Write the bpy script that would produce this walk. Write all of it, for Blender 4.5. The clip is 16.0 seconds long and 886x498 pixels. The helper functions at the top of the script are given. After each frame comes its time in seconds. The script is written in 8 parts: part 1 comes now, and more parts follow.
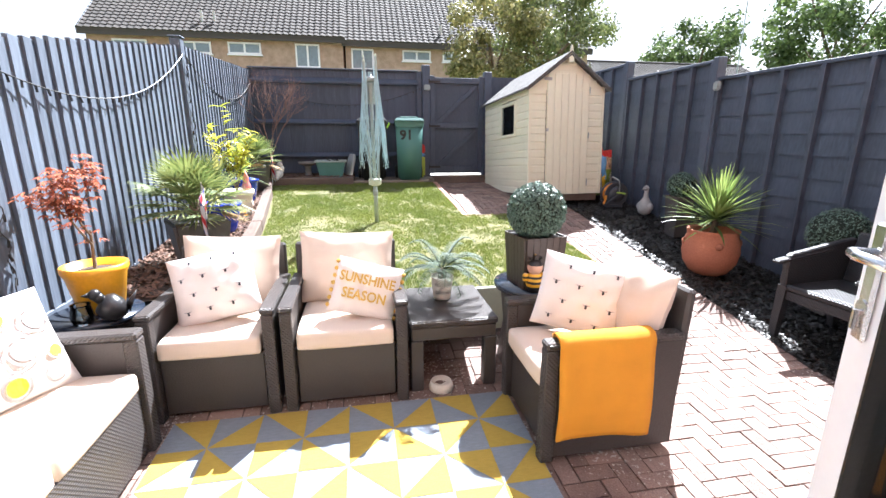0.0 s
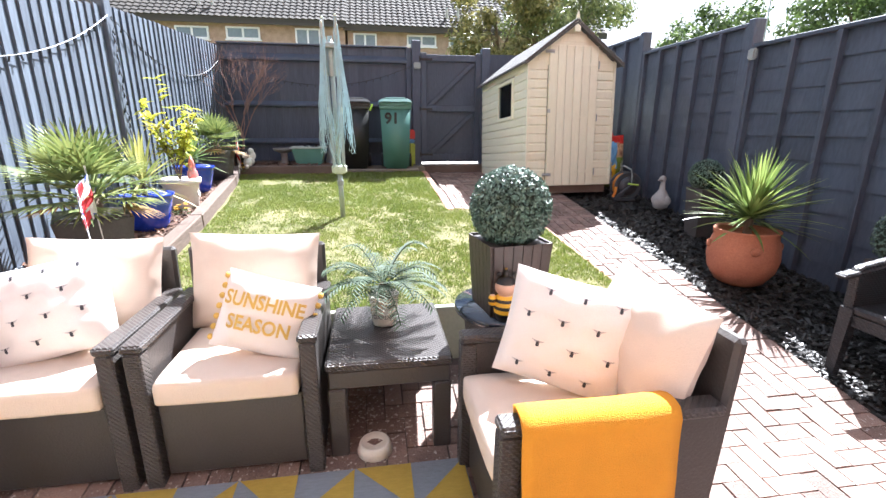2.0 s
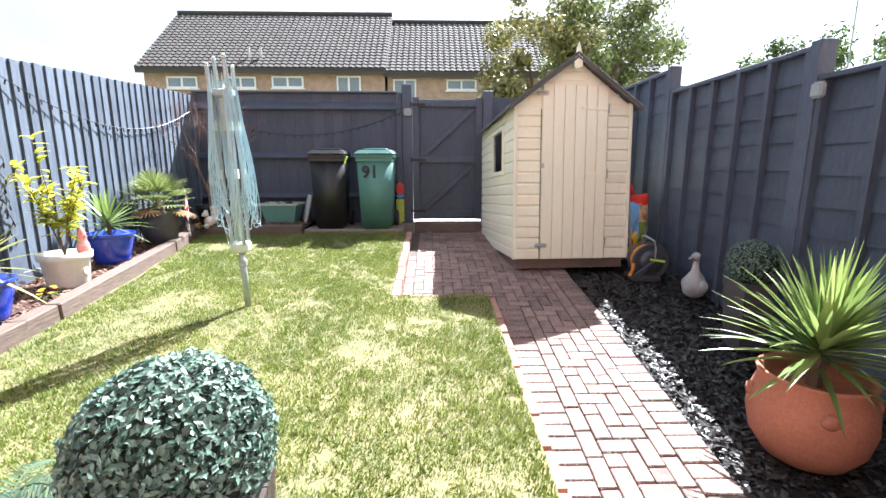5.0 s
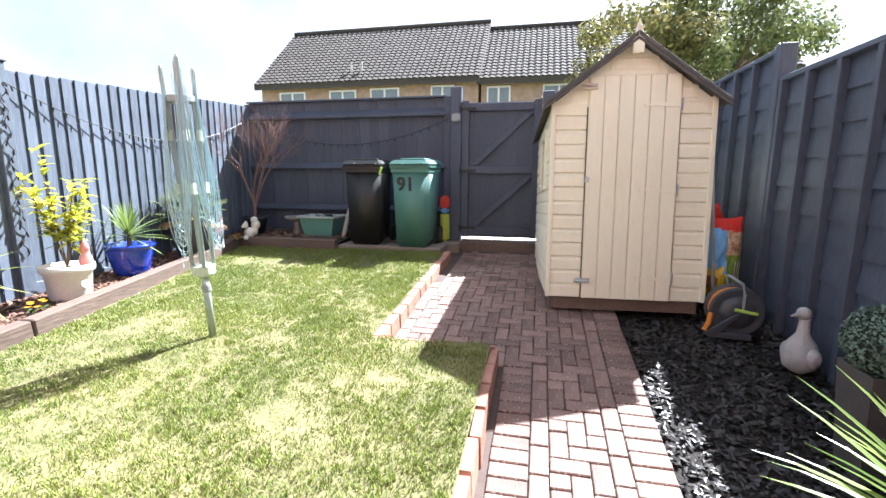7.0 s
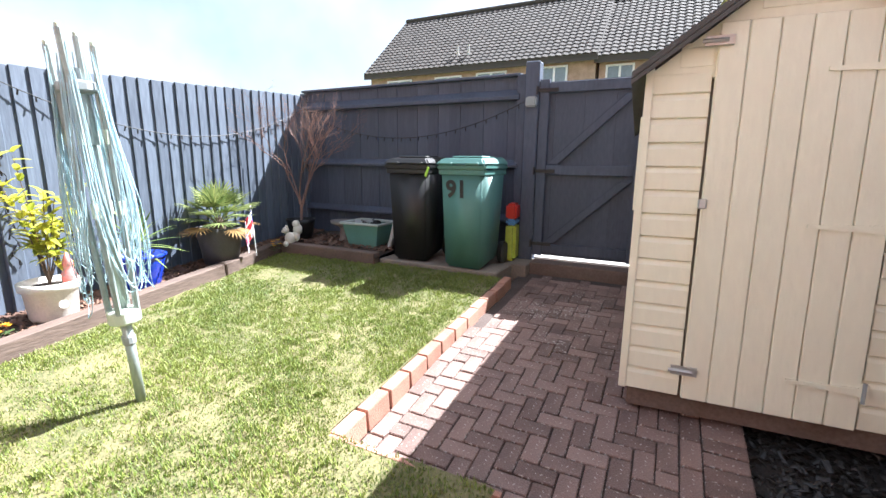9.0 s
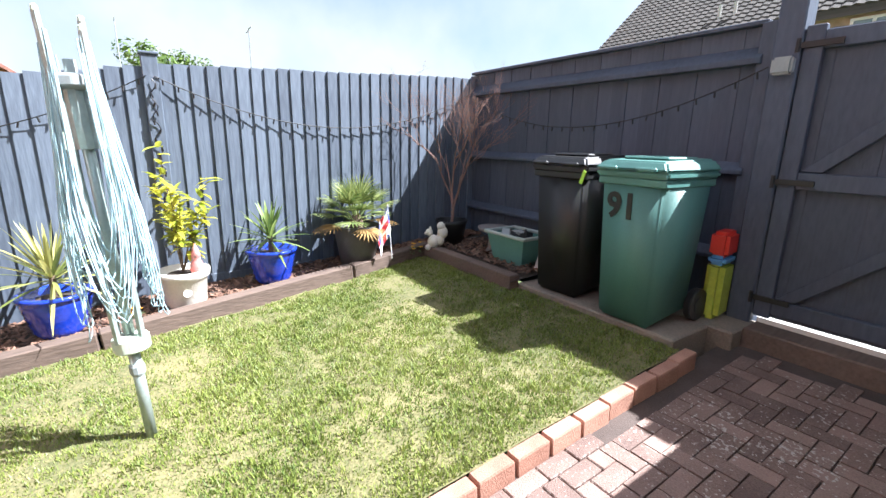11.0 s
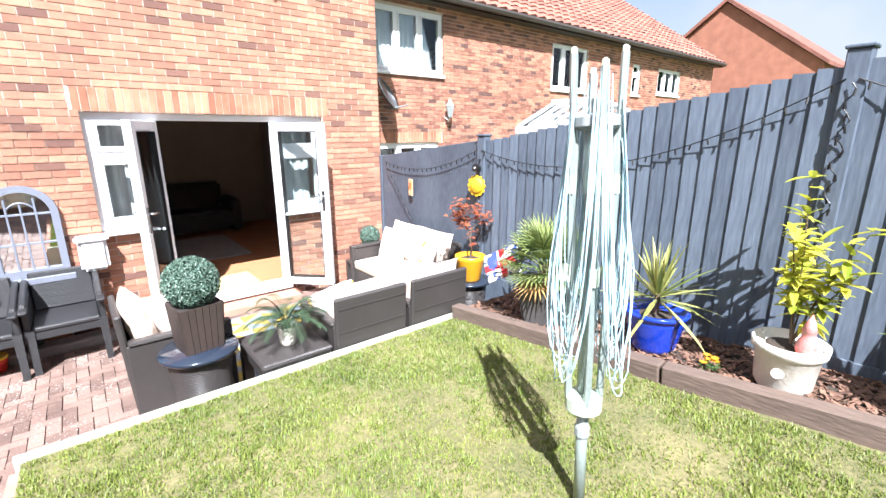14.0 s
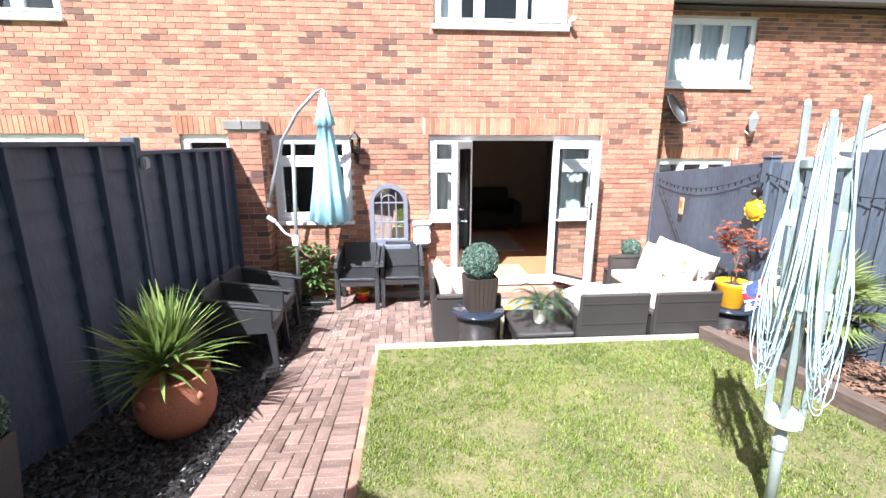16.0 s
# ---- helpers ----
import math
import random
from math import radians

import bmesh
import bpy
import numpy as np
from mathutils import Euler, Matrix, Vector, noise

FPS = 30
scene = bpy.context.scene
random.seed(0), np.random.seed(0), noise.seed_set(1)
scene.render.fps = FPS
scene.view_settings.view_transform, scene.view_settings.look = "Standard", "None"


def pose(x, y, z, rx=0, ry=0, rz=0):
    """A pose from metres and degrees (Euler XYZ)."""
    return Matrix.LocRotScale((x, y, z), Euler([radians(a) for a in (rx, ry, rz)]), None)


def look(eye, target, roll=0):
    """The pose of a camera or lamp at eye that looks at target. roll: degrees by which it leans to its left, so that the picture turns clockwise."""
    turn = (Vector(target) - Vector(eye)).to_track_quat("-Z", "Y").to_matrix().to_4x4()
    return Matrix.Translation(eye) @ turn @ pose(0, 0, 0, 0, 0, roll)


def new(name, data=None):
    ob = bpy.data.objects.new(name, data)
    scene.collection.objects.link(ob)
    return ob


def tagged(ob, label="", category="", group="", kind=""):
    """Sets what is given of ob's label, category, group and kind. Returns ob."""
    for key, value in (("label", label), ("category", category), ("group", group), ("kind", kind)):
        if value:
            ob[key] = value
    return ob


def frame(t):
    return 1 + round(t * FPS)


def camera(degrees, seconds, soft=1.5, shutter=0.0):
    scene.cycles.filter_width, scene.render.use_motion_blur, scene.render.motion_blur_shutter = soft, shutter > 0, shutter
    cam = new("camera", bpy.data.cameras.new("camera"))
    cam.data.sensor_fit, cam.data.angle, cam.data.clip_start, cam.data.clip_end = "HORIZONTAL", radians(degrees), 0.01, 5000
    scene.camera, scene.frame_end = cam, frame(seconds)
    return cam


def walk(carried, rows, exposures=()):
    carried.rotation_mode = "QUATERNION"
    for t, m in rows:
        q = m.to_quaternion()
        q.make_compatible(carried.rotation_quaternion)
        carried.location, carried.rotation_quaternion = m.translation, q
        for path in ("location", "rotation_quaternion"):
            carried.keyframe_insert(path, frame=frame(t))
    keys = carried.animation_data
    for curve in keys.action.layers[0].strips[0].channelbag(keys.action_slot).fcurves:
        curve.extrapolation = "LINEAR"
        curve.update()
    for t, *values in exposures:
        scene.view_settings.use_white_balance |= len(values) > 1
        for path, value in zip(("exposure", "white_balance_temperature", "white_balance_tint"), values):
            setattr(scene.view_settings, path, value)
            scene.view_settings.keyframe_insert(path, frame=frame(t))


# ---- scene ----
cam = camera(89.7, 16.0)
PATH = [
    (0, (0.728, 0.139, 1.467), (1.074, 2.047, 0.976), 0.1),
    (0.5, (0.881, 0.267, 1.484), (1.201, 2.174, 0.975), -0.4),
    (1, (1.0, 0.409, 1.454), (1.305, 2.316, 0.936), -0.2),
    (1.5, (1.027, 0.562, 1.413), (1.338, 2.466, 0.887), -0.0),
    (2, (1.156, 0.785, 1.366), (1.451, 2.692, 0.839), 0.2),
    (2.5, (1.283, 0.961, 1.396), (1.563, 2.871, 0.872), 0.1),
    (3, (1.421, 1.131, 1.42), (1.691, 3.041, 0.894), -0.1),
    (3.5, (1.585, 1.335, 1.435), (1.821, 3.253, 0.917), 0.0),
    (4, (1.759, 1.521, 1.475), (1.972, 3.45, 0.991), 0.1),
    (4.5, (1.96, 1.661, 1.522), (2.146, 3.606, 1.096), -0.2),
    (5, (2.159, 1.804, 1.541), (2.208, 3.771, 1.179), -0.0),
    (5.2, (2.238, 1.866, 1.541), (2.224, 3.837, 1.201), 0.0),
    (7.3, (2.891, 2.735, 1.58), (2.411, 4.65, 1.26), 0.2),
    (7.5, (2.922, 2.885, 1.565), (2.395, 4.789, 1.252), 0.2),
    (8, (2.982, 3.185, 1.573), (2.355, 5.059, 1.259), 0.2),
    (8.2, (2.989, 3.274, 1.603), (2.318, 5.13, 1.279), 0.5),
    (10.3, (3.078, 4.548, 1.796), (1.772, 5.986, 1.321), 0.4),
    (10.5, (3.028, 4.637, 1.807), (1.646, 6.003, 1.333), 1.0),
    (11, (2.924, 4.902, 1.818), (1.325, 6.009, 1.35), 1.1),
    (11.5, (2.811, 5.192, 1.838), (1.024, 5.941, 1.343), -0.4),
    (12, (2.655, 5.32, 1.85), (0.741, 5.604, 1.34), 0.3),
    (12.5, (2.445, 5.435, 1.857), (0.527, 5.206, 1.337), -0.4),
    (13, (2.255, 5.5, 1.855), (0.444, 4.825, 1.344), -0.3),
    (13.5, (2.156, 5.508, 1.876), (0.554, 4.421, 1.374), -0.3),
    (14, (2.167, 5.6, 1.964), (0.939, 4.104, 1.458), -0.1),
    (14.5, (2.193, 5.688, 1.965), (1.333, 3.95, 1.478), 0.1),
    (15, (2.272, 5.861, 2.014), (1.664, 4.016, 1.536), -0.0),
    (15.5, (2.317, 6.046, 2.033), (1.939, 4.139, 1.563), -0.0),
    (16, (2.338, 6.263, 2.071), (2.179, 4.326, 1.602), 0.1),
]
EXPOSURE = [(t, e + 0.40, 5950, 11) for t, e in [(0, 1.99), (4, 2.03), (5, 2.05), (8, 1.98), (11, 1.70), (12.5, 1.53), (14.5, 1.36), (16, 1.25)]]
SIZE = 1.1      # metres to one unit of the plan below, from brick courses, paving blocks and bins
walk(cam, [(t, look(Vector(eye) * SIZE, Vector(target) * SIZE, roll)) for t, eye, target, roll in PATH], EXPOSURE)

# ---- light ----
SUN = Vector((0.53 * 0.629, 0.85 * 0.629, 0.777)).normalized()
world = bpy.data.worlds.new("sky")
scene.world = world
world.use_nodes = True
wn = world.node_tree.nodes
sky = wn.new("ShaderNodeTexSky")
sky.sky_type = "NISHITA"
sky.sun_disc = False
sky.sun_elevation = math.asin(SUN.z)
sky.sun_rotation = math.atan2(SUN.x, SUN.y)
sky.dust_density = 3.0
wn["Background"].inputs[1].default_value = 0.06
# thin bright cloud over a hazy blue sky
wl_ = world.node_tree.links.new
sky_tc, cloud, cloud_ramp, cloud_mix = wn.new("ShaderNodeTexCoord"), wn.new("ShaderNodeTexNoise"), wn.new("ShaderNodeMapRange"), wn.new("ShaderNodeMix")
cloud.inputs["Scale"].default_value, cloud.inputs["Detail"].default_value = 2.2, 7
cloud_ramp.inputs["From Min"].default_value, cloud_ramp.inputs["From Max"].default_value, cloud_ramp.inputs["To Max"].default_value = 0.36, 0.6, 0.8
cloud_mix.data_type = "RGBA"
cloud_mix.inputs["B"].default_value = (4.4, 4.5, 4.6, 1)
wl_(sky_tc.outputs["Generated"], cloud.inputs["Vector"])
wl_(cloud.outputs["Fac"], cloud_ramp.inputs["Value"])
wl_(cloud_ramp.outputs[0], cloud_mix.inputs["Factor"])
wl_(sky.outputs[0], cloud_mix.inputs["A"])
wl_(cloud_mix.outputs["Result"], wn["Background"].inputs[0])
sun_data = bpy.data.lights.new("sun", "SUN")
sun_data.energy, sun_data.angle, sun_data.color = 5.0, radians(0.55), (1.0, 0.985, 0.965)
sun = new("sun", sun_data)
sun.matrix_world = look(SUN * 40, (0, 0, 0))

# ---- materials ----
MATS = {}


def mat(name, base, rough=0.7, vary=0.12, scale=6.0, fine=60.0, bump=0.15, metal=0.0, pieces=0.0, tint=None, weave=0.0, coat=0.0, stretch=(1, 1, 1), bump_dist=0.01, specks=0.0, odd=None):
    """A painted, wooden, stone or cloth surface with variation at two scales."""
    if name in MATS:
        return MATS[name]
    m = bpy.data.materials.new(name)
    m.use_nodes = True
    nt = m.node_tree
    N, L = nt.nodes, nt.links.new
    bsdf = N["Principled BSDF"]
    bsdf.inputs["Roughness"].default_value = rough
    bsdf.inputs["Metallic"].default_value = metal
    bsdf.inputs["Coat Weight"].default_value = coat
    tc = N.new("ShaderNodeTexCoord")
    mp = N.new("ShaderNodeMapping")
    mp.inputs["Scale"].default_value = stretch
    L(tc.outputs["Object"], mp.inputs[0])
    n1 = N.new("ShaderNodeTexNoise")
    n1.inputs["Scale"].default_value = scale
    n1.inputs["Detail"].default_value = 4
    n2 = N.new("ShaderNodeTexNoise")
    n2.inputs["Scale"].default_value = fine
    n2.inputs["Detail"].default_value = 3
    L(mp.outputs[0], n1.inputs["Vector"])
    L(mp.outputs[0], n2.inputs["Vector"])
    add = N.new("ShaderNodeMath")
    add.operation = "ADD"
    L(n1.outputs["Fac"], add.inputs[0])
    L(n2.outputs["Fac"], add.inputs[1])
    fac = add.outputs[0]
    if pieces:
        oi, ge = N.new("ShaderNodeObjectInfo"), N.new("ShaderNodeNewGeometry")
        s = N.new("ShaderNodeMath")
        s.operation = "ADD"
        L(oi.outputs["Random"], s.inputs[0])
        L(ge.outputs["Random Per Island"], s.inputs[1])
        fr = N.new("ShaderNodeMath")
        fr.operation = "FRACT"
        L(s.outputs[0], fr.inputs[0])
        mu = N.new("ShaderNodeMath")
        mu.operation = "MULTIPLY_ADD"
        mu.inputs[1].default_value = pieces
        L(fr.outputs[0], mu.inputs[0])
        L(fac, mu.inputs[2])
        sub = N.new("ShaderNodeMath")
        sub.operation = "SUBTRACT"
        sub.inputs[1].default_value = pieces / 2
        L(mu.outputs[0], sub.inputs[0])
        fac = sub.outputs[0]
    mr = N.new("ShaderNodeMapRange")
    mr.inputs["From Min"].default_value, mr.inputs["From Max"].default_value = 0.6, 1.4
    L(fac, mr.inputs["Value"])
    ramp = N.new("ShaderNodeValToRGB")
    c = Vector(base)
    d = Vector(tint) if tint else c
    ramp.color_ramp.elements[0].color = (*(d * (1 - vary)), 1)
    ramp.color_ramp.elements[1].color = (*[min(1, v) for v in c * (1 + vary)], 1)
    L(mr.outputs[0], ramp.inputs[0])
    colour = ramp.outputs[0]
    if odd:
        # one piece in ten is burnt darker than the rest
        rare, om = N.new("ShaderNodeMapRange"), N.new("ShaderNodeMix")
        rare.inputs["From Min"].default_value, rare.inputs["From Max"].default_value = 0.87, 0.93
        L(fr.outputs[0], rare.inputs["Value"])
        om.data_type = "RGBA"
        om.inputs["B"].default_value = (*odd, 1)
        L(rare.outputs[0], om.inputs["Factor"])
        L(colour, om.inputs["A"])
        colour = om.outputs["Result"]
    if specks:
        # lichen spots, gathered in drifts
        vo, big, lim, mx = N.new("ShaderNodeTexNoise"), N.new("ShaderNodeTexNoise"), N.new("ShaderNodeMapRange"), N.new("ShaderNodeMix")
        vo.inputs["Scale"].default_value, vo.inputs["Detail"].default_value = 62, 1.5
        big.inputs["Scale"].default_value = 3.0
        sm = N.new("ShaderNodeMath")
        sm.operation = "MULTIPLY_ADD"
        sm.inputs[1].default_value = 0.45
        L(tc.outputs["Object"], vo.inputs["Vector"])
        L(tc.outputs["Object"], big.inputs["Vector"])
        L(big.outputs["Fac"], sm.inputs[0])
        L(vo.outputs["Fac"], sm.inputs[2])
        lim.inputs["From Min"].default_value, lim.inputs["From Max"].default_value = 0.86, 0.93
        lim.inputs["To Max"].default_value = specks
        L(sm.outputs[0], lim.inputs["Value"])
        mx.data_type = "RGBA"
        L(lim.outputs[0], mx.inputs["Factor"])
        L(colour, mx.inputs["A"])
        mx.inputs["B"].default_value = (0.52, 0.47, 0.42, 1)
        colour = mx.outputs["Result"]
    L(colour, bsdf.inputs["Base Color"])
    bp = N.new("ShaderNodeBump")
    bp.inputs["Strength"].default_value = bump
    bp.inputs["Distance"].default_value = bump_dist
    height = n2.outputs["Fac"]
    if weave:
        w1, w2 = N.new("ShaderNodeTexWave"), N.new("ShaderNodeTexWave")
        mp2 = N.new("ShaderNodeMapping")
        mp2.inputs["Rotation"].default_value = (0.6, 0.6, 0.785)
        L(tc.outputs["Object"], mp2.inputs[0])
        br = N.new("ShaderNodeTexChecker")
        br.inputs["Scale"].default_value = weave
        L(tc.outputs["Object"], br.inputs["Vector"])
        w1.inputs["Scale"].default_value = weave / 6.28 * 2
        w1.bands_direction = "Z"
        w2.inputs["Scale"].default_value = weave / 6.28 * 2
        w2.bands_direction = "DIAGONAL"
        L(tc.outputs["Object"], w1.inputs["Vector"])
        L(tc.outputs["Object"], w2.inputs["Vector"])
        mixw = N.new("ShaderNodeMix")
        L(br.outputs["Fac"], mixw.inputs[0])
        L(w1.outputs["Fac"], mixw.inputs[2])
        L(w2.outputs["Fac"], mixw.inputs[3])
        height = mixw.outputs[0]
    L(height, bp.inputs["Height"])
    L(bp.outputs[0], bsdf.inputs["Normal"])
    MATS[name] = m
    return m


def glass(name="glass", tint=(0.9, 0.95, 0.95)):
    if name in MATS:
        return MATS[name]
    m = bpy.data.materials.new(name)
    m.use_nodes = True
    N, L = m.node_tree.nodes, m.node_tree.links.new
    out = N["Material Output"]
    gl, tr, fr, mx = N.new("ShaderNodeBsdfGlossy"), N.new("ShaderNodeBsdfTransparent"), N.new("ShaderNodeFresnel"), N.new("ShaderNodeMixShader")
    gl.inputs["Roughness"].default_value = 0.02
    fr.inputs[0].default_value = 1.6
    tr.inputs[0].default_value = (*tint, 1)
    L(fr.outputs[0], mx.inputs[0])
    L(tr.outputs[0], mx.inputs[1])
    L(gl.outputs[0], mx.inputs[2])
    L(mx.outputs[0], out.inputs["Surface"])
    MATS[name] = m
    return m


def leafmat(name, a, b, rough=0.45, light=0.35, drift=3.0, own=0.7, shared=0.5):
    """Leaves: two greens from blade to blade, a little light through them."""
    if name in MATS:
        return MATS[name]
    m = bpy.data.materials.new(name)
    m.use_nodes = True
    N, L = m.node_tree.nodes, m.node_tree.links.new
    bsdf, out = N["Principled BSDF"], N["Material Output"]
    ge, ramp, tc, no = N.new("ShaderNodeNewGeometry"), N.new("ShaderNodeValToRGB"), N.new("ShaderNodeTexCoord"), N.new("ShaderNodeTexNoise")
    no.inputs["Scale"].default_value = drift
    no.inputs["Detail"].default_value = 4
    L(tc.outputs["Object"], no.inputs["Vector"])
    mx = N.new("ShaderNodeMath")
    mx.operation = "MULTIPLY_ADD"
    mx.inputs[1].default_value = own
    L(ge.outputs["Random Per Island"], mx.inputs[0])
    s = N.new("ShaderNodeMath")
    s.operation = "MULTIPLY"
    s.inputs[1].default_value = shared
    L(no.outputs["Fac"], s.inputs[0])
    L(s.outputs[0], mx.inputs[2])
    L(mx.outputs[0], ramp.inputs[0])
    ramp.color_ramp.elements[0].color, ramp.color_ramp.elements[1].color = (*a, 1), (*b, 1)
    ramp.color_ramp.elements[0].position, ramp.color_ramp.elements[1].position = 0.15, 0.95
    L(ramp.outputs[0], bsdf.inputs["Base Color"])
    bsdf.inputs["Roughness"].default_value = rough
    tl, ms = N.new("ShaderNodeBsdfTranslucent"), N.new("ShaderNodeMixShader")
    L(ramp.outputs[0], tl.inputs[0])
    ms.inputs[0].default_value = light
    L(bsdf.outputs[0], ms.inputs[1])
    L(tl.outputs[0], ms.inputs[2])
    L(ms.outputs[0], out.inputs["Surface"])
    MATS[name] = m
    return m


M_BRICK = mat("red_brick", (0.47, 0.235, 0.15), 0.85, 0.18, 9, 120, 0.5, pieces=0.75, tint=(0.37, 0.16, 0.105), odd=(0.17, 0.085, 0.065))
M_BRICK2 = mat("dark_red_brick", (0.41, 0.19, 0.12), 0.85, 0.25, 9, 120, 0.5, pieces=0.85, tint=(0.27, 0.115, 0.08), odd=(0.12, 0.06, 0.05))
M_SOLDIER = mat("orange_brick", (0.43, 0.205, 0.125), 0.85, 0.25, 9, 120, 0.4, pieces=0.8, tint=(0.34, 0.14, 0.08))
M_MORTAR = mat("mortar", (0.60, 0.50, 0.42), 0.95, 0.15, 5, 150, 0.4)
M_BUFF = mat("buff_brick", (0.38, 0.27, 0.21), 0.9, 0.25, 5, 60, 0.3, pieces=0.6, tint=(0.28, 0.18, 0.12))
M_PAVER = mat("clay_paver", (0.25, 0.166, 0.136), 0.7, 0.2, 5, 140, 0.6, pieces=0.6, tint=(0.15, 0.095, 0.078), specks=0.8)
M_SAND = mat("joint_sand", (0.085, 0.064, 0.055), 0.95, 0.3, 7, 150, 0.4)
M_EDGE = mat("edging_brick", (0.42, 0.23, 0.165), 0.85, 0.2, 7, 140, 0.4, pieces=0.6, tint=(0.33, 0.16, 0.11))
# slate-blue paint of the back and right fences, shade put into its colour
M_FENCE = mat("shaded_blue_fence_paint", (0.066, 0.082, 0.117), 0.6, 0.22, 3, 50, 0.3, pieces=0.35, stretch=(1, 1, 0.25), tint=(0.055, 0.070, 0.102))
# lighter, greyer copy of that paint for the left fence in sun
M_FENCEL = mat("sunlit_blue_fence_paint", (0.105, 0.128, 0.163), 0.6, 0.25, 3, 50, 0.3, pieces=0.5, stretch=(1, 1, 0.25), tint=(0.082, 0.102, 0.138))
M_SHED = mat("cream_shed_paint", (0.80, 0.775, 0.61), 0.55, 0.045, 3, 40, 0.25, pieces=0.3, stretch=(1, 1, 0.3))
M_FELT = mat("roofing_felt", (0.10, 0.095, 0.09), 0.95, 0.25, 6, 200, 0.6)
M_UPVC = mat("white_upvc", (0.80, 0.80, 0.82), 0.3, 0.03, 3, 40, 0.03)
M_TILE = mat("brown_roof_tile", (0.058, 0.05, 0.044), 0.9, 0.3, 2, 30, 0.4, pieces=0.7, tint=(0.07, 0.062, 0.055))
M_REDTILE = mat("red_roof_tile", (0.30, 0.12, 0.085), 0.85, 0.25, 2, 30, 0.4, pieces=0.6, tint=(0.22, 0.09, 0.065))
M_SOIL = mat("soil", (0.055, 0.04, 0.03), 0.95, 0.4, 8, 90, 0.8)
M_TURF = mat("turf_soil", (0.20, 0.165, 0.08), 0.95, 0.3, 2.5, 60, 0.5, tint=(0.07, 0.095, 0.026))
M_SLEEPER = mat("brown_sleeper_wood", (0.135, 0.095, 0.075), 0.85, 0.35, 3, 60, 0.5, stretch=(1, 0.15, 1), pieces=0.3)
M_KERB = mat("pale_sage_board", (0.44, 0.46, 0.36), 0.7, 0.12, 3, 60, 0.2)
M_RATTAN = mat("dark_brown_rattan", (0.058, 0.051, 0.049), 0.36, 0.2, 5, 90, 0.9, weave=104.0, bump_dist=0.004)
M_RATTAN_FLAT = mat("dark_brown_resin", (0.046, 0.040, 0.038), 0.48, 0.15, 5, 120, 0.25)
M_BLACKRES = mat("black_resin", (0.022, 0.022, 0.024), 0.42, 0.15, 5, 100, 0.6, weave=85.0, bump_dist=0.004)
M_CUSHION = mat("cream_cushion", (0.66, 0.55, 0.46), 0.9, 0.06, 5, 260, 0.25)
M_PILLOW = mat("white_pillow", (0.80, 0.74, 0.70), 0.9, 0.05, 6, 260, 0.25)
M_MUSTARD = mat("mustard_throw", (0.72, 0.30, 0.02), 0.95, 0.1, 10, 300, 0.5)
M_METAL = mat("galvanised_metal", (0.45, 0.47, 0.46), 0.35, 0.12, 8, 80, 0.1, metal=0.8)
M_GREYPAINT = mat("grey_plastic", (0.30, 0.33, 0.33), 0.5, 0.1, 8, 80, 0.1)
M_GREENBIN = mat("green_bin_plastic", (0.085, 0.21, 0.185), 0.5, 0.1, 3, 120, 0.1)
M_BLACKBIN = mat("black_bin_plastic", (0.018, 0.018, 0.018), 0.4, 0.2, 3, 120, 0.1)
M_BLACK = mat("black_plastic", (0.012, 0.012, 0.012), 0.45, 0.2, 5, 80, 0.1)
M_BLUEGLAZE = mat("cobalt_glaze", (0.014, 0.042, 0.38), 0.15, 0.25, 4, 60, 0.1, coat=0.6)
M_TERRA = mat("terracotta", (0.40, 0.155, 0.085), 0.8, 0.18, 4, 80, 0.3, tint=(0.36, 0.13, 0.075))
M_WHITEPOT = mat("white_pot", (0.70, 0.66, 0.58), 0.6, 0.1, 4, 70, 0.2)
M_ORANGEPOT = mat("orange_glaze", (0.72, 0.34, 0.015), 0.35, 0.12, 4, 60, 0.1)
M_DARKPOT = mat("dark_ribbed_pot", (0.075, 0.07, 0.068), 0.6, 0.2, 4, 80, 0.2)
M_BARK = mat("bark", (0.13, 0.09, 0.06), 0.9, 0.3, 12, 90, 0.6)
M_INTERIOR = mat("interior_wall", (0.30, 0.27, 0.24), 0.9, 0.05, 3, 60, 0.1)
M_WOODFLOOR = mat("oak_floor", (0.42, 0.20, 0.10), 0.5, 0.2, 3, 50, 0.1, stretch=(0.2, 1, 1))


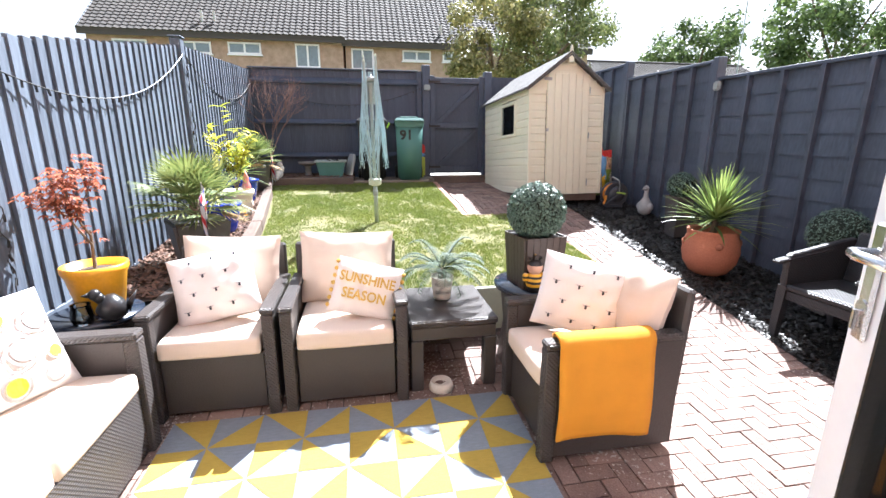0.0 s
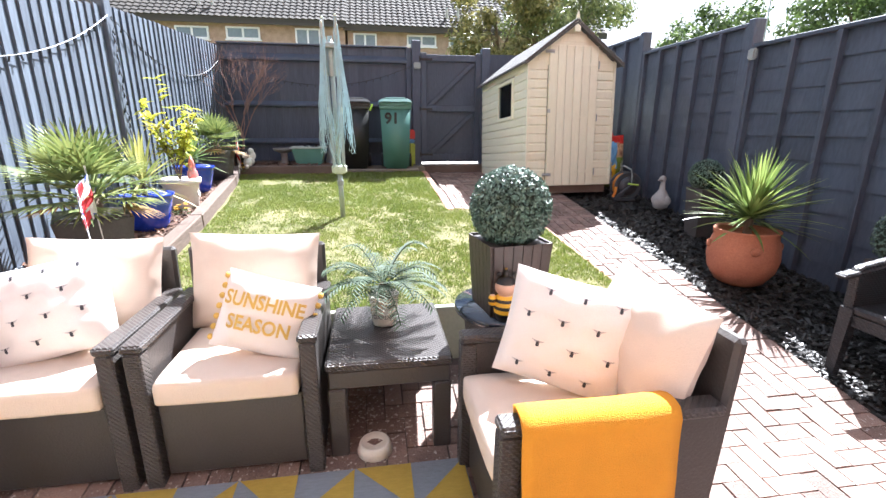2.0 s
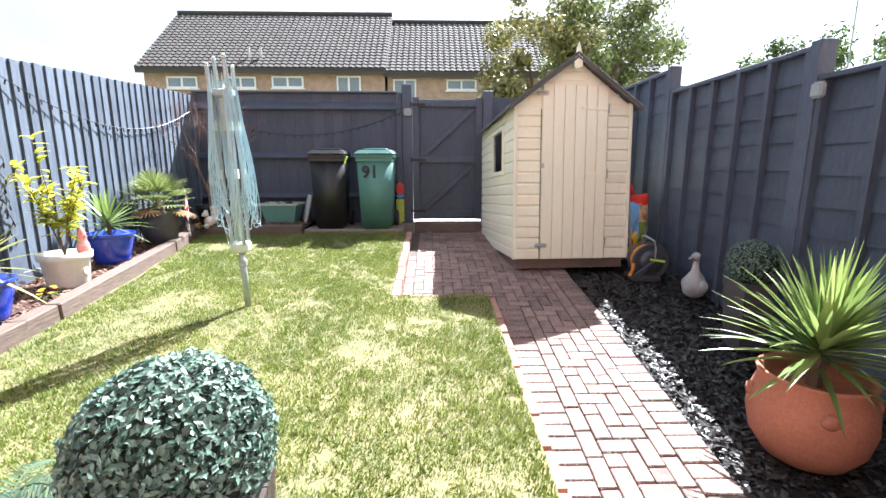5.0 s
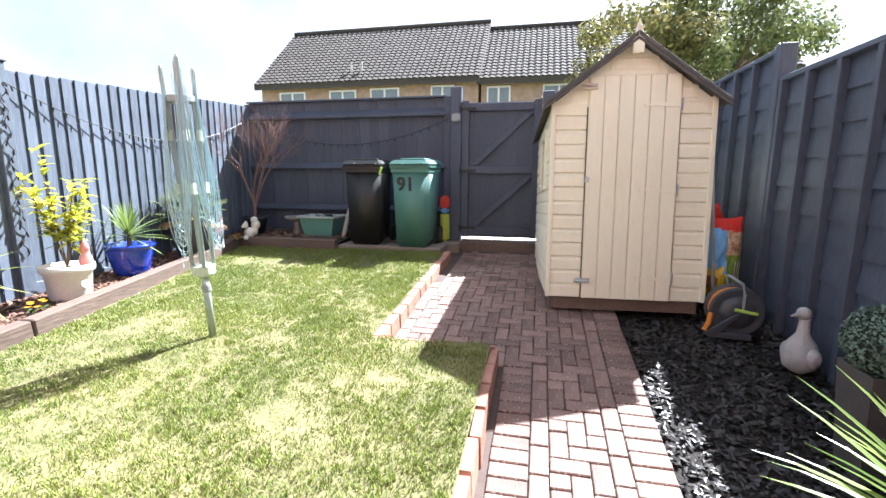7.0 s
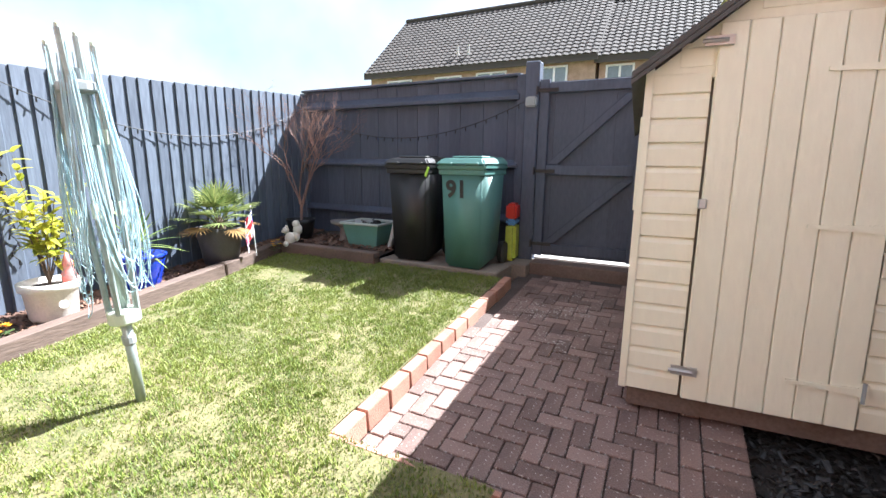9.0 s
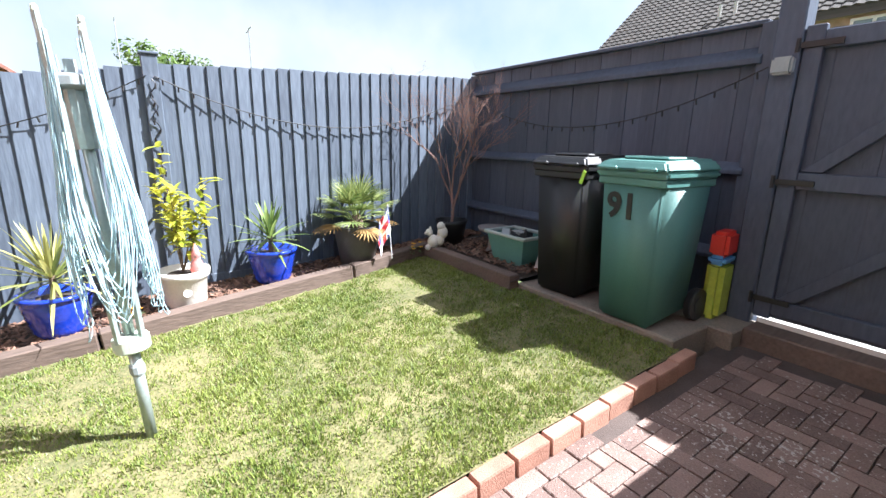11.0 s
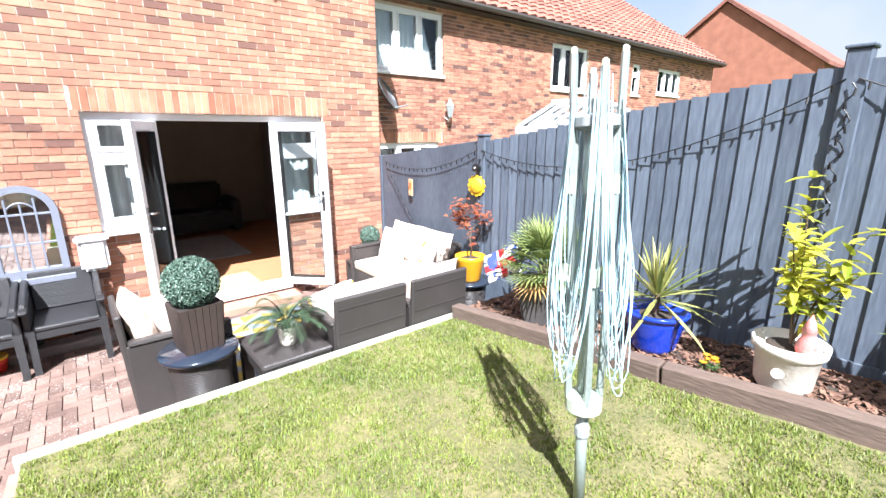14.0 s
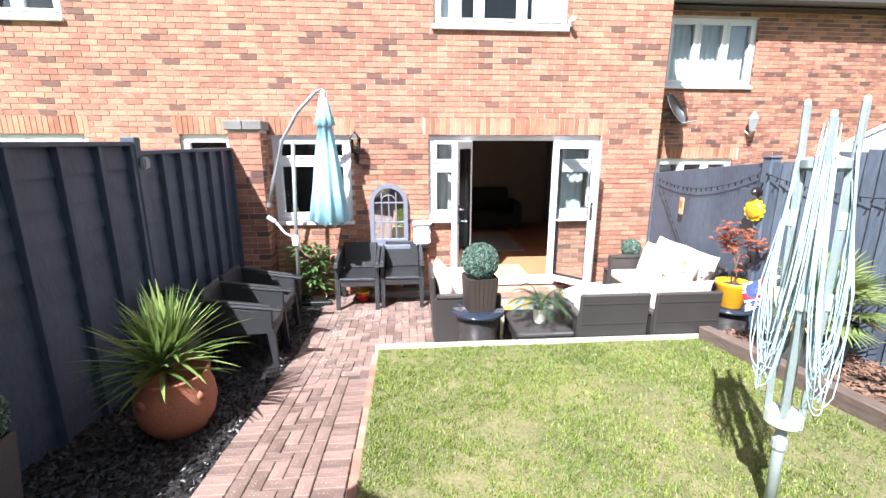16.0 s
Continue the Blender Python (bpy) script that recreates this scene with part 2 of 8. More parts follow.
# ---- mesh helpers ----
class Geo:
    """Collects vertices and faces of one mesh."""

    def __init__(self):
        self.v, self.f = [], []

    def add(self, verts, faces, m=None):
        o = len(self.v)
        self.v += [tuple(m @ Vector(p)) for p in verts] if m is not None else [tuple(p) for p in verts]
        self.f += [tuple(i + o for i in f) for f in faces]
        return self

    def box(self, x0, y0, z0, x1, y1, z1, m=None):
        v = [(x0, y0, z0), (x1, y0, z0), (x1, y1, z0), (x0, y1, z0), (x0, y0, z1), (x1, y0, z1), (x1, y1, z1), (x0, y1, z1)]
        return self.add(v, [(0, 3, 2, 1), (4, 5, 6, 7), (0, 1, 5, 4), (1, 2, 6, 5), (2, 3, 7, 6), (3, 0, 4, 7)], m)

    def prism(self, poly, a, b, axis="z", m=None):
        """A polygon pushed from a to b along an axis."""
        n = len(poly)

        def at(p, w):
            return (p[0], p[1], w) if axis == "z" else (p[0], w, p[1]) if axis == "y" else (w, p[0], p[1])
        v = [at(p, a) for p in poly] + [at(p, b) for p in poly]
        f = [tuple(range(n))[::-1], tuple(range(n, 2 * n))] + [(i, (i + 1) % n, n + (i + 1) % n, n + i) for i in range(n)]
        return self.add(v, f, m)

    def lathe(self, prof, n=24, m=None, wob=0.0):
        """A profile of (radius, height) turned round z."""
        v, f = [], []
        for r, z in prof:
            for i in range(n):
                a = 2 * math.pi * i / n
                k = 1 + wob * math.sin(3 * a + z * 9)
                v.append((r * k * math.cos(a), r * k * math.sin(a), z))
        for j in range(len(prof) - 1):
            for i in range(n):
                f.append((j * n + i, j * n + (i + 1) % n, (j + 1) * n + (i + 1) % n, (j + 1) * n + i))
        f.append(tuple(range(n))[::-1])
        f.append(tuple((len(prof) - 1) * n + i for i in range(n)))
        return self.add(v, f, m)

    def tube(self, pts, r, n=6, m=None, r2=None):
        """A round rod along points, tapering from r to r2."""
        pts = [Vector(p) for p in pts]
        v, f = [], []
        for k, p in enumerate(pts):
            d = (pts[min(k + 1, len(pts) - 1)] - pts[max(k - 1, 0)]).normalized()
            s = d.cross((0, 0, 1)) if abs(d.z) < 0.95 else d.cross((0, 1, 0))
            s.normalize()
            u = s.cross(d)
            q = r if r2 is None else r + (r2 - r) * k / (len(pts) - 1)
            v += [p + q * (math.cos(2 * math.pi * i / n) * s + math.sin(2 * math.pi * i / n) * u) for i in range(n)]
        for k in range(len(pts) - 1):
            f += [(k * n + i, k * n + (i + 1) % n, (k + 1) * n + (i + 1) % n, (k + 1) * n + i) for i in range(n)]
        f += [tuple(range(n))[::-1], tuple((len(pts) - 1) * n + i for i in range(n))]
        return self.add(v, f, m)

    def ball(self, c, r, n=12, k=8, squash=1.0, m=None):
        prof = [(max(1e-4, r * math.sin(math.pi * j / k)), -r * squash * math.cos(math.pi * j / k)) for j in range(k + 1)]
        t = Matrix.Translation(c)
        return self.lathe(prof, n, (m @ t) if m is not None else t)

    def mesh(self, name, material, bevel=0.0, smooth=False, segs=1):
        me = bpy.data.meshes.new(name)
        me.from_pydata(self.v, [], self.f)
        if bevel:
            bm = bmesh.new()
            bm.from_mesh(me)
            bmesh.ops.bevel(bm, geom=bm.edges[:], offset=bevel, segments=segs, affect="EDGES", clamp_overlap=True)
            bm.to_mesh(me)
            bm.free()
        me.materials.append(material)
        if smooth:
            me.polygons.foreach_set("use_smooth", [True] * len(me.polygons))
        me.update()
        return me


def part(name, geo, material, parent=None, label="", bevel=0.0, smooth=False, segs=1):
    """One mesh object under a thing or a part."""
    ob = new(name, geo.mesh(name, material, bevel, smooth, segs))
    if parent is not None:
        ob.parent = parent
    if label:
        ob["label"] = label
    return ob


def thing(name, m, label, category, group="", kind=""):
    """An Empty at a thing's base, that its parts hang from."""
    ob = new(name)
    ob.empty_display_size = 0.1
    ob.matrix_basis = m
    return tagged(ob, label, category, group, kind)


def piece(name, me, parent, m):
    """One of many alike pieces that share a mesh."""
    ob = new(name, me)
    ob.parent = parent
    ob.matrix_basis = m
    return ob


def solid(name, geo, material, label, category, kind="structure", bevel=0.0, smooth=False):
    return tagged(part(name, geo, material, None, "", bevel, smooth), label, category, "", kind)


def lerp(table, y):
    for (a, b), (c, d) in zip(table, table[1:]):
        if y <= c:
            return b + (d - b) * max(0.0, y - a) / (c - a)
    return table[-1][1]


def paving_z(y):
    return lerp([(-1, -0.02), (0, 0.0), (2.2, 0.08), (2.9, 0.185), (4.0, 0.345), (5.1, 0.495), (6.0, 0.6), (8.0, 0.72)], y)


def lawn_z(y):
    return 0.455 + 0.0735 * (y - 3)


def bed_z(y):
    return lerp([(-1, 0.0), (2.2, 0.09), (3.6, 0.26), (5.2, 0.48), (8, 0.78)], y)


rnd = random.Random(7)

# ---- ground ----
def sheet(xs, ys, zf):
    """A sheet over a grid of places, with height zf(x, y)."""
    g = Geo()
    v = [(x, y, zf(x, y)) for y in ys for x in xs]
    n = len(xs)
    return g.add(v, [(j * n + i, j * n + i + 1, (j + 1) * n + i + 1, (j + 1) * n + i) for j in range(len(ys) - 1) for i in range(n - 1)])


def steps(a, b, n):
    return [a + (b - a) * i / n for i in range(n + 1)]


def ground_z(x, y):
    return lerp([(-400, -0.3), (0, -0.3), (8.2, 0.5), (20, 0.6), (400, 1.0)], y)


M_FARGRASS = mat("rough_grass", (0.10, 0.13, 0.045), 0.95, 0.3, 0.4, 8, 0.4)
solid("ground", sheet([-400, -60, -20, -5, 5, 20, 60, 400], [-400, -60, -15, 0, 8.2, 12, 20, 60, 400], ground_z), M_FARGRASS, "grassy ground beyond the garden fences", "ground")

SLEEPER_LINE = [(2.95, -0.12), (4.6, -0.235), (5.35, -0.29), (6.33, -0.44), (7.1, -0.6)]
FENCE_L, FENCE_R, FENCE_B = -0.95, 4.45, 7.93


def sleeper_x(y):
    return lerp(SLEEPER_LINE, y)


lawn = Geo()
for y0, y1, right in [(2.93, 5.04, 2.585), (5.04, 7.215, 1.845)]:
    ys, us = steps(y0, y1, 24), steps(0, 1, 24)
    o = [(sleeper_x(y) - 0.06 + u * (right - sleeper_x(y) + 0.06), y, lawn_z(y) - 0.012 + 0.012 * noise.noise((u * 9, y * 3, 0))) for y in ys for u in us]
    n = len(us)
    lawn.add(o, [(j * n + i, j * n + i + 1, (j + 1) * n + i + 1, (j + 1) * n + i) for j in range(len(ys) - 1) for i in range(n - 1)])
lawn_ob = solid("lawn", lawn, M_TURF, "sunlit mown lawn with dry yellow patches", "lawn", smooth=True)

# blades of grass, a few centimetres long
NB = 210000
rg = np.random.default_rng(3)
gy = rg.uniform(2.95, 7.2, NB)
sx = np.interp(gy, [p[0] for p in SLEEPER_LINE], [p[1] for p in SLEEPER_LINE]) + 0.005
gx = sx + rg.uniform(0, 1, NB) * (np.where(gy < 5.04, 2.58, 1.84) - sx)
patch = np.array([noise.noise((x * 1.6, y * 1.6, 3.1)) + 0.5 * noise.noise((x * 5, y * 5, 8.0)) for x, y in zip(gx, gy)])
clump = np.array([noise.noise((x * 14, y * 14, 5.0)) for x, y in zip(gx, gy)])
keep = rg.uniform(-0.75, 0.4, NB) < 0.30 - patch * 1.0 + clump * 0.35
gx, gy, patch, clump = gx[keep], gy[keep], patch[keep], clump[keep]
gz = 0.455 + 0.0735 * (gy - 3) - 0.012
k = len(gx)
ang, lean, h, w = rg.uniform(0, 6.283, k), rg.uniform(0.1, 0.9, k), rg.uniform(0.009, 0.024, k) * (1 - 0.3 * np.clip(patch, 0, 1)) * (1 + 0.9 * clump), rg.uniform(0.0018, 0.0042, k)
ca, sa = np.cos(ang), np.sin(ang)
P0 = np.stack([gx - w * sa, gy + w * ca, gz], 1)
P1 = np.stack([gx + w * sa, gy - w * ca, gz], 1)
P2 = np.stack([gx + lean * h * ca, gy + lean * h * sa, gz + h], 1)
gv = np.stack([P0, P1, P2], 1).reshape(-1, 3)
gm = bpy.data.meshes.new("grass")
gm.from_pydata(gv.tolist(), [], np.arange(3 * k).reshape(-1, 3).tolist())
M_GRASS = leafmat("grass_blade", (0.05, 0.112, 0.012), (0.275, 0.31, 0.068), 0.5, 0.25, 1.7, 0.6, 0.7)
gm.materials.append(M_GRASS)
tagged(new("grass", gm), "short green grass blades of the mown lawn", "grass", "", "stuff")

# soil of the beds
soil_left = Geo()
soil_ys, soil_us = steps(2.94, 7.93, 40), steps(0, 1, 8)
soil_pts = [(FENCE_L + u * (sleeper_x(min(y, 7.1)) - 0.05 - FENCE_L), y) for y in soil_ys for u in soil_us]
sn = len(soil_us)
soil_left.add([(x, y, lawn_z(y) + 0.05 + 0.015 * noise.noise((x * 6, y * 6, 1))) for x, y in soil_pts], [(j * sn + i, j * sn + i + 1, (j + 1) * sn + i + 1, (j + 1) * sn + i) for j in range(len(soil_ys) - 1) for i in range(sn - 1)])
solid("bed_soil_left", soil_left, M_SOIL, "brown soil of the raised bed under the bark", "soil", smooth=True)
solid("bed_soil_back", sheet(steps(-0.62, 0.62, 8), steps(7.12, 7.93, 6), lambda x, y: lawn_z(y) + 0.055 + 0.01 * noise.noise((x * 6, y * 6, 1))), M_SOIL, "brown soil of the bed along the back fence", "soil", smooth=True)
# below y 2.3 this dark soil stands for the shadow under the chairs
solid("bed_soil_right", sheet(steps(3.40, FENCE_R, 10), steps(0.9, 7.93, 40), lambda x, y: bed_z(y) - 0.012 + 0.018 * noise.noise((x * 5, y * 5, 2))), mat("black_soil", (0.018, 0.015, 0.013), 0.95, 0.4, 8, 90, 0.8), "dark soil of the border, run on for the shadow under the chairs", "soil", smooth=True)


def chips(name, count, place, colour_a, colour_b, label, size=(0.012, 0.04), gloss=0.75):
    """Bark chips strewn over a bed."""
    g = Geo()
    for _ in range(count):
        x, y, z = place()
        l, ww, t = rnd.uniform(*size), rnd.uniform(0.006, 0.014), rnd.uniform(0.002, 0.006)
        m = pose(x, y, z + rnd.uniform(0.0, 0.012), rnd.uniform(-35, 35), rnd.uniform(-35, 35), rnd.uniform(0, 360))
        g.add([(-l, -ww, 0), (l * 0.8, -ww * 0.7, 0), (l, ww * 0.8, 0), (-l * 0.7, ww, 0), (0, 0, t)], [(0, 1, 4), (1, 2, 4), (2, 3, 4), (3, 0, 4)], m)
    return tagged(part(name, g, leafmat(name + "_stuff", colour_a, colour_b, gloss, 0.0)), label, "bark chips", "", "stuff")


def in_left():
    y = rnd.uniform(2.97, 7.9)
    return rnd.uniform(FENCE_L, sleeper_x(y) - 0.09), y, lawn_z(y) + 0.055


def in_right():
    # the near end fills in the chairs' shadow with black chips
    y = rnd.uniform(0.95, 7.9)
    return rnd.uniform(3.41, FENCE_R), y, bed_z(y) - 0.005


def in_back():
    return rnd.uniform(-0.6, 0.6), rnd.uniform(7.25, 7.9), lawn_z(7.6) + 0.06


chips("bark_chips_left", 5200, in_left, (0.06, 0.028, 0.018), (0.24, 0.13, 0.085), "reddish-brown bark chips covering the raised bed")
chips("bark_chips_back", 900, in_back, (0.06, 0.028, 0.018), (0.2, 0.12, 0.08), "brown bark chips along the back fence")
chips("bark_chips_right", 14000, in_right, (0.006, 0.0055, 0.005), (0.028, 0.025, 0.023), "black bark chips covering the shady border, run on as chair shadow", (0.008, 0.03), 0.42)

# ---- sleepers, kerb and edging ----
edge_thing = thing("timber_edging", Matrix(), "dark brown timber sleepers edging the raised bed", "edging", kind="structure")
for (y0, x0), (y1, x1) in [((2.93, -0.12), (4.62, -0.24)), ((4.63, -0.24), (6.33, -0.44)), ((6.34, -0.44), (7.2, -0.61))]:
    d = math.degrees(math.atan2(x0 - x1, y1 - y0))
    ln = math.hypot(x1 - x0, y1 - y0)
    tilt = math.degrees(math.atan(0.0735))
    part("sleeper", Geo().box(-0.1, 0, -0.1, 0, ln, 0.1, pose(x0, y0, lawn_z(y0), tilt, 0, d)), M_SLEEPER, edge_thing, bevel=0.008)
part("sleeper", Geo().box(-0.6, 7.12, lawn_z(7.1) - 0.1, 0.6, 7.22, lawn_z(7.1) + 0.1), M_SLEEPER, edge_thing, bevel=0.008)
solid("kerb", Geo().box(FENCE_L, 2.9, 0.0, 2.61, 2.935, 0.472), M_KERB, "pale sage wooden board holding back the lawn", "kerb", bevel=0.004)
solid("bin_pad", Geo().box(0.6, 7.205, 0.5, 1.8, 7.6, lawn_z(7.2) + 0.03).box(0.6, 7.6, 0.5, 1.93, 7.93, lawn_z(7.2) + 0.029), mat("concrete", (0.23, 0.19, 0.15), 0.9, 0.3, 4, 80, 0.5), "worn concrete pad under the wheelie bins", "concrete pad", bevel=0.01)
solid("gate_step", Geo().box(1.93, 7.72, 0.5, 2.86, 7.9, 0.803), M_SLEEPER, "dark timber step under the garden gate", "step", bevel=0.008)
solid("pavement_beyond", Geo().box(0.6, 7.99, 0.6, 4.4, 10.2, 0.8), mat("pale_concrete", (0.48, 0.46, 0.42), 0.9, 0.15, 3, 60, 0.3), "pale concrete footpath beyond the gate", "footpath")

# ---- paving: sheet of sand, blocks come last ----
solid("path_bed", sheet(steps(-1.2, 3.45, 6), [-0.3, 0, 1, 2.2, 2.91], lambda x, y: paving_z(y) - 0.014), M_SAND, "sandy bed of the patio paving", "paving")
solid("path_bed_2", sheet([2.6, 3.41], [2.91, 4.0, 5.1, 6.0, 7.9], lambda x, y: paving_z(y) - 0.014), M_SAND, "sandy bed of the garden path", "paving")
solid("path_bed_3", sheet([1.86, 2.6], [5.03, 6.0, 7.9], lambda x, y: paving_z(y) - 0.014), M_SAND, "sandy bed of the paving before the gate", "paving")

# ---- house ----
def wall_core(x0, x1, z0, z1, y_front, thick, holes):
    """A wall with openings through it, as butted blocks."""
    g = Geo()
    xs = sorted({x0, x1, *[h[0] for h in holes], *[h[1] for h in holes]})
    for a, b in zip(xs, xs[1:]):
        cut = sorted((h[2], h[3]) for h in holes if h[0] < (a + b) / 2 < h[1])
        z = z0
        for lo, hi in cut:
            if lo > z:
                g.box(a, y_front - thick, z, b, y_front, lo)
            z = hi
        if z < z1:
            g.box(a, y_front - thick, z, b, y_front, z1)
    return g


COURSE = 0.066


def brick_rects(x0, x1, z0, z1, holes):
    """Stretcher bond over a wall, cut at the openings: (left, right, low, high)."""
    out = []
    row, z = 0, z0
    while z < z1 - 0.03:
        x = x0 - (0.1 if row % 2 else 0)
        while x < x1:
            a, b = max(x, x0), min(x + 0.1905, x1)
            spans = [(a, b)]
            for h in holes:
                if h[2] - 0.01 < z + 0.028 < h[3] + 0.005:
                    nxt = []
                    for p, q in spans:
                        if q <= h[0] or p >= h[1]:
                            nxt.append((p, q))
                        else:
                            if p < h[0]:
                                nxt.append((p, h[0]))
                            if q > h[1]:
                                nxt.append((h[1], q))
                    spans = nxt
            out += [(p, q, z, z + 0.0565) for p, q in spans if q - p > 0.03]
            x += 0.2
        z += COURSE
        row += 1
    return out


BRICK_MESH = Geo().box(-0.5, -0.5, -0.5, 0.5, 0.5, 0.5).mesh("brick", M_BRICK)
LATE = []          # pieces that are laid last


def lay_bricks(owner, rects, y, near, material):
    """Bricks proud of the mortar: those in near() are pieces, the others one joined mesh."""
    g, n = Geo(), 0
    for a, b, lo, hi in rects:
        d = rnd.uniform(0.005, 0.009)
        if n < 300 and near((a + b) / 2, lo):
            n += 1
            LATE.append(("brick", BRICK_MESH, owner, Matrix.LocRotScale(((a + b) / 2, y - 0.01 + d / 2 + 0.005, (lo + hi) / 2), None, (b - a, 0.02 + d - 0.01 + 0.01, hi - lo))))
        else:
            g.box(a, y - 0.015, lo, b, y + d, hi)
    ob = part("brickwork", g, material, owner)
    ob["kind"] = "stuff"


def course_above(z):
    """The top of the brick on end that starts at z: it ends with a course."""
    return math.ceil((z + 0.18) / COURSE) * COURSE - 0.0095


def soldier(owner, a, b, z, y, top):
    """A row of bricks on end over an opening."""
    g = Geo()
    x = a
    while x < b - 0.03:
        g.box(x, y - 0.015, z, min(x + 0.057, b), y + rnd.uniform(0.006, 0.01), top)
        x += 0.066
    ob = part("soldier_course", g, M_SOLDIER, owner)
    ob["kind"] = "stuff"


HY, NY = 0.3, -1.38      # planes of the two rear walls
DOOR = (-0.28, 2.045, 0.12, 2.15)      # frame of doors and side windows
KWIN = (3.05, 4.04, 1.045, 2.14)
UWIN = (0.288, 1.972, 3.465, 4.6)
LWIN = (6.26, 7.7, 3.46, 4.6)
NDOOR = (4.5, 5.14, 0.1, 2.15)
NWIN = (6.25, 7.6, 0.95, 2.15)
JL, JR = 0.27, 1.55      # outer sides of the door jambs
side_l, side_r = (DOOR[0], JL, 0.12, 1.03), (JR, DOOR[1], 0.12, 1.03)
HOLES = [DOOR, KWIN, UWIN, LWIN, NDOOR, NWIN]
house = solid("wall_house", wall_core(-1.08, 9.6, -0.3, 5.25, HY, 0.28, HOLES), M_MORTAR, "orange-red brick rear wall of the house", "house wall")
soldiers = [(h[0] - 0.07, h[1] + 0.07, h[3] + 0.01, course_above(h[3])) for h in (DOOR, KWIN, NDOOR, NWIN)]
rects = brick_rects(-1.08, 9.6, 0.0, 5.2, HOLES + soldiers)
lay_bricks(house, rects, HY, lambda x, z: -0.95 < x < 3.1 and 0.1 < z < 2.0, M_BRICK)
for s in soldiers:
    soldier(house, s[0], s[1], s[2], HY, s[3])
below = solid("wall_below_windows", Geo().box(side_l[0], HY - 0.2, 0.0, side_l[1], HY - 0.05, 1.0).box(side_r[0], HY - 0.2, 0.0, side_r[1], HY - 0.05, 1.0), M_MORTAR, "low brick walls under the side windows", "house wall")
lay_bricks(below, brick_rects(side_l[0], side_l[1], 0.0, 1.0, []) + brick_rects(side_r[0], side_r[1], 0.0, 1.0, []), HY - 0.05, lambda x, z: False, M_BRICK)
solid("wall_house_side", Geo().box(-1.08, -2.6, -0.3, -0.81, HY - 0.281, 5.25), M_MORTAR, "brick side wall of the house", "house wall")

NB_HOLES = [(-3.57, -2.02, 3.0, 4.06), (-3.45, -2.05, 0.6, 1.78), (-8.28, -6.84, 2.95, 3.98), (-10.95, -10.5, 3.0, 3.85), (-13.5, -12.0, 3.09, 3.85)]
nhouse = solid("wall_neighbour", wall_core(-16.0, -1.09, -0.3, 4.28, NY, 0.25, NB_HOLES), M_MORTAR, "red brick rear wall of the neighbouring house", "house wall")
lay_bricks(nhouse, brick_rects(-16.0, -1.09, 1.188, 4.22, NB_HOLES + [(-3.55, -1.95, 1.78, 1.985)]), NY, lambda x, z: False, M_BRICK2)
soldier(nhouse, -3.52, -1.98, 1.79, NY, 1.98)


def tiled_roof(name, x0, x1, y_eave, z_eave, y_ridge, z_ridge, material, label, tw=0.3, th=0.32, parent=None):
    """A roof slope of tiles lapped course over course."""
    run, rise = y_ridge - y_eave, z_ridge - z_eave
    ln = math.hypot(run, rise)
    g = Geo()
    n = int(ln / th)
    cols = int((x1 - x0) / tw)
    tw = (x1 - x0) / cols
    up = Vector((0, run, rise)) / ln
    nrm = Vector((0, -rise if run > 0 else rise, abs(run))).normalized()
    for j in range(n):
        for i in range(cols):
            a = Vector((x0 + i * tw, y_eave, z_eave)) + up * (j * th)
            o = [a + nrm * 0.05, a + nrm * 0.075 + Vector((tw * 0.28, 0, 0)), a + nrm * 0.05 + Vector((tw * 0.62, 0, 0)), a + nrm * 0.03 + Vector((tw * 0.97, 0, 0))]
            t = [p + up * (th * 1.02) - nrm * 0.03 for p in o]
            b = [p - nrm * 0.045 for p in o]
            g.add(o + t + b, [(0, 1, 5, 4), (1, 2, 6, 5), (2, 3, 7, 6), (8, 9, 1, 0), (9, 10, 2, 1), (10, 11, 3, 2)])
    deck = Geo().add([(x0, y_eave, z_eave), (x1, y_eave, z_eave), (x1, y_ridge, z_ridge), (x0, y_ridge, z_ridge), (x0, y_eave, z_eave - 0.12), (x1, y_eave, z_eave - 0.12), (x1, y_ridge, z_ridge - 0.12), (x0, y_ridge, z_ridge - 0.12)],
                     [(0, 1, 2, 3), (4, 7, 6, 5), (0, 4, 5, 1), (1, 5, 6, 2), (2, 6, 7, 3), (3, 7, 4, 0)])
    r = part(name, deck, material, parent)
    if parent is None:
        tagged(r, label, "roof", "", "structure")
    t = part("roof_tiles", g, material, r)
    t["kind"] = "stuff"
    rd = part("ridge", Geo().tube([(x0, y_ridge, z_ridge + 0.05), (x1, y_ridge, z_ridge + 0.05)], 0.11, 8), material, r)
    return r


tiled_roof("roof_neighbour", -16.2, -1.09, NY + 0.25, 4.3, -5.4, 7.2, M_REDTILE, "red-brown tiled roof of the neighbouring house")
tiled_roof("roof_house", -1.3, 9.8, HY + 0.3, 5.3, -4.5, 8.4, M_REDTILE, "red-brown tiled roof of the house")
M_GUTTER = mat("brown_gutter", (0.05, 0.04, 0.035), 0.5, 0.2, 4, 40, 0.1)
gut = solid("gutter", Geo().tube([(-16.2, NY + 0.3, 4.25), (-1.09, NY + 0.3, 4.25)], 0.06, 8), M_GUTTER, "brown gutter under the neighbouring eaves", "gutter")
solid("soffit", Geo().box(-16.2, NY + 0.012, 4.17, -1.09, NY + 0.25, 4.21), M_GUTTER, "brown soffit board under the eaves", "soffit")

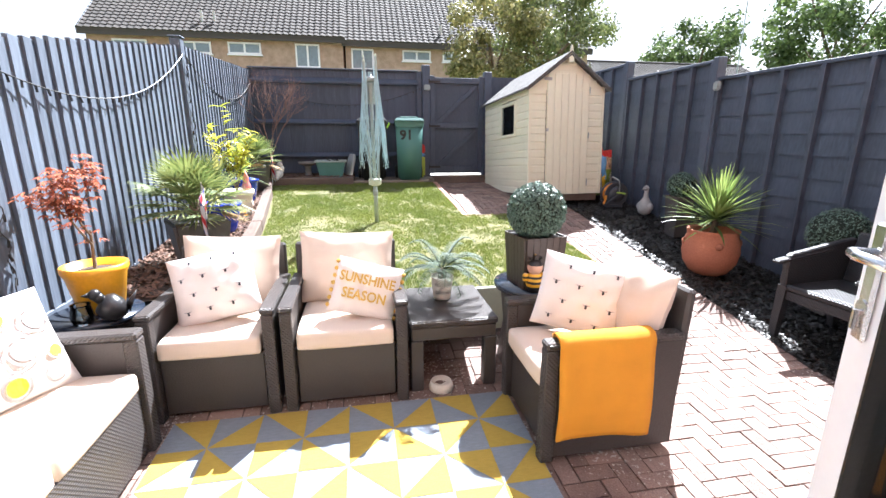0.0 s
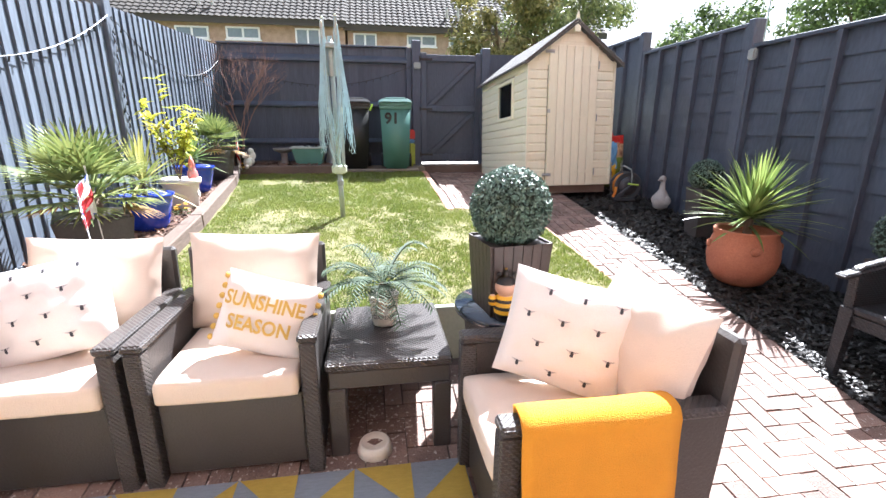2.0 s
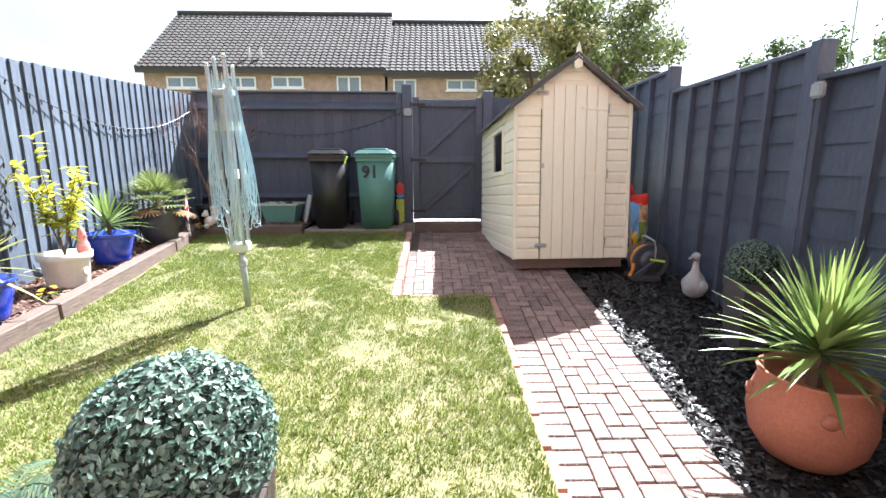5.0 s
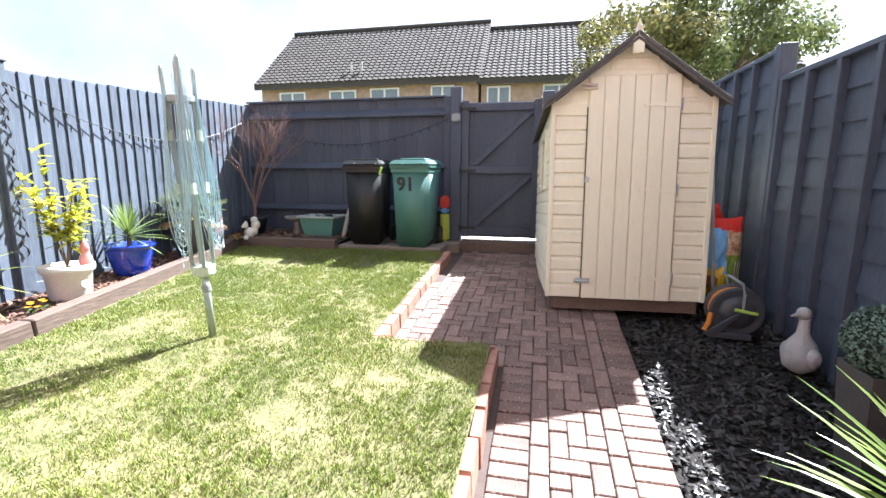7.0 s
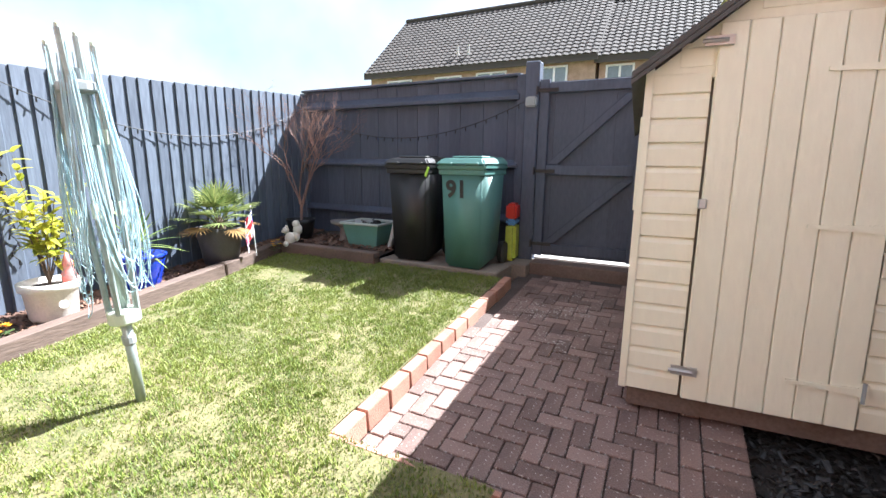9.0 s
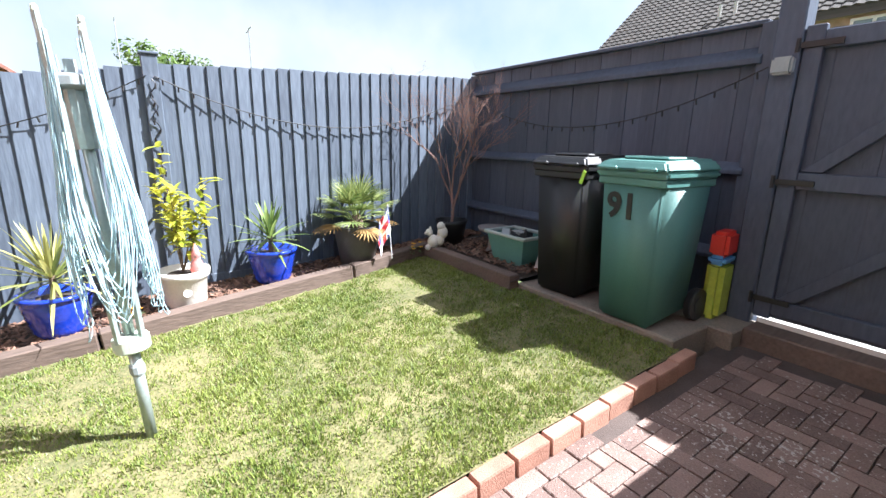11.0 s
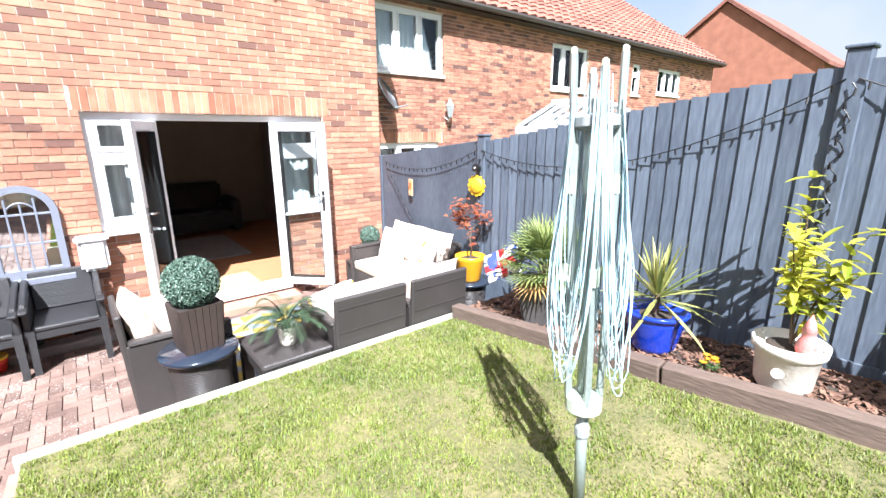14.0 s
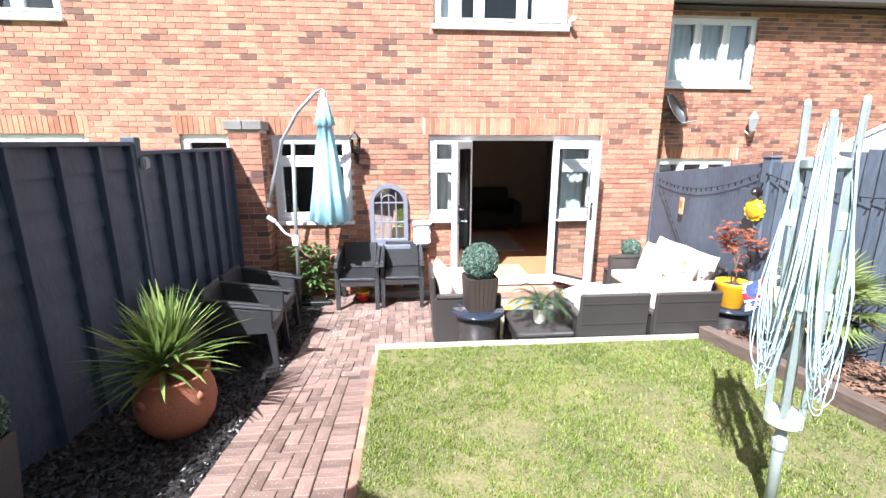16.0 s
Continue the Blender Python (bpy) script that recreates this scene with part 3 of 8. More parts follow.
# ---- windows ----
def window(name, x0, x1, z0, z1, y, lights, label, sill=True, fr=0.06, top=None, mirror=False, parent=None):
    """A casement window: frame, mullions, panes and a sill."""
    w = thing(name, Matrix(), label, "window", kind="structure") if parent is None else parent
    d0, d1 = y - 0.11, y - 0.04
    g = Geo()
    g.box(x0, d0, z0, x1, d1, z0 + fr).box(x0, d0, z1 - fr, x1, d1, z1)
    g.box(x0, d0, z0 + fr, x0 + fr, d1, z1 - fr).box(x1 - fr, d0, z0 + fr, x1, d1, z1 - fr)
    part("window_frame", g, M_UPVC, w, bevel=0.005)
    step = (x1 - x0 - fr) / lights
    for i in range(lights):
        a, b = x0 + fr + i * step, x0 + i * step + step
        if i:
            part("mullion", Geo().box(a - fr, d0, z0 + fr, a, d1, z1 - fr), M_UPVC, w, bevel=0.005)
        zs = [z0 + fr, z1 - fr] if top is None else [z0 + fr, top - fr / 2, top + fr / 2, z1 - fr]
        if top is not None:
            part("transom", Geo().box(a, d0, top - fr / 2, b, d1, top + fr / 2), M_UPVC, w, bevel=0.005)
        for lo, hi in zip(zs[::2], zs[1::2]):
            sash = Geo()
            s = 0.035
            sash.box(a, d0 + 0.02, lo, b, d1 + 0.012, lo + s).box(a, d0 + 0.02, hi - s, b, d1 + 0.012, hi)
            sash.box(a, d0 + 0.02, lo + s, a + s, d1 + 0.012, hi - s).box(b - s, d0 + 0.02, lo + s, b, d1 + 0.012, hi - s)
            sa2 = part("sash", sash, M_UPVC, w, bevel=0.004)
            p = part("pane", Geo().box(a + s, y - 0.078, lo + s, b - s, y - 0.07, hi - s), glass(), sa2)
            p.visible_shadow = False
    if sill:
        part("window_sill", Geo().box(x0 - 0.02, y - 0.1, z0 - 0.05, x1 + 0.02, y + 0.05, z0), M_UPVC, w, bevel=0.006)
    return w


M_NET = mat("pale_curtain", (0.62, 0.62, 0.63), 0.9, 0.08, 6, 90, 0.2)
# wall colour made dark to stand for little light in the rooms
M_ROOM = mat("unlit_room", (0.10, 0.095, 0.09), 0.9, 0.1, 3, 40, 0.1)


def unlit_room(x0, x1, z0, z1, y):
    """Plain walls of a room behind a window, their dimness put in the colour."""
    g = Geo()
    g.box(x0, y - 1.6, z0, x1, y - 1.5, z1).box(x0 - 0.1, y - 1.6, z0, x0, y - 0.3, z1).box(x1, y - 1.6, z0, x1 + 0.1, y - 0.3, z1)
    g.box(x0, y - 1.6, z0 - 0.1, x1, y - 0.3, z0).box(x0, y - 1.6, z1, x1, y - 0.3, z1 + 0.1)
    solid("room_walls", g, M_ROOM, "room walls behind the window, dimness put in their colour", "room")


def curtain(x0, x1, z0, z1, y, label):
    """A hanging curtain with folds."""
    n = max(8, int((x1 - x0) / 0.02))
    v, f = [], []
    for i in range(n + 1):
        x = x0 + (x1 - x0) * i / n
        o = 0.012 * math.sin(i * 1.25) + 0.006 * math.sin(i * 0.5)
        v += [(x, y + o, z0), (x, y + o, z1), (x, y + o - 0.004, z0), (x, y + o - 0.004, z1)]
    for i in range(n):
        a, b = 4 * i, 4 * i + 4
        f += [(a, b, b + 1, a + 1), (a + 2, a + 3, b + 3, b + 2)]
    return tagged(part("curtain", Geo().add(v, f), M_NET, smooth=True), label, "curtain")


window("window_1", *KWIN, HY, 1, "white kitchen window with a top light", fr=0.07, top=1.82)
unlit_room(3.0, 4.1, 0.9, 2.3, HY)
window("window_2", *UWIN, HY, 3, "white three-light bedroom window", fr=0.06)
unlit_room(0.2, 2.1, 3.4, 4.8, HY)
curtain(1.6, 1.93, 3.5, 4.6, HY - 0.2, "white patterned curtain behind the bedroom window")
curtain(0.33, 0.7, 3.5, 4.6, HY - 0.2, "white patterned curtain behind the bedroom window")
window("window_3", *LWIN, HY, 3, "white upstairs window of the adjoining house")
unlit_room(6.2, 7.8, 3.4, 4.8, HY)
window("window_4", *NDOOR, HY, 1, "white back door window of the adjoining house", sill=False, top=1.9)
unlit_room(4.45, 5.2, 0.1, 2.3, HY)
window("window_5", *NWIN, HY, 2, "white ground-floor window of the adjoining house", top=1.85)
unlit_room(6.2, 7.7, 0.8, 2.3, HY)
for i, h in enumerate(NB_HOLES):
    window("window_%d" % (6 + i), h[0], h[1], h[2], h[3], NY, 3 if h[1] - h[0] > 1.2 else 2 if h[1] - h[0] > 0.7 else 1, "white window in the neighbouring brick wall", top=None if h[1] - h[0] > 1.2 else h[3] - 0.3)
    unlit_room(h[0] - 0.05, h[1] + 0.05, h[2] - 0.05, h[3] + 0.1, NY)
curtain(-3.5, -2.08, 3.05, 4.0, NY - 0.18, "pale net curtain behind the neighbouring window")
curtain(-8.2, -6.9, 3.0, 3.95, NY - 0.18, "pale net curtain behind the neighbouring window")
curtain(-13.4, -12.1, 3.1, 3.8, NY - 0.18, "pale net curtain behind the far window")

# ---- patio doors ----
df = thing("door_1", Matrix(), "white patio door frame with two side windows", "door frame", kind="structure")
F = 0.065
g = Geo().box(DOOR[0], HY - 0.13, DOOR[3] - F, DOOR[1], HY - 0.05, DOOR[3])
g.box(DOOR[0], HY - 0.13, 1.03, DOOR[0] + F, HY - 0.05, DOOR[3] - F).box(DOOR[1] - F, HY - 0.13, 1.03, DOOR[1], HY - 0.05, DOOR[3] - F)
g.box(JL, HY - 0.13, 0.12, JL + 0.065, HY - 0.05, DOOR[3] - F).box(JR - 0.065, HY - 0.13, 0.12, JR, HY - 0.05, DOOR[3] - F)
part("door_frame", g, M_UPVC, df, bevel=0.005)
for a, b in ((DOOR[0] + F, JL), (JR, DOOR[1] - F)):
    part("transom", Geo().box(a, HY - 0.125, 1.72, b, HY - 0.055, 1.79), M_UPVC, df, bevel=0.004)
    part("bottom_rail", Geo().box(a, HY - 0.125, 1.03, b, HY - 0.055, 1.11), M_UPVC, df, bevel=0.004)
    part("window_sill", Geo().box(a - F, HY - 0.11, 1.005, b + (F if a < 1 else F), HY + 0.045, 1.03), M_UPVC, df, bevel=0.004)
    for lo, hi in ((1.11, 1.72), (1.79, DOOR[3] - F)):
        s = 0.05
        sash = Geo().box(a, HY - 0.115, lo, b, HY - 0.045, lo + s).box(a, HY - 0.115, hi - s, b, HY - 0.045, hi).box(a, HY - 0.115, lo + s, a + s, HY - 0.045, hi - s).box(b - s, HY - 0.115, lo + s, b, HY - 0.045, hi - s)
        so = part("sash", sash, M_UPVC, df, bevel=0.004)
        p = part("pane", Geo().box(a + s, HY - 0.084, lo + s, b - s, HY - 0.076, hi - s), glass(), so)
        p.visible_shadow = False
part("threshold", Geo().box(JL, HY - 0.28, 0.10, JR, HY + 0.04, 0.145), M_UPVC, df, bevel=0.006)
for a, b in ((-0.2, 0.2), (1.62, 1.97)):
    curtain(a, b, 1.05, 2.1, HY - 0.34, "pale net curtain behind the side window")


def door_leaf(name, hinge, angle, flip, label):
    """A glazed door leaf that stands open; x runs from hinge to free edge."""
    d = thing(name, pose(hinge, HY - 0.05, 0.15, 0, 0, angle), label, "door", "patio doors", "structure")
    w, h, s = 0.64, 1.925, 0.095
    g = Geo().box(0, -0.035, 0, s, 0.035, h).box(w - s, -0.035, 0, w, 0.035, h).box(s, -0.035, 0, w - s, 0.035, s).box(s, -0.035, h - s, w - s, 0.035, h)
    part("door_leaf", g, M_UPVC, d, bevel=0.005)
    b = 0.008
    bead = Geo().box(s, -0.04, s, s + b, 0.04, h - s).box(w - s - b, -0.04, s, w - s, 0.04, h - s).box(s + b, -0.04, s, w - s - b, 0.04, s + b).box(s + b, -0.04, h - s - b, w - s - b, 0.04, h - s)
    part("glazing_bead", bead, M_BLACK, d)
    p = part("pane", Geo().box(s + 0.005, -0.012, s + 0.005, w - s - 0.005, 0.012, h - s - 0.005), glass(), d)
    p.visible_shadow = False
    for side in (-1, 1):
        hd = part("door_handle", Geo().box(w - 0.07, min(side * 0.035, side * 0.047), 0.92, w - 0.03, max(side * 0.035, side * 0.047), 1.16), mat("brushed_chrome", (0.6, 0.6, 0.6), 0.25, 0.05, 9, 90, 0.05, metal=1.0), d, "chrome lever handle with key", bevel=0.008)
        part("lever", Geo().tube([(w - 0.05, side * 0.045, 1.1), (w - 0.05, side * 0.085, 1.1), (w - 0.08, side * 0.09, 1.1), (w - 0.17, side * 0.085, 1.1)], 0.011, 8), MATS["brushed_chrome"], hd, smooth=True)
        part("key", Geo().box(w - 0.054, side * 0.05, 0.945, w - 0.046, side * 0.06, 0.985).lathe([(0.016, 0.0), (0.016, 0.006)], 12, pose(w - 0.05, side * 0.05, 0.99, 90)), MATS["brushed_chrome"], hd)
    return d


door_leaf("door_2", 1.485, 65, 1, "white glazed patio door leaf standing open")
door_leaf("door_3", 0.335, 134, -1, "white glazed patio door leaf standing open")
st = solid("door_step", Geo().box(JL, HY + 0.045, -0.05, JR, HY + 0.3, 0.085), M_EDGE, "red brick step below the patio doors", "step", bevel=0.006)

# ---- living room seen through the doors ----
solid("floor", Geo().box(-1.0, -4.3, 0.0, 3.0, HY - 0.282, 0.13), M_WOODFLOOR, "polished reddish wooden floor of the living room", "floor")
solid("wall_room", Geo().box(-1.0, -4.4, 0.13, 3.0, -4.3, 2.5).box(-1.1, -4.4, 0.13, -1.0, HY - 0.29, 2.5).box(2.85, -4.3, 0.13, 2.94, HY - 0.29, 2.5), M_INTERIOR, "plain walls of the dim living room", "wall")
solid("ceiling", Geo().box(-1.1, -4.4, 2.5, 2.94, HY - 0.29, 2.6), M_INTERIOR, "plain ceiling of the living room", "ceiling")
tagged(part("doormat", Geo().box(0.55, -0.55, 0.134, 1.35, -0.02, 0.148), mat("coir_mat", (0.60, 0.42, 0.20), 0.95, 0.2, 9, 200, 0.6), bevel=0.004), "tan coir doormat on the wooden floor", "doormat")
tagged(part("rug", Geo().box(0.2, -3.2, 0.134, 1.9, -1.5, 0.152), mat("grey_rug", (0.35, 0.34, 0.34), 0.95, 0.15, 9, 200, 0.6), bevel=0.005), "pale grey rug on the living-room floor", "rug")
M_SOFA = mat("charcoal_sofa", (0.03, 0.03, 0.033), 0.8, 0.2, 6, 150, 0.3)
isofa = thing("sofa", pose(0.9, -3.85, 0.134), "dark grey sofa against the living-room wall", "sofa")
part("seat", Geo().box(-0.95, -0.4, 0.06, 0.95, 0.45, 0.42), M_SOFA, isofa, bevel=0.05, segs=2)
part("backrest", Geo().box(-0.95, -0.42, 0.42, 0.95, -0.2, 0.9), M_SOFA, isofa, bevel=0.05, segs=2)
for s in (-1, 1):
    part("armrest", Geo().box(min(s * 0.95, s * 1.12), -0.42, 0.0, max(s * 0.95, s * 1.12), 0.45, 0.62), M_SOFA, isofa, bevel=0.04, segs=2)
tagged(part("cushion", Geo().box(-0.2, -0.07, 0, 0.2, 0.07, 0.36, pose(1.45, -3.95, 0.56, -18, 0, 8)), M_MUSTARD, bevel=0.06, segs=2), "mustard scatter cushion on the dark sofa", "cushion")
tagged(part("cushion", Geo().box(-0.2, -0.07, 0, 0.2, 0.07, 0.36, pose(1.62, -4.0, 0.58, -15, 0, -12)), M_GREYPAINT, bevel=0.06, segs=2), "grey scatter cushion on the dark sofa", "cushion")

edging = thing("brick_edging", Matrix(), "red brick edging between lawn and paving", "edging", kind="structure")
EDGE_MESH = Geo().box(-0.05, -0.1, -0.07, 0.05, 0.1, 0.0).mesh("brick", M_EDGE, bevel=0.005)
y = 5.02
while y < 7.1:
    LATE.append(("brick", EDGE_MESH, edging, Matrix.LocRotScale((1.882 + rnd.uniform(-0.004, 0.004), y + 0.1, lawn_z(y + 0.1) - 0.008), Euler((0.0735, rnd.uniform(-0.02, 0.02), rnd.uniform(-0.02, 0.02))), (0.64, 0.88, 1.6))))
    y += 0.186
y = 2.96
while y < 4.95:
    LATE.append(("brick", EDGE_MESH, edging, Matrix.LocRotScale((2.605 + rnd.uniform(-0.004, 0.004), y + 0.1, lawn_z(y + 0.1) - 0.03 + rnd.uniform(-0.006, 0.006)), Euler((0.0735, rnd.uniform(-0.02, 0.02), rnd.uniform(-0.02, 0.02))), (0.5, 1, 4.0))))
    y += 0.209
part("edge_board", Geo().box(1.86, 5.015, 0.3, 2.61, 5.04, lawn_z(5.0) - 0.01), M_EDGE, edging)

# ---- fences ----
def board_fence(name, spans, label, material, lean=0):
    """A close-board fence along y; spans: (y0, y1, top0, top1), boards on the garden side."""
    f = thing(name, Matrix(), label, "fence", kind="structure")
    for y0, y1, t0, t1 in spans:
        n = int((y1 - y0) / 0.1)
        w = (y1 - y0) / n
        me = Geo().add([(-0.004, -w * 0.54, 0), (0.022, -w * 0.54, 0), (0.006, w * 0.52, 0), (-0.004, w * 0.52, 0), (-0.004, -w * 0.54, 1), (0.022, -w * 0.54, 1), (0.006, w * 0.52, 1), (-0.004, w * 0.52, 1)],
                       [(0, 3, 2, 1), (4, 5, 6, 7), (0, 1, 5, 4), (1, 2, 6, 5), (2, 3, 7, 6), (3, 0, 4, 7)]).mesh("fence_board", material)
        for i in range(n):
            y = y0 + (i + 0.5) * w
            base = max(lawn_z(y) + 0.02, 0.05) if y > 2.9 else 0.1
            top = t0 + (t1 - t0) * (y - y0) / (y1 - y0) + rnd.uniform(-0.004, 0.004)
            LATE.append(("fence_board", me, f, Matrix.LocRotScale((FENCE_L + 0.012 + rnd.uniform(-0.002, 0.002), y, base), Euler((rnd.uniform(-0.004, 0.004), 0, 0)), (1, 1, top - base))))
        part("arris_rail", Geo().box(FENCE_L - 0.06, y0, t0 - 0.4, FENCE_L - 0.01, y1, t0 - 0.32), material, f)
        part("gravel_board", Geo().box(FENCE_L - 0.02, y0, lawn_z(y0) - 0.25, FENCE_L + 0.035, y1, lawn_z(y0) + 0.15), material, f, bevel=0.004)
    return f


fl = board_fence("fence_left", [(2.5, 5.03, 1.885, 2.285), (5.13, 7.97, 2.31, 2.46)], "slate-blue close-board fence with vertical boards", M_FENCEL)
for y, t in ((2.44, 1.93), (5.08, 2.36)):
    p = part("post", Geo().box(FENCE_L - 0.04, y - 0.05, 0, FENCE_L + 0.055, y + 0.05, t), M_FENCEL, fl, bevel=0.006)
    part("post_cap", Geo().box(FENCE_L - 0.05, y - 0.06, t, FENCE_L + 0.065, y + 0.06, t + 0.02), M_FENCEL, p, bevel=0.006)
# plain panel from the first post to the house
fs = thing("fence_panel_smooth", Matrix(), "smooth slate-blue fence panel beside the seating", "fence", kind="structure")
g = Geo().add([(-1.11, HY + 0.01, 0), (-1.08, HY + 0.01, 0), (-0.92, 2.39, 0), (-0.95, 2.39, 0), (-1.11, HY + 0.01, 1.66), (-1.08, HY + 0.01, 1.66), (-0.92, 2.39, 1.89), (-0.95, 2.39, 1.89)], [(0, 3, 2, 1), (4, 5, 6, 7), (0, 1, 5, 4), (1, 2, 6, 5), (2, 3, 7, 6), (3, 0, 4, 7)])
part("panel", g, M_FENCEL, fs, bevel=0.004)
part("edge_strip", Geo().box(-1.115, HY + 0.012, 0.0, -1.06, HY + 0.06, 1.67), M_FENCEL, fs, bevel=0.004)

fb = thing("fence_back", Matrix(), "slate-blue back fence with horizontal rails, darkened for shade", "fence", kind="structure")
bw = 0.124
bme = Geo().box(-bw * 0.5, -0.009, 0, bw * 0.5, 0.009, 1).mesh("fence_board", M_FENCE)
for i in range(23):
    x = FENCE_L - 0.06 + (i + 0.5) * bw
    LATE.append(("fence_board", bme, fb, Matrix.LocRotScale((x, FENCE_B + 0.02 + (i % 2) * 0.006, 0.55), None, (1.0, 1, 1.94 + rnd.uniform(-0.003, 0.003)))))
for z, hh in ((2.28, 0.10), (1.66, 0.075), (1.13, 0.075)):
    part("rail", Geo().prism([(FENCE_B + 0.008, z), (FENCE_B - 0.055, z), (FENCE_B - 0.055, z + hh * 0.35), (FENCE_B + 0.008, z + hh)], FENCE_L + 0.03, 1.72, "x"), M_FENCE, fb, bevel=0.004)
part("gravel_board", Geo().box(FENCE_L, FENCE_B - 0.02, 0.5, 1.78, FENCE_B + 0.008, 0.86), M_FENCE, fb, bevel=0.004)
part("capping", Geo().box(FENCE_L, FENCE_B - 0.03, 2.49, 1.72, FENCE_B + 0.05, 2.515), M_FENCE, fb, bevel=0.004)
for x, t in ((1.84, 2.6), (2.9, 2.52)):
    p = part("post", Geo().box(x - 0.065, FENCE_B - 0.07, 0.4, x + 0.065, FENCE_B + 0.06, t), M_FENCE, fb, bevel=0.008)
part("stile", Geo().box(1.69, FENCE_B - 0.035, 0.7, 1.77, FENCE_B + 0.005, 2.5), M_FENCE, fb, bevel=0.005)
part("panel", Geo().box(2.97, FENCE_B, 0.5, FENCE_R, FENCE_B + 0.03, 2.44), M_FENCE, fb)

gate = thing("garden_gate", pose(1.91, FENCE_B - 0.02, 0.84), "slate-blue ledged and braced wooden gate, closed", "gate", kind="structure")
gwid = 0.92
gm2 = Geo().box(-0.0655, 0.0, 0, 0.0655, 0.016, 1.58).mesh("board", M_FENCE)
for i in range(7):
    LATE.append(("board", gm2, gate, pose(0.0657 + i * 0.1314, 0.012 + (i % 2) * 0.003, 0)))
gf = Geo().box(0, -0.03, 0, 0.085, 0.01, 1.6).box(gwid - 0.085, -0.03, 0, gwid, 0.01, 1.6)
part("gate_frame", gf, M_FENCE, gate, bevel=0.004)
for z in (0.03, 0.76, 1.48):
    part("ledge", Geo().box(0.086, -0.028, z, gwid - 0.086, 0.01, z + 0.09), M_FENCE, gate, bevel=0.004)
for z in (0.125, 0.855):
    part("brace", Geo().prism([(0.09, z), (0.19, z), (gwid - 0.09, z + 0.59), (gwid - 0.19, z + 0.59)], -0.026, 0.009, "y"), M_FENCE, gate, bevel=0.004)
for z in (0.1, 0.78, 1.49):
    part("hinge", Geo().box(-0.04, -0.045, z, 0.17, -0.033, z + 0.03).tube([(-0.02, -0.045, z - 0.02), (-0.02, -0.045, z + 0.05)], 0.012, 6), M_BLACK, gate)
tagged(part("junction_box", Geo().box(1.80, FENCE_B - 0.13, 2.2, 1.90, FENCE_B - 0.072, 2.29), M_GREYPAINT, bevel=0.012, segs=2), "small grey outdoor junction box on the gate post", "junction box")

fr = thing("fence_right", Matrix(), "slate-blue lapped fence panels with vertical battens, darkened for shade", "fence", kind="structure")
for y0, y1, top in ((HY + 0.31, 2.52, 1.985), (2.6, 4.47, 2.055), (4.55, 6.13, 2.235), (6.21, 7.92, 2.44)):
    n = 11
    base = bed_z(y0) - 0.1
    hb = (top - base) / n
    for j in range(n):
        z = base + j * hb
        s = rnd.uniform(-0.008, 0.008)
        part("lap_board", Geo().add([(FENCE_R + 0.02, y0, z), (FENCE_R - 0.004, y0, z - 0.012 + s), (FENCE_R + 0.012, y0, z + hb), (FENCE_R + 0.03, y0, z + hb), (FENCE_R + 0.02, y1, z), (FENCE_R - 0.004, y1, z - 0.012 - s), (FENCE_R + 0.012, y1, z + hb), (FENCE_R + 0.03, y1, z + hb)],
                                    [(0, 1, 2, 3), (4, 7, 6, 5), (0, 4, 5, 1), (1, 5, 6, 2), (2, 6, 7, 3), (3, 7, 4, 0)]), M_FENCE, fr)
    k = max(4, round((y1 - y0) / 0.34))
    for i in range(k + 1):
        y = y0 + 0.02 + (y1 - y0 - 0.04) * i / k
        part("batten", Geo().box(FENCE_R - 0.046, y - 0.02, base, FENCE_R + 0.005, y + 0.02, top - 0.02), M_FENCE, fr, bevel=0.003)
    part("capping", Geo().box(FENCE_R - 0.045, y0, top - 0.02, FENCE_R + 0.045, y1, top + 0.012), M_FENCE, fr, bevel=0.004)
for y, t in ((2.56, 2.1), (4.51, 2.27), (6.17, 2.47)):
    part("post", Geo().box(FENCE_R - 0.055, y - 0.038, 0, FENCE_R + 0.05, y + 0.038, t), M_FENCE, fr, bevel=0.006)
for y, z in ((4.42, 1.93), (2.54, 1.86)):
    tagged(part("outdoor_socket", Geo().box(FENCE_R - 0.1, y - 0.04, z, FENCE_R - 0.056, y + 0.04, z + 0.09), M_GREYPAINT, bevel=0.012, segs=2), "small grey weatherproof box on the fence post", "junction box", "boxes on the fence")
pier = solid("brick_pier", Geo().box(4.08, HY + 0.012, -0.1, 4.44, HY + 0.3, 2.2), M_MORTAR, "brick pier with a grey stone cap beside the window", "brick pier")
pg = Geo()
z, row = 0.0, 0
while z < 2.15:
    for x0, x1 in (((4.075, 4.29), (4.3, 4.445)) if row % 2 else ((4.075, 4.22), (4.23, 4.445))):
        pg.box(x0, HY + 0.2, z, x1, HY + 0.308, z + 0.065)
    for y0, y1 in (((HY + 0.015, HY + 0.09), (HY + 0.1, HY + 0.19)) if row % 2 else ((HY + 0.015, HY + 0.19),)):
        pg.box(4.072, y0, z, 4.15, y1, z + 0.065)
    z, row = z + 0.075, row + 1
pb = part("brickwork", pg, M_BRICK2, pier)
pb["kind"] = "stuff"
for x in (4.04, 4.265):
    part("cap_stone", Geo().box(x, HY + 0.015, 2.2, x + 0.22, HY + 0.34, 2.31), mat("grey_stone", (0.22, 0.20, 0.19), 0.9, 0.25, 6, 90, 0.5), pier, bevel=0.01)

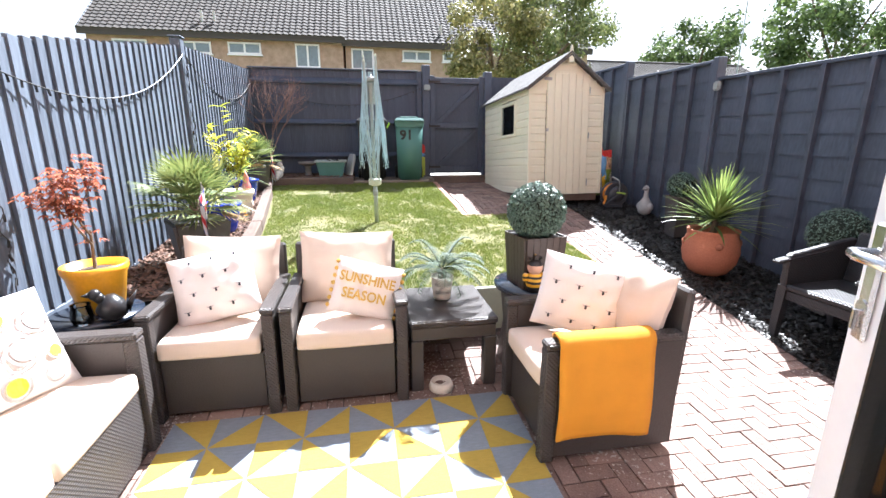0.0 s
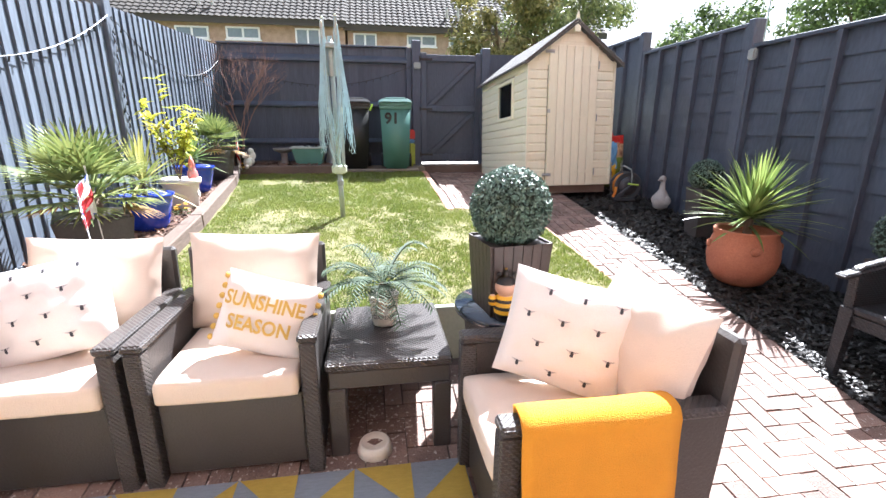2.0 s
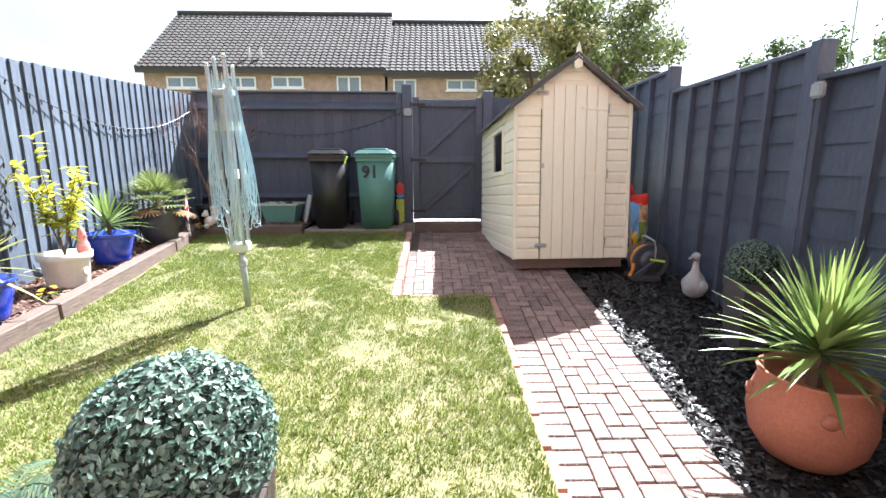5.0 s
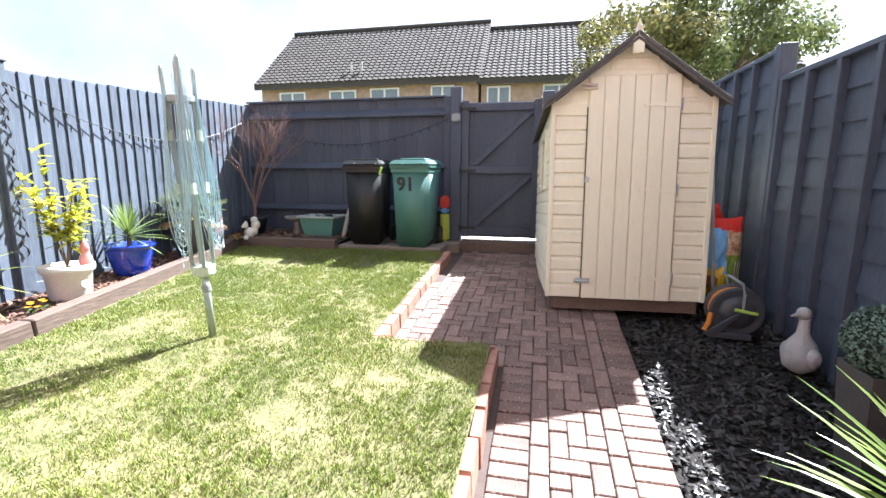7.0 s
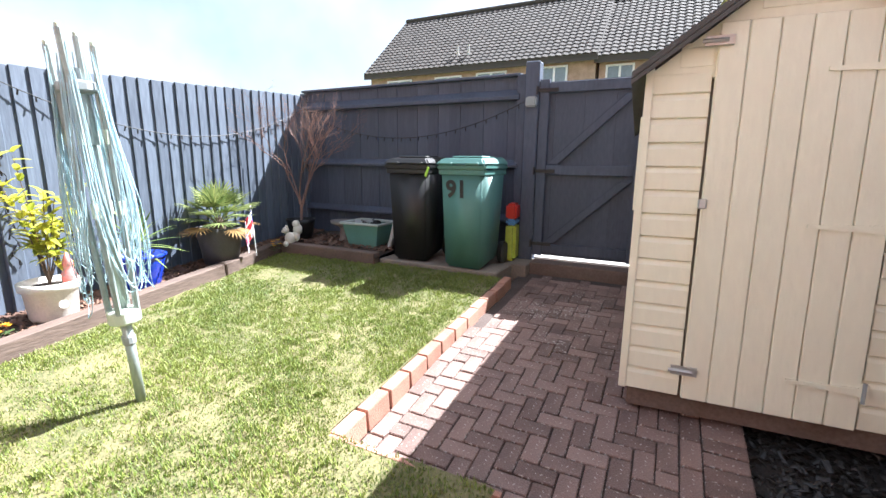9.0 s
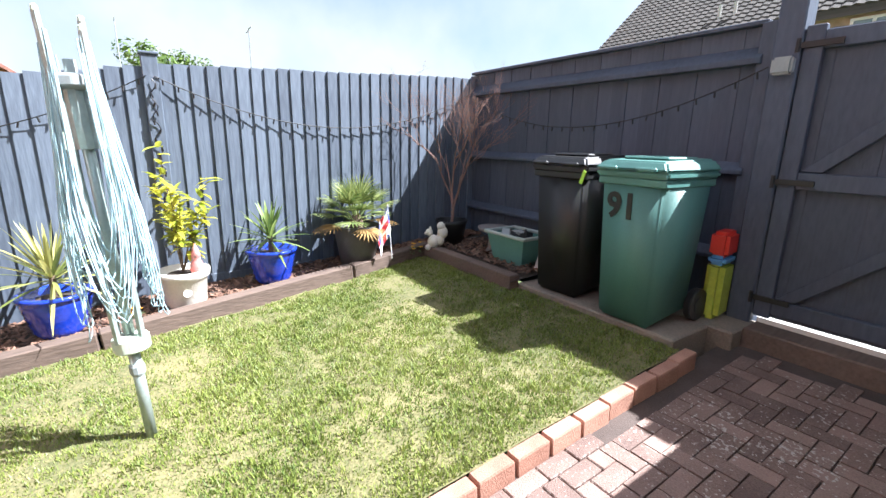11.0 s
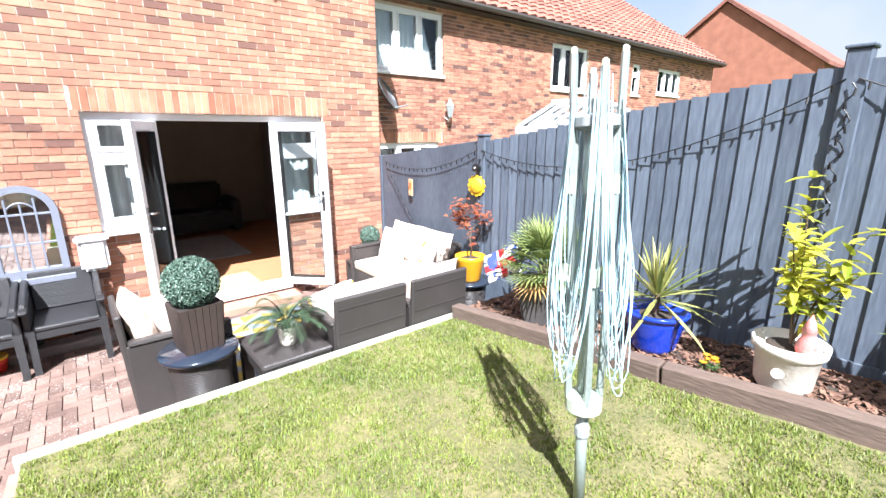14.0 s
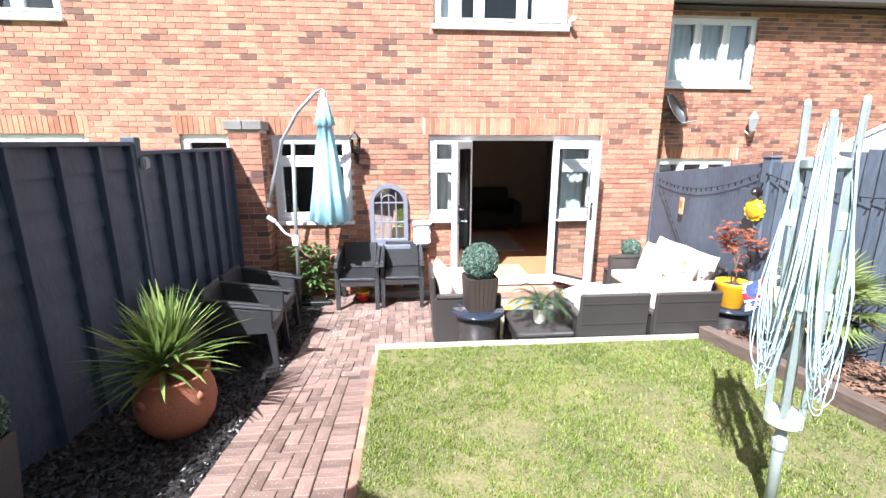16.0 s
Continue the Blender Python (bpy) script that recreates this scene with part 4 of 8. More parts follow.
# ---- shed ----
shed = thing("garden_shed", pose(2.92, 5.83, 0.70, -4.0, 0, 3.2), "cream-painted wooden apex garden shed with a closed door", "shed")
SW, SD, EH, RH = 1.055, 1.75, 1.40, 1.80
part("floor_bearer", Geo().box(0.02, 0.02, -0.09, SW - 0.02, SD - 0.02, 0.0), M_SLEEPER, shed)
part("wall_lining", Geo().prism([(0.02, 0), (SW - 0.02, 0), (SW - 0.02, EH), (SW / 2, RH - 0.03), (0.02, EH)], 0.02, SD - 0.02, "y"), mat("shed_lining", (0.30, 0.27, 0.2), 0.8, 0.1), shed)
BH = 0.1


def lap(x0, x1, z, side):
    """A shiplap board: flat with a scooped top edge."""
    poly = [(0, 0), (-0.014, 0.004), (-0.014, 0.075), (-0.004, 0.092), (-0.004, BH), (0, BH)]
    return Geo().prism([(p[0], p[1] + z) for p in poly], x0, x1, "x")


part("gable_board", Geo().prism([(0.0, EH - 0.04), (SW, EH - 0.04), (SW, EH - 0.01), (SW / 2, RH - 0.006), (0.0, EH - 0.01)], -0.0105, 0.019, "y"), M_SHED, shed)
DX0, DX1, DZ1 = 0.235, 0.835, 1.565
z = 0.0
while z < 1.75:
    half = SW / 2 * min(1.0, max(0.05, (RH - z - BH * 0.8) / (RH - EH)))
    a, b = SW / 2 - half, SW / 2 + half
    spans = [(a, DX0 - 0.01), (DX1 + 0.01, b)] if z < DZ1 - 0.05 else [(a, b)]
    for p, q in spans:
        if q - p > 0.03:
            part("shiplap_board", lap(p, q, z, 0), M_SHED, shed, bevel=0.002)
    z += BH
z = 0.0
while z < EH - 0.02:
    spans = [(0, SD)] if not 0.78 < z < 1.28 else [(0, 0.42), (1.0, SD)]
    for p, q in spans:
        m = Matrix(((0, 1, 0, 0), (1, 0, 0, 0), (0, 0, 1, 0), (0, 0, 0, 1)))
        gg = Geo()
        src = lap(p, q, z, 0)
        gg.add(src.v, [f[::-1] for f in src.f], m)
        part("shiplap_board", gg, M_SHED, shed, bevel=0.002)
        g2 = Geo().add([(SW - v[1], v[0], v[2]) for v in src.v], src.f)
        part("shiplap_board", g2, M_SHED, shed)
    z += BH
part("corner_trim", Geo().box(-0.02, -0.022, 0, 0.012, 0.012, EH + 0.02), M_SHED, shed, bevel=0.003)
part("corner_trim", Geo().box(SW - 0.012, -0.022, 0, SW + 0.02, 0.012, EH + 0.02), M_SHED, shed, bevel=0.003)
sw2 = part("shed_window", Geo().box(-0.03, 0.42, 0.8, 0.0, 0.46, 1.28).box(-0.03, 0.96, 0.8, 0.0, 1.0, 1.28).box(-0.03, 0.46, 0.8, 0, 0.96, 0.84).box(-0.03, 0.46, 1.24, 0, 0.96, 1.28), M_SHED, shed, bevel=0.003)
pn = part("pane", Geo().box(-0.012, 0.46, 0.84, -0.006, 0.96, 1.24), glass(), sw2)
# black sheet added behind the pane for the dark inside of the shed
part("window_dark", Geo().box(0.005, 0.46, 0.84, 0.019, 0.96, 1.24), M_BLACK, shed)
sd = part("shed_door", Geo().box(DX0, -0.02, 0.0, DX1, -0.004, DZ1), M_SHED, shed, bevel=0.003)
nb = 6
bwid = (DX1 - DX0) / nb
for i in range(nb):
    part("door_board", Geo().box(DX0 + i * bwid + 0.002, -0.034, 0.003, DX0 + (i + 1) * bwid - 0.002, -0.0205, DZ1 - 0.003), M_SHED, sd, bevel=0.003)
for z in (0.16, 0.78, 1.36):
    hg = part("hinge", Geo().prism([(DX1 + 0.02, z - 0.035), (DX1 + 0.02, z + 0.035), (DX1 - 0.005, z + 0.035), (DX1 - 0.01, z + 0.016), (DX1 - 0.24, z + 0.007), (DX1 - 0.24, z - 0.007), (DX1 - 0.01, z - 0.016), (DX1 - 0.005, z - 0.035)], -0.041, -0.035, "y"), M_SHED, sd, "painted T hinge")
    part("hinge_pin", Geo().tube([(DX1 + 0.004, -0.044, z - 0.04), (DX1 + 0.004, -0.044, z + 0.04)], 0.007, 6), M_GREYPAINT, hg)
for z in (0.13, 1.49):
    part("bolt", Geo().box(DX0 - 0.05, -0.05, z - 0.018, DX0 + 0.05, -0.035, z + 0.018).tube([(DX0 - 0.06, -0.053, z), (DX0 + 0.03, -0.053, z)], 0.008, 6), M_METAL, sd, "small metal bolt")
part("padlock", Geo().box(DX0 - 0.015, -0.06, 0.83, DX0 + 0.015, -0.036, 0.87), M_METAL, sd, "small metal hasp", bevel=0.004)
for s in (-1, 1):
    e = (SW / 2 + s * (SW / 2 + 0.075), EH - 0.05)
    r = (SW / 2, RH + 0.0)
    poly = [r, e, (e[0], e[1] + 0.03), (r[0], r[1] + 0.035)]
    if s < 0:
        poly = poly[::-1]
    part("roof_felt", Geo().prism(poly[::-1], -0.1, SD + 0.08, "y"), M_FELT, shed, bevel=0.003)
    poly2 = [(r[0], r[1] - 0.002), (e[0], e[1] - 0.002), (e[0], e[1] - 0.022), (r[0], r[1] - 0.026)]
    part("felt_edge", Geo().prism(poly2 if s > 0 else poly2[::-1], -0.1, -0.085, "y"), M_FELT, shed, bevel=0.002)
part("finial", Geo().prism([(SW / 2 - 0.035, RH - 0.11), (SW / 2 + 0.035, RH - 0.11), (SW / 2 + 0.04, RH - 0.02), (SW / 2 + 0.022, RH + 0.03), (SW / 2 + 0.018, RH + 0.06), (SW / 2, RH + 0.11), (SW / 2 - 0.018, RH + 0.06), (SW / 2 - 0.022, RH + 0.03), (SW / 2 - 0.04, RH - 0.02)], -0.098, -0.078, "y"), M_SHED, shed, bevel=0.003)

# ---- wheelie bins ----
def wheelie_bin(x, y, z, m_body, label, rz=0):
    b = thing("wheelie_bin", pose(x, y, z, 0, 0, rz), label, "wheelie bin", "wheelie bins by the fence")
    w0, w1, d0, d1, h = 0.178, 0.208, 0.19, 0.225, 0.86
    v = [(-w0, -d0, 0), (w0, -d0, 0), (w0, d0, 0.06), (-w0, d0, 0.06), (-w1, -d1, h), (w1, -d1, h), (w1, d1, h), (-w1, d1, h)]
    part("body", Geo().add(v, [(0, 3, 2, 1), (4, 5, 6, 7), (0, 1, 5, 4), (1, 2, 6, 5), (2, 3, 7, 6), (3, 0, 4, 7)]), m_body, b, bevel=0.03, segs=3, smooth=True)
    part("rim", Geo().box(-w1 - 0.02, -d1 - 0.025, h - 0.005, w1 + 0.02, d1 + 0.02, h + 0.035), m_body, b, bevel=0.012, segs=2)
    lid = part("lid", Geo().add([(-w1 - 0.026, -d1 - 0.045, h + 0.036), (w1 + 0.026, -d1 - 0.045, h + 0.036), (w1 + 0.026, d1 + 0.03, h + 0.036), (-w1 - 0.026, d1 + 0.03, h + 0.036), (-w1 + 0.02, -d1 - 0.0, h + 0.085), (w1 - 0.02, -d1 - 0.0, h + 0.085), (w1 - 0.02, d1, h + 0.10), (-w1 + 0.02, d1, h + 0.10)],
                           [(0, 3, 2, 1), (4, 5, 6, 7), (0, 1, 5, 4), (1, 2, 6, 5), (2, 3, 7, 6), (3, 0, 4, 7)]), m_body, b, bevel=0.012, segs=2)
    part("lid_panel", Geo().box(-0.14, -0.13, h + 0.09, 0.14, 0.15, h + 0.107), m_body, lid, bevel=0.008)
    for s in (-1, 1):
        part("lid_grip", Geo().box(s * 0.12 - 0.06, -d1 - 0.07, h + 0.03, s * 0.12 + 0.06, -d1 - 0.045, h + 0.055), m_body, lid, bevel=0.008)
    part("collar", Geo().box(-w1 - 0.006, -d1 - 0.012, h - 0.05, w1 + 0.006, d1 + 0.008, h - 0.006), m_body, b, bevel=0.006)
    part("handle_bar", Geo().tube([(-0.18, d1 + 0.07, h + 0.05), (0.18, d1 + 0.07, h + 0.05)], 0.016, 8), m_body, b)
    for s in (-1, 1):
        part("handle_arm", Geo().box(s * 0.165 - 0.015, d1, h, s * 0.165 + 0.015, d1 + 0.08, h + 0.065), m_body, b)
        wh = part("wheel", Geo().lathe([(0.1, -0.022), (0.1, 0.022)], 20, pose(s * 0.2, d0 + 0.05, 0.1, 0, 90)), M_BLACK, b, bevel=0.006)
        part("hub", Geo().lathe([(0.05, -0.026), (0.05, 0.026)], 14, pose(s * 0.2, d0 + 0.05, 0.1, 0, 90)), M_BLACK, wh)
    part("axle", Geo().tube([(-0.18, d0 + 0.05, 0.1), (0.18, d0 + 0.05, 0.1)], 0.012, 6), M_METAL, b)
    return b


PAD = lawn_z(7.2) + 0.03
wheelie_bin(0.91, 7.44, PAD, M_BLACKBIN, "black plastic wheelie bin on a concrete pad", 2)
gbin = wheelie_bin(1.49, 7.38, PAD, M_GREENBIN, "green plastic wheelie bin with house number 91", -3)


def text(name, body, size, m, material, parent=None, extrude=0.002, bold=0.0, align="CENTER"):
    """Lettering as a mesh, in Blender's own font."""
    c = bpy.data.curves.new(name, "FONT")
    c.body, c.size, c.extrude, c.align_x, c.align_y, c.offset = body, size, extrude, align, "CENTER", bold
    c.resolution_u = 3
    o = new(name, c)
    me = bpy.data.meshes.new_from_object(o.evaluated_get(bpy.context.evaluated_depsgraph_get()))
    bpy.data.objects.remove(o)
    bpy.data.curves.remove(c)
    me.materials.append(material)
    ob = new(name, me)
    ob.matrix_basis = m
    if parent is not None:
        ob.parent = parent
    return ob


text("number", "91", 0.2, pose(-0.05, -0.221, 0.685, 92.4), M_BLACK, gbin, bold=0.006)
tagged(part("bin_tag", Geo().box(-0.012, -0.004, 0, 0.012, 0.004, 0.09, pose(1.135, 7.155, PAD + 0.79, 8, 25, 0)), mat("lime_tag", (0.45, 0.75, 0.08), 0.5, 0.1), bevel=0.003), "lime green tag hanging from the bin lid", "tag")

# ---- rotary washing line ----
dr = thing("rotary_washing_line", pose(0.868, 4.838, lawn_z(4.838) - 0.02, 2.8, -0.8), "folded rotary washing line with pale blue cords", "washing line")
M_DRY = mat("grey_green_metal", (0.36, 0.42, 0.40), 0.4, 0.15, 8, 60, 0.1, metal=0.4)
M_CORD = mat("pale_blue_cord", (0.42, 0.58, 0.63), 0.6, 0.12, 20, 100, 0.1)
part("ground_tube", Geo().tube([(0, 0, 0), (0, 0, 0.46)], 0.021, 12), M_DRY, dr, smooth=True)
part("collar", Geo().lathe([(0.024, 0.3), (0.028, 0.31), (0.028, 0.34), (0.024, 0.35)], 12), M_GREYPAINT, dr)
part("pole", Geo().tube([(0, 0, 0.4), (0, 0, 1.5)], 0.019, 12), M_DRY, dr, smooth=True)
part("lower_hub", Geo().lathe([(0.03, 0.40), (0.066, 0.415), (0.066, 0.47), (0.03, 0.48)], 12), mat("pale_green_plastic", (0.55, 0.62, 0.5), 0.5, 0.1), dr, bevel=0.004)
part("upper_hub", Geo().lathe([(0.04, 1.4), (0.074, 1.41), (0.074, 1.445), (0.04, 1.455)], 12), M_GREYPAINT, dr, bevel=0.004)
part("spreader_sleeve", Geo().lathe([(0.036, 1.2), (0.036, 1.41)], 10), M_DRY, dr)
arms = []
for i in range(4):
    a = math.radians(45 + 90 * i)
    ca, sa = math.cos(a), math.sin(a)
    tip = (0.078 * ca, 0.078 * sa, 1.585 + 0.05 * (i % 2))
    arm = part("arm", Geo().tube([(0.055 * ca, 0.055 * sa, 0.46), tip], 0.013, 6), M_DRY, dr)
    part("strut", Geo().tube([(0.06 * ca, 0.06 * sa, 1.42), (0.06 * ca, 0.06 * sa, 0.95)], 0.009, 5), M_DRY, dr)
    part("arm_end", Geo().box(tip[0] - 0.01, tip[1] - 0.01, tip[2] - 0.06, tip[0] + 0.01, tip[1] + 0.01, tip[2] + 0.02), mat("pale_green_plastic", (0.55, 0.62, 0.5), 0.5, 0.1), arm, bevel=0.006)
    for zz in (1.2, 0.9):
        part("cord_clip", Geo().box(0.07 * ca - 0.012, 0.07 * sa - 0.012, zz, 0.07 * ca + 0.012, 0.07 * sa + 0.012, zz + 0.06), MATS["pale_green_plastic"], arm)
    arms.append((ca, sa))
for i in range(4):
    ca, sa = arms[i]
    cb, sb = arms[(i + 1) % 4]
    for k in range(11):
        top = 1.58 - 0.02 * k
        sag = 0.74 + 0.006 * k + rnd.uniform(-0.09, 0.05)
        bulge = 0.002 + 0.0042 * k + rnd.uniform(0, 0.012)
        pts = []
        for j in range(17):
            u = j / 16
            dz = math.sin(math.pi * u) ** 0.42
            mixx, mixy = ca + (cb - ca) * u, sa + (sb - sa) * u
            rr = 0.078 + (bulge + 0.012) * math.sin(math.pi * min(1, (sag + 0.07) * dz * 0.85)) + 0.016 * math.sin(k * 2.1 + j * 0.7) * math.sin(math.pi * u)
            nn = math.hypot(mixx, mixy)
            spread = (u - 0.5) * 0.9 + 0.12 * math.sin(k + i)
            aa = math.radians(45 + 90 * i + 45) + spread * 1.4
            pts.append((rr * math.cos(aa), rr * math.sin(aa), top - (sag + 0.07) * dz + rnd.uniform(-0.006, 0.006)))
        part("cord", Geo().tube(pts, 0.0022, 4), M_CORD, dr)

# ---- cushions and pillows ----
def puff(u, v, t):
    """Half thickness of a stuffed pillow at u, v in -1..1."""
    return t * (max(0.0, 1 - abs(u) ** 2.4) ** 0.54) * (max(0.0, 1 - abs(v) ** 2.4) ** 0.54)


def pillow_geo(w, h, t, seed=0, n=20, crease=0.012):
    """A stuffed pillow in the x-z plane, face to -y, standing on z=0."""
    g = Geo()
    for s in (-1, 1):
        v = []
        for j in range(n + 1):
            for i in range(n + 1):
                a, b = 2 * i / n - 1, 2 * j / n - 1
                pin = 1 - 0.05 * (1 - b * b) * abs(a) ** 3
                pin2 = 1 - 0.05 * (1 - a * a) * abs(b) ** 3
                d = puff(a, b, t) + crease * 0.5 * noise.noise((a * 8 + seed, b * 7, s + 4)) * (1 - max(abs(a), abs(b)) ** 6) + crease * noise.noise((a * 3 + seed, b * 3, s)) * (1 - max(abs(a), abs(b)) ** 6)
                v.append((a * w / 2 * pin, s * d, h / 2 + b * h / 2 * pin2))
        f = [(j * (n + 1) + i, j * (n + 1) + i + 1, (j + 1) * (n + 1) + i + 1, (j + 1) * (n + 1) + i) for j in range(n) for i in range(n)]
        g.add(v, f if s < 0 else [q[::-1] for q in f])
    return g


def pillow_face(w, h, t, x, z, lift=0.003):
    """The place on a pillow's front for x, z measured from its middle."""
    a, b = 2 * x / w, 2 * z / h
    return (x, -puff(a, b, t) - lift - 0.008, h / 2 + z)


def decal(polys, w, h, t, lift=0.003):
    """Flat shapes laid over a pillow's front."""
    g = Geo()
    for p in polys:
        g.add([pillow_face(w, h, t, *q, lift) for q in p], [tuple(range(len(p)))])
    return g


def disc(x, z, r, n=18, inner=0.0):
    if not inner:
        return [[(x + r * math.cos(2 * math.pi * i / n), z + r * math.sin(2 * math.pi * i / n)) for i in range(n)]]
    out = []
    for i in range(n):
        a, b = 2 * math.pi * i / n, 2 * math.pi * (i + 1) / n
        out.append([(x + inner * math.cos(a), z + inner * math.sin(a)), (x + r * math.cos(a), z + r * math.sin(a)), (x + r * math.cos(b), z + r * math.sin(b)), (x + inner * math.cos(b), z + inner * math.sin(b))])
    return out


M_BEE = mat("charcoal_print", (0.05, 0.05, 0.06), 0.9, 0.1)
M_BEEW = mat("grey_print", (0.45, 0.42, 0.42), 0.9, 0.1)
M_GOLD = mat("gold_embroidery", (0.60, 0.38, 0.08), 0.7, 0.1, 20, 200, 0.3)
M_YELLOW = mat("yellow_print", (0.75, 0.45, 0.03), 0.85, 0.1)
M_GREYP = mat("taupe_print", (0.30, 0.28, 0.26), 0.9, 0.1)


def bee_pillow(m, label):
    w, h, t = 0.43, 0.38, 0.085
    p = thing("pillow", m, label, "pillow", "bee print pillows")
    part("cover", pillow_geo(w, h, t, 4), M_PILLOW, p, smooth=True)
    for j in range(4):
        for i in range(3):
            x, z = -0.12 + 0.11 * i + (0.05 if j % 2 else 0) - 0.01, -0.12 + 0.085 * j
            b = part("bee_motif", decal(disc(x, z, 0.0065, 8) + disc(x, z - 0.008, 0.006, 8), w, h, t), M_BEE, p)
            part("wings", decal([[(x - 0.022, z + 0.008), (x - 0.004, z - 0.002), (x - 0.004, z + 0.006)], [(x + 0.022, z + 0.008), (x + 0.004, z + 0.006), (x + 0.004, z - 0.002)]], w, h, t, 0.0035), M_BEEW, b)
    return p


def seat_pad(w, d, h, y0, z0, seed, n=18):
    """A soft box cushion: rounded rim, a crowned and slightly rumpled top."""
    g = Geo()
    rings = [(0.985, 0.0), (1.0, 0.12), (1.0, 0.72), (0.985, 0.9), (0.95, 0.98)]
    edge = []
    for i in range(4 * n):
        k, u = divmod(i, n)
        p = -1 + 2 * u / n
        edge.append(((p, -1), (1, p), (-p, 1), (-1, -p))[k])
    for f, lv in rings:
        for x, y in edge:
            q = f * (1 - 0.02 * (abs(x) * abs(y)) ** 6)
            g.v.append((x * q * w / 2, y0 + d / 2 + y * q * d / 2, z0 + lv * h + 0.004 * noise.noise((x * 2 + seed, y * 2, lv))))
    m = 4 * n
    for j in range(len(rings) - 1):
        g.f += [(j * m + i, j * m + (i + 1) % m, (j + 1) * m + (i + 1) % m, (j + 1) * m + i) for i in range(m)]
    last = (len(rings) - 1) * m
    for f in (0.8, 0.55, 0.28):
        o = len(g.v)
        for x, y in edge:
            g.v.append((x * f * w / 2, y0 + d / 2 + y * f * d / 2, z0 + h * (1.0 + 0.10 * (1 - f * f)) + 0.006 * noise.noise((x * f * 4 + seed, y * f * 4, 3))))
        g.f += [(last + i, last + (i + 1) % m, o + (i + 1) % m, o + i) for i in range(m)]
        last = o
    g.f += [tuple(last + i for i in range(m)), tuple(range(m))[::-1]]
    return g


def rattan_chair(m, label, w=0.63, d=0.62, group="rattan armchairs"):
    """A resin-rattan armchair; front to -y, base at z=0."""
    c = thing("rattan_armchair", m, label, "armchair", group)
    a, hA, hB = 0.07, 0.575, 0.76
    for s in (-1, 1):
        x0, x1 = (-w / 2, -w / 2 + a) if s < 0 else (w / 2 - a, w / 2)
        part("side_panel", Geo().box(x0 + 0.012, -d / 2 + 0.01, 0.02, x1 - 0.012, d / 2 - 0.02, hA - 0.03), M_RATTAN_FLAT, c, bevel=0.006)
        part("armrest", Geo().box(x0, -d / 2, hA - 0.032, x1, d / 2 - 0.03, hA), M_RATTAN, c, bevel=0.008)
        part("front_post", Geo().box(x0 + 0.006, -d / 2 + 0.0, 0.0, x1 - 0.006, -d / 2 + 0.06, hA - 0.033), M_RATTAN, c, bevel=0.006)
    part("front_panel", Geo().box(-w / 2 + a, -d / 2 + 0.035, 0.03, w / 2 - a, -d / 2 + 0.06, 0.33), M_RATTAN_FLAT, c, bevel=0.006)
    part("front_rail", Geo().box(-w / 2 + a - 0.005, -d / 2 + 0.028, 0.325, w / 2 - a + 0.005, -d / 2 + 0.062, 0.339), M_RATTAN_FLAT, c, bevel=0.004)
    part("seat", Geo().box(-w / 2 + a, -d / 2 + 0.06, 0.28, w / 2 - a, d / 2 - 0.1, 0.325), M_RATTAN_FLAT, c)
    part("back_panel", Geo().box(-w / 2 + 0.02, -0.03, 0.03, w / 2 - 0.02, 0.01, hB, pose(0, d / 2 - 0.03, 0, -3)), M_RATTAN_FLAT, c, bevel=0.012)
    for k in (0.3, 0.5, 0.68):
        part("back_slat_line", Geo().box(-w / 2 + 0.04, 0.008, k - 0.005, w / 2 - 0.04, 0.014, k + 0.005, pose(0, d / 2 - 0.03, 0, -3)), M_RATTAN_FLAT, c)
    part("seat_cushion", seat_pad(w - 2 * a - 0.01, d - 0.12, 0.092, -d / 2 + 0.0, 0.34, w * 10), M_CUSHION, c, smooth=True)
    bc = pillow_geo(w - 2 * a + 0.05, 0.42, 0.088, w * 7)
    g = Geo().add(bc.v, bc.f, pose(0, d / 2 - 0.168, 0.42, -14, 2))
    part("back_cushion", g, M_CUSHION, c, smooth=True)
    return c


GP = 0.085
rattan_chair(pose(-0.03, 2.575, GP), "dark brown rattan armchair with cream cushions", 0.62)
rattan_chair(pose(0.615, 2.575, GP), "dark brown rattan armchair with cream cushions", 0.64)
rattan_chair(pose(1.775, 1.985, 0.07, 0, 0, -90), "dark brown rattan armchair with a mustard throw", 0.58, 0.66)
bee_pillow(pose(-0.02, 2.48, GP + 0.445, -26, -12, 4), "white scatter pillow printed with small bees")
bee_pillow(pose(1.725, 2.04, 0.07 + 0.447, -15, 9, -30), "white scatter pillow printed with small bees")

sp = thing("pillow", pose(0.685, 2.41, GP + 0.442, -22, 14, -8), "white pillow lettered in gold with tassels", "pillow")
SPW, SPH, SPT = 0.36, 0.30, 0.07
part("cover", pillow_geo(SPW, SPH, SPT, 7), M_PILLOW, sp, smooth=True)
for body, z in (("SUNSHINE", 0.045), ("SEASON", -0.04)):
    tx = text("lettering", body, 0.074, Matrix(), M_GOLD, sp, 0.0, 0.0018)
    for vt in tx.data.vertices:
        vt.co = pillow_face(SPW, SPH, SPT, vt.co.x * 0.86, vt.co.y + z, 0.004)
for i in range(7):
    for s in (-1, 1):
        z = 0.03 + i * 0.04
        part("tassel", Geo().ball((s * SPW / 2, 0, z), 0.012, 8, 6), M_GOLD, sp)

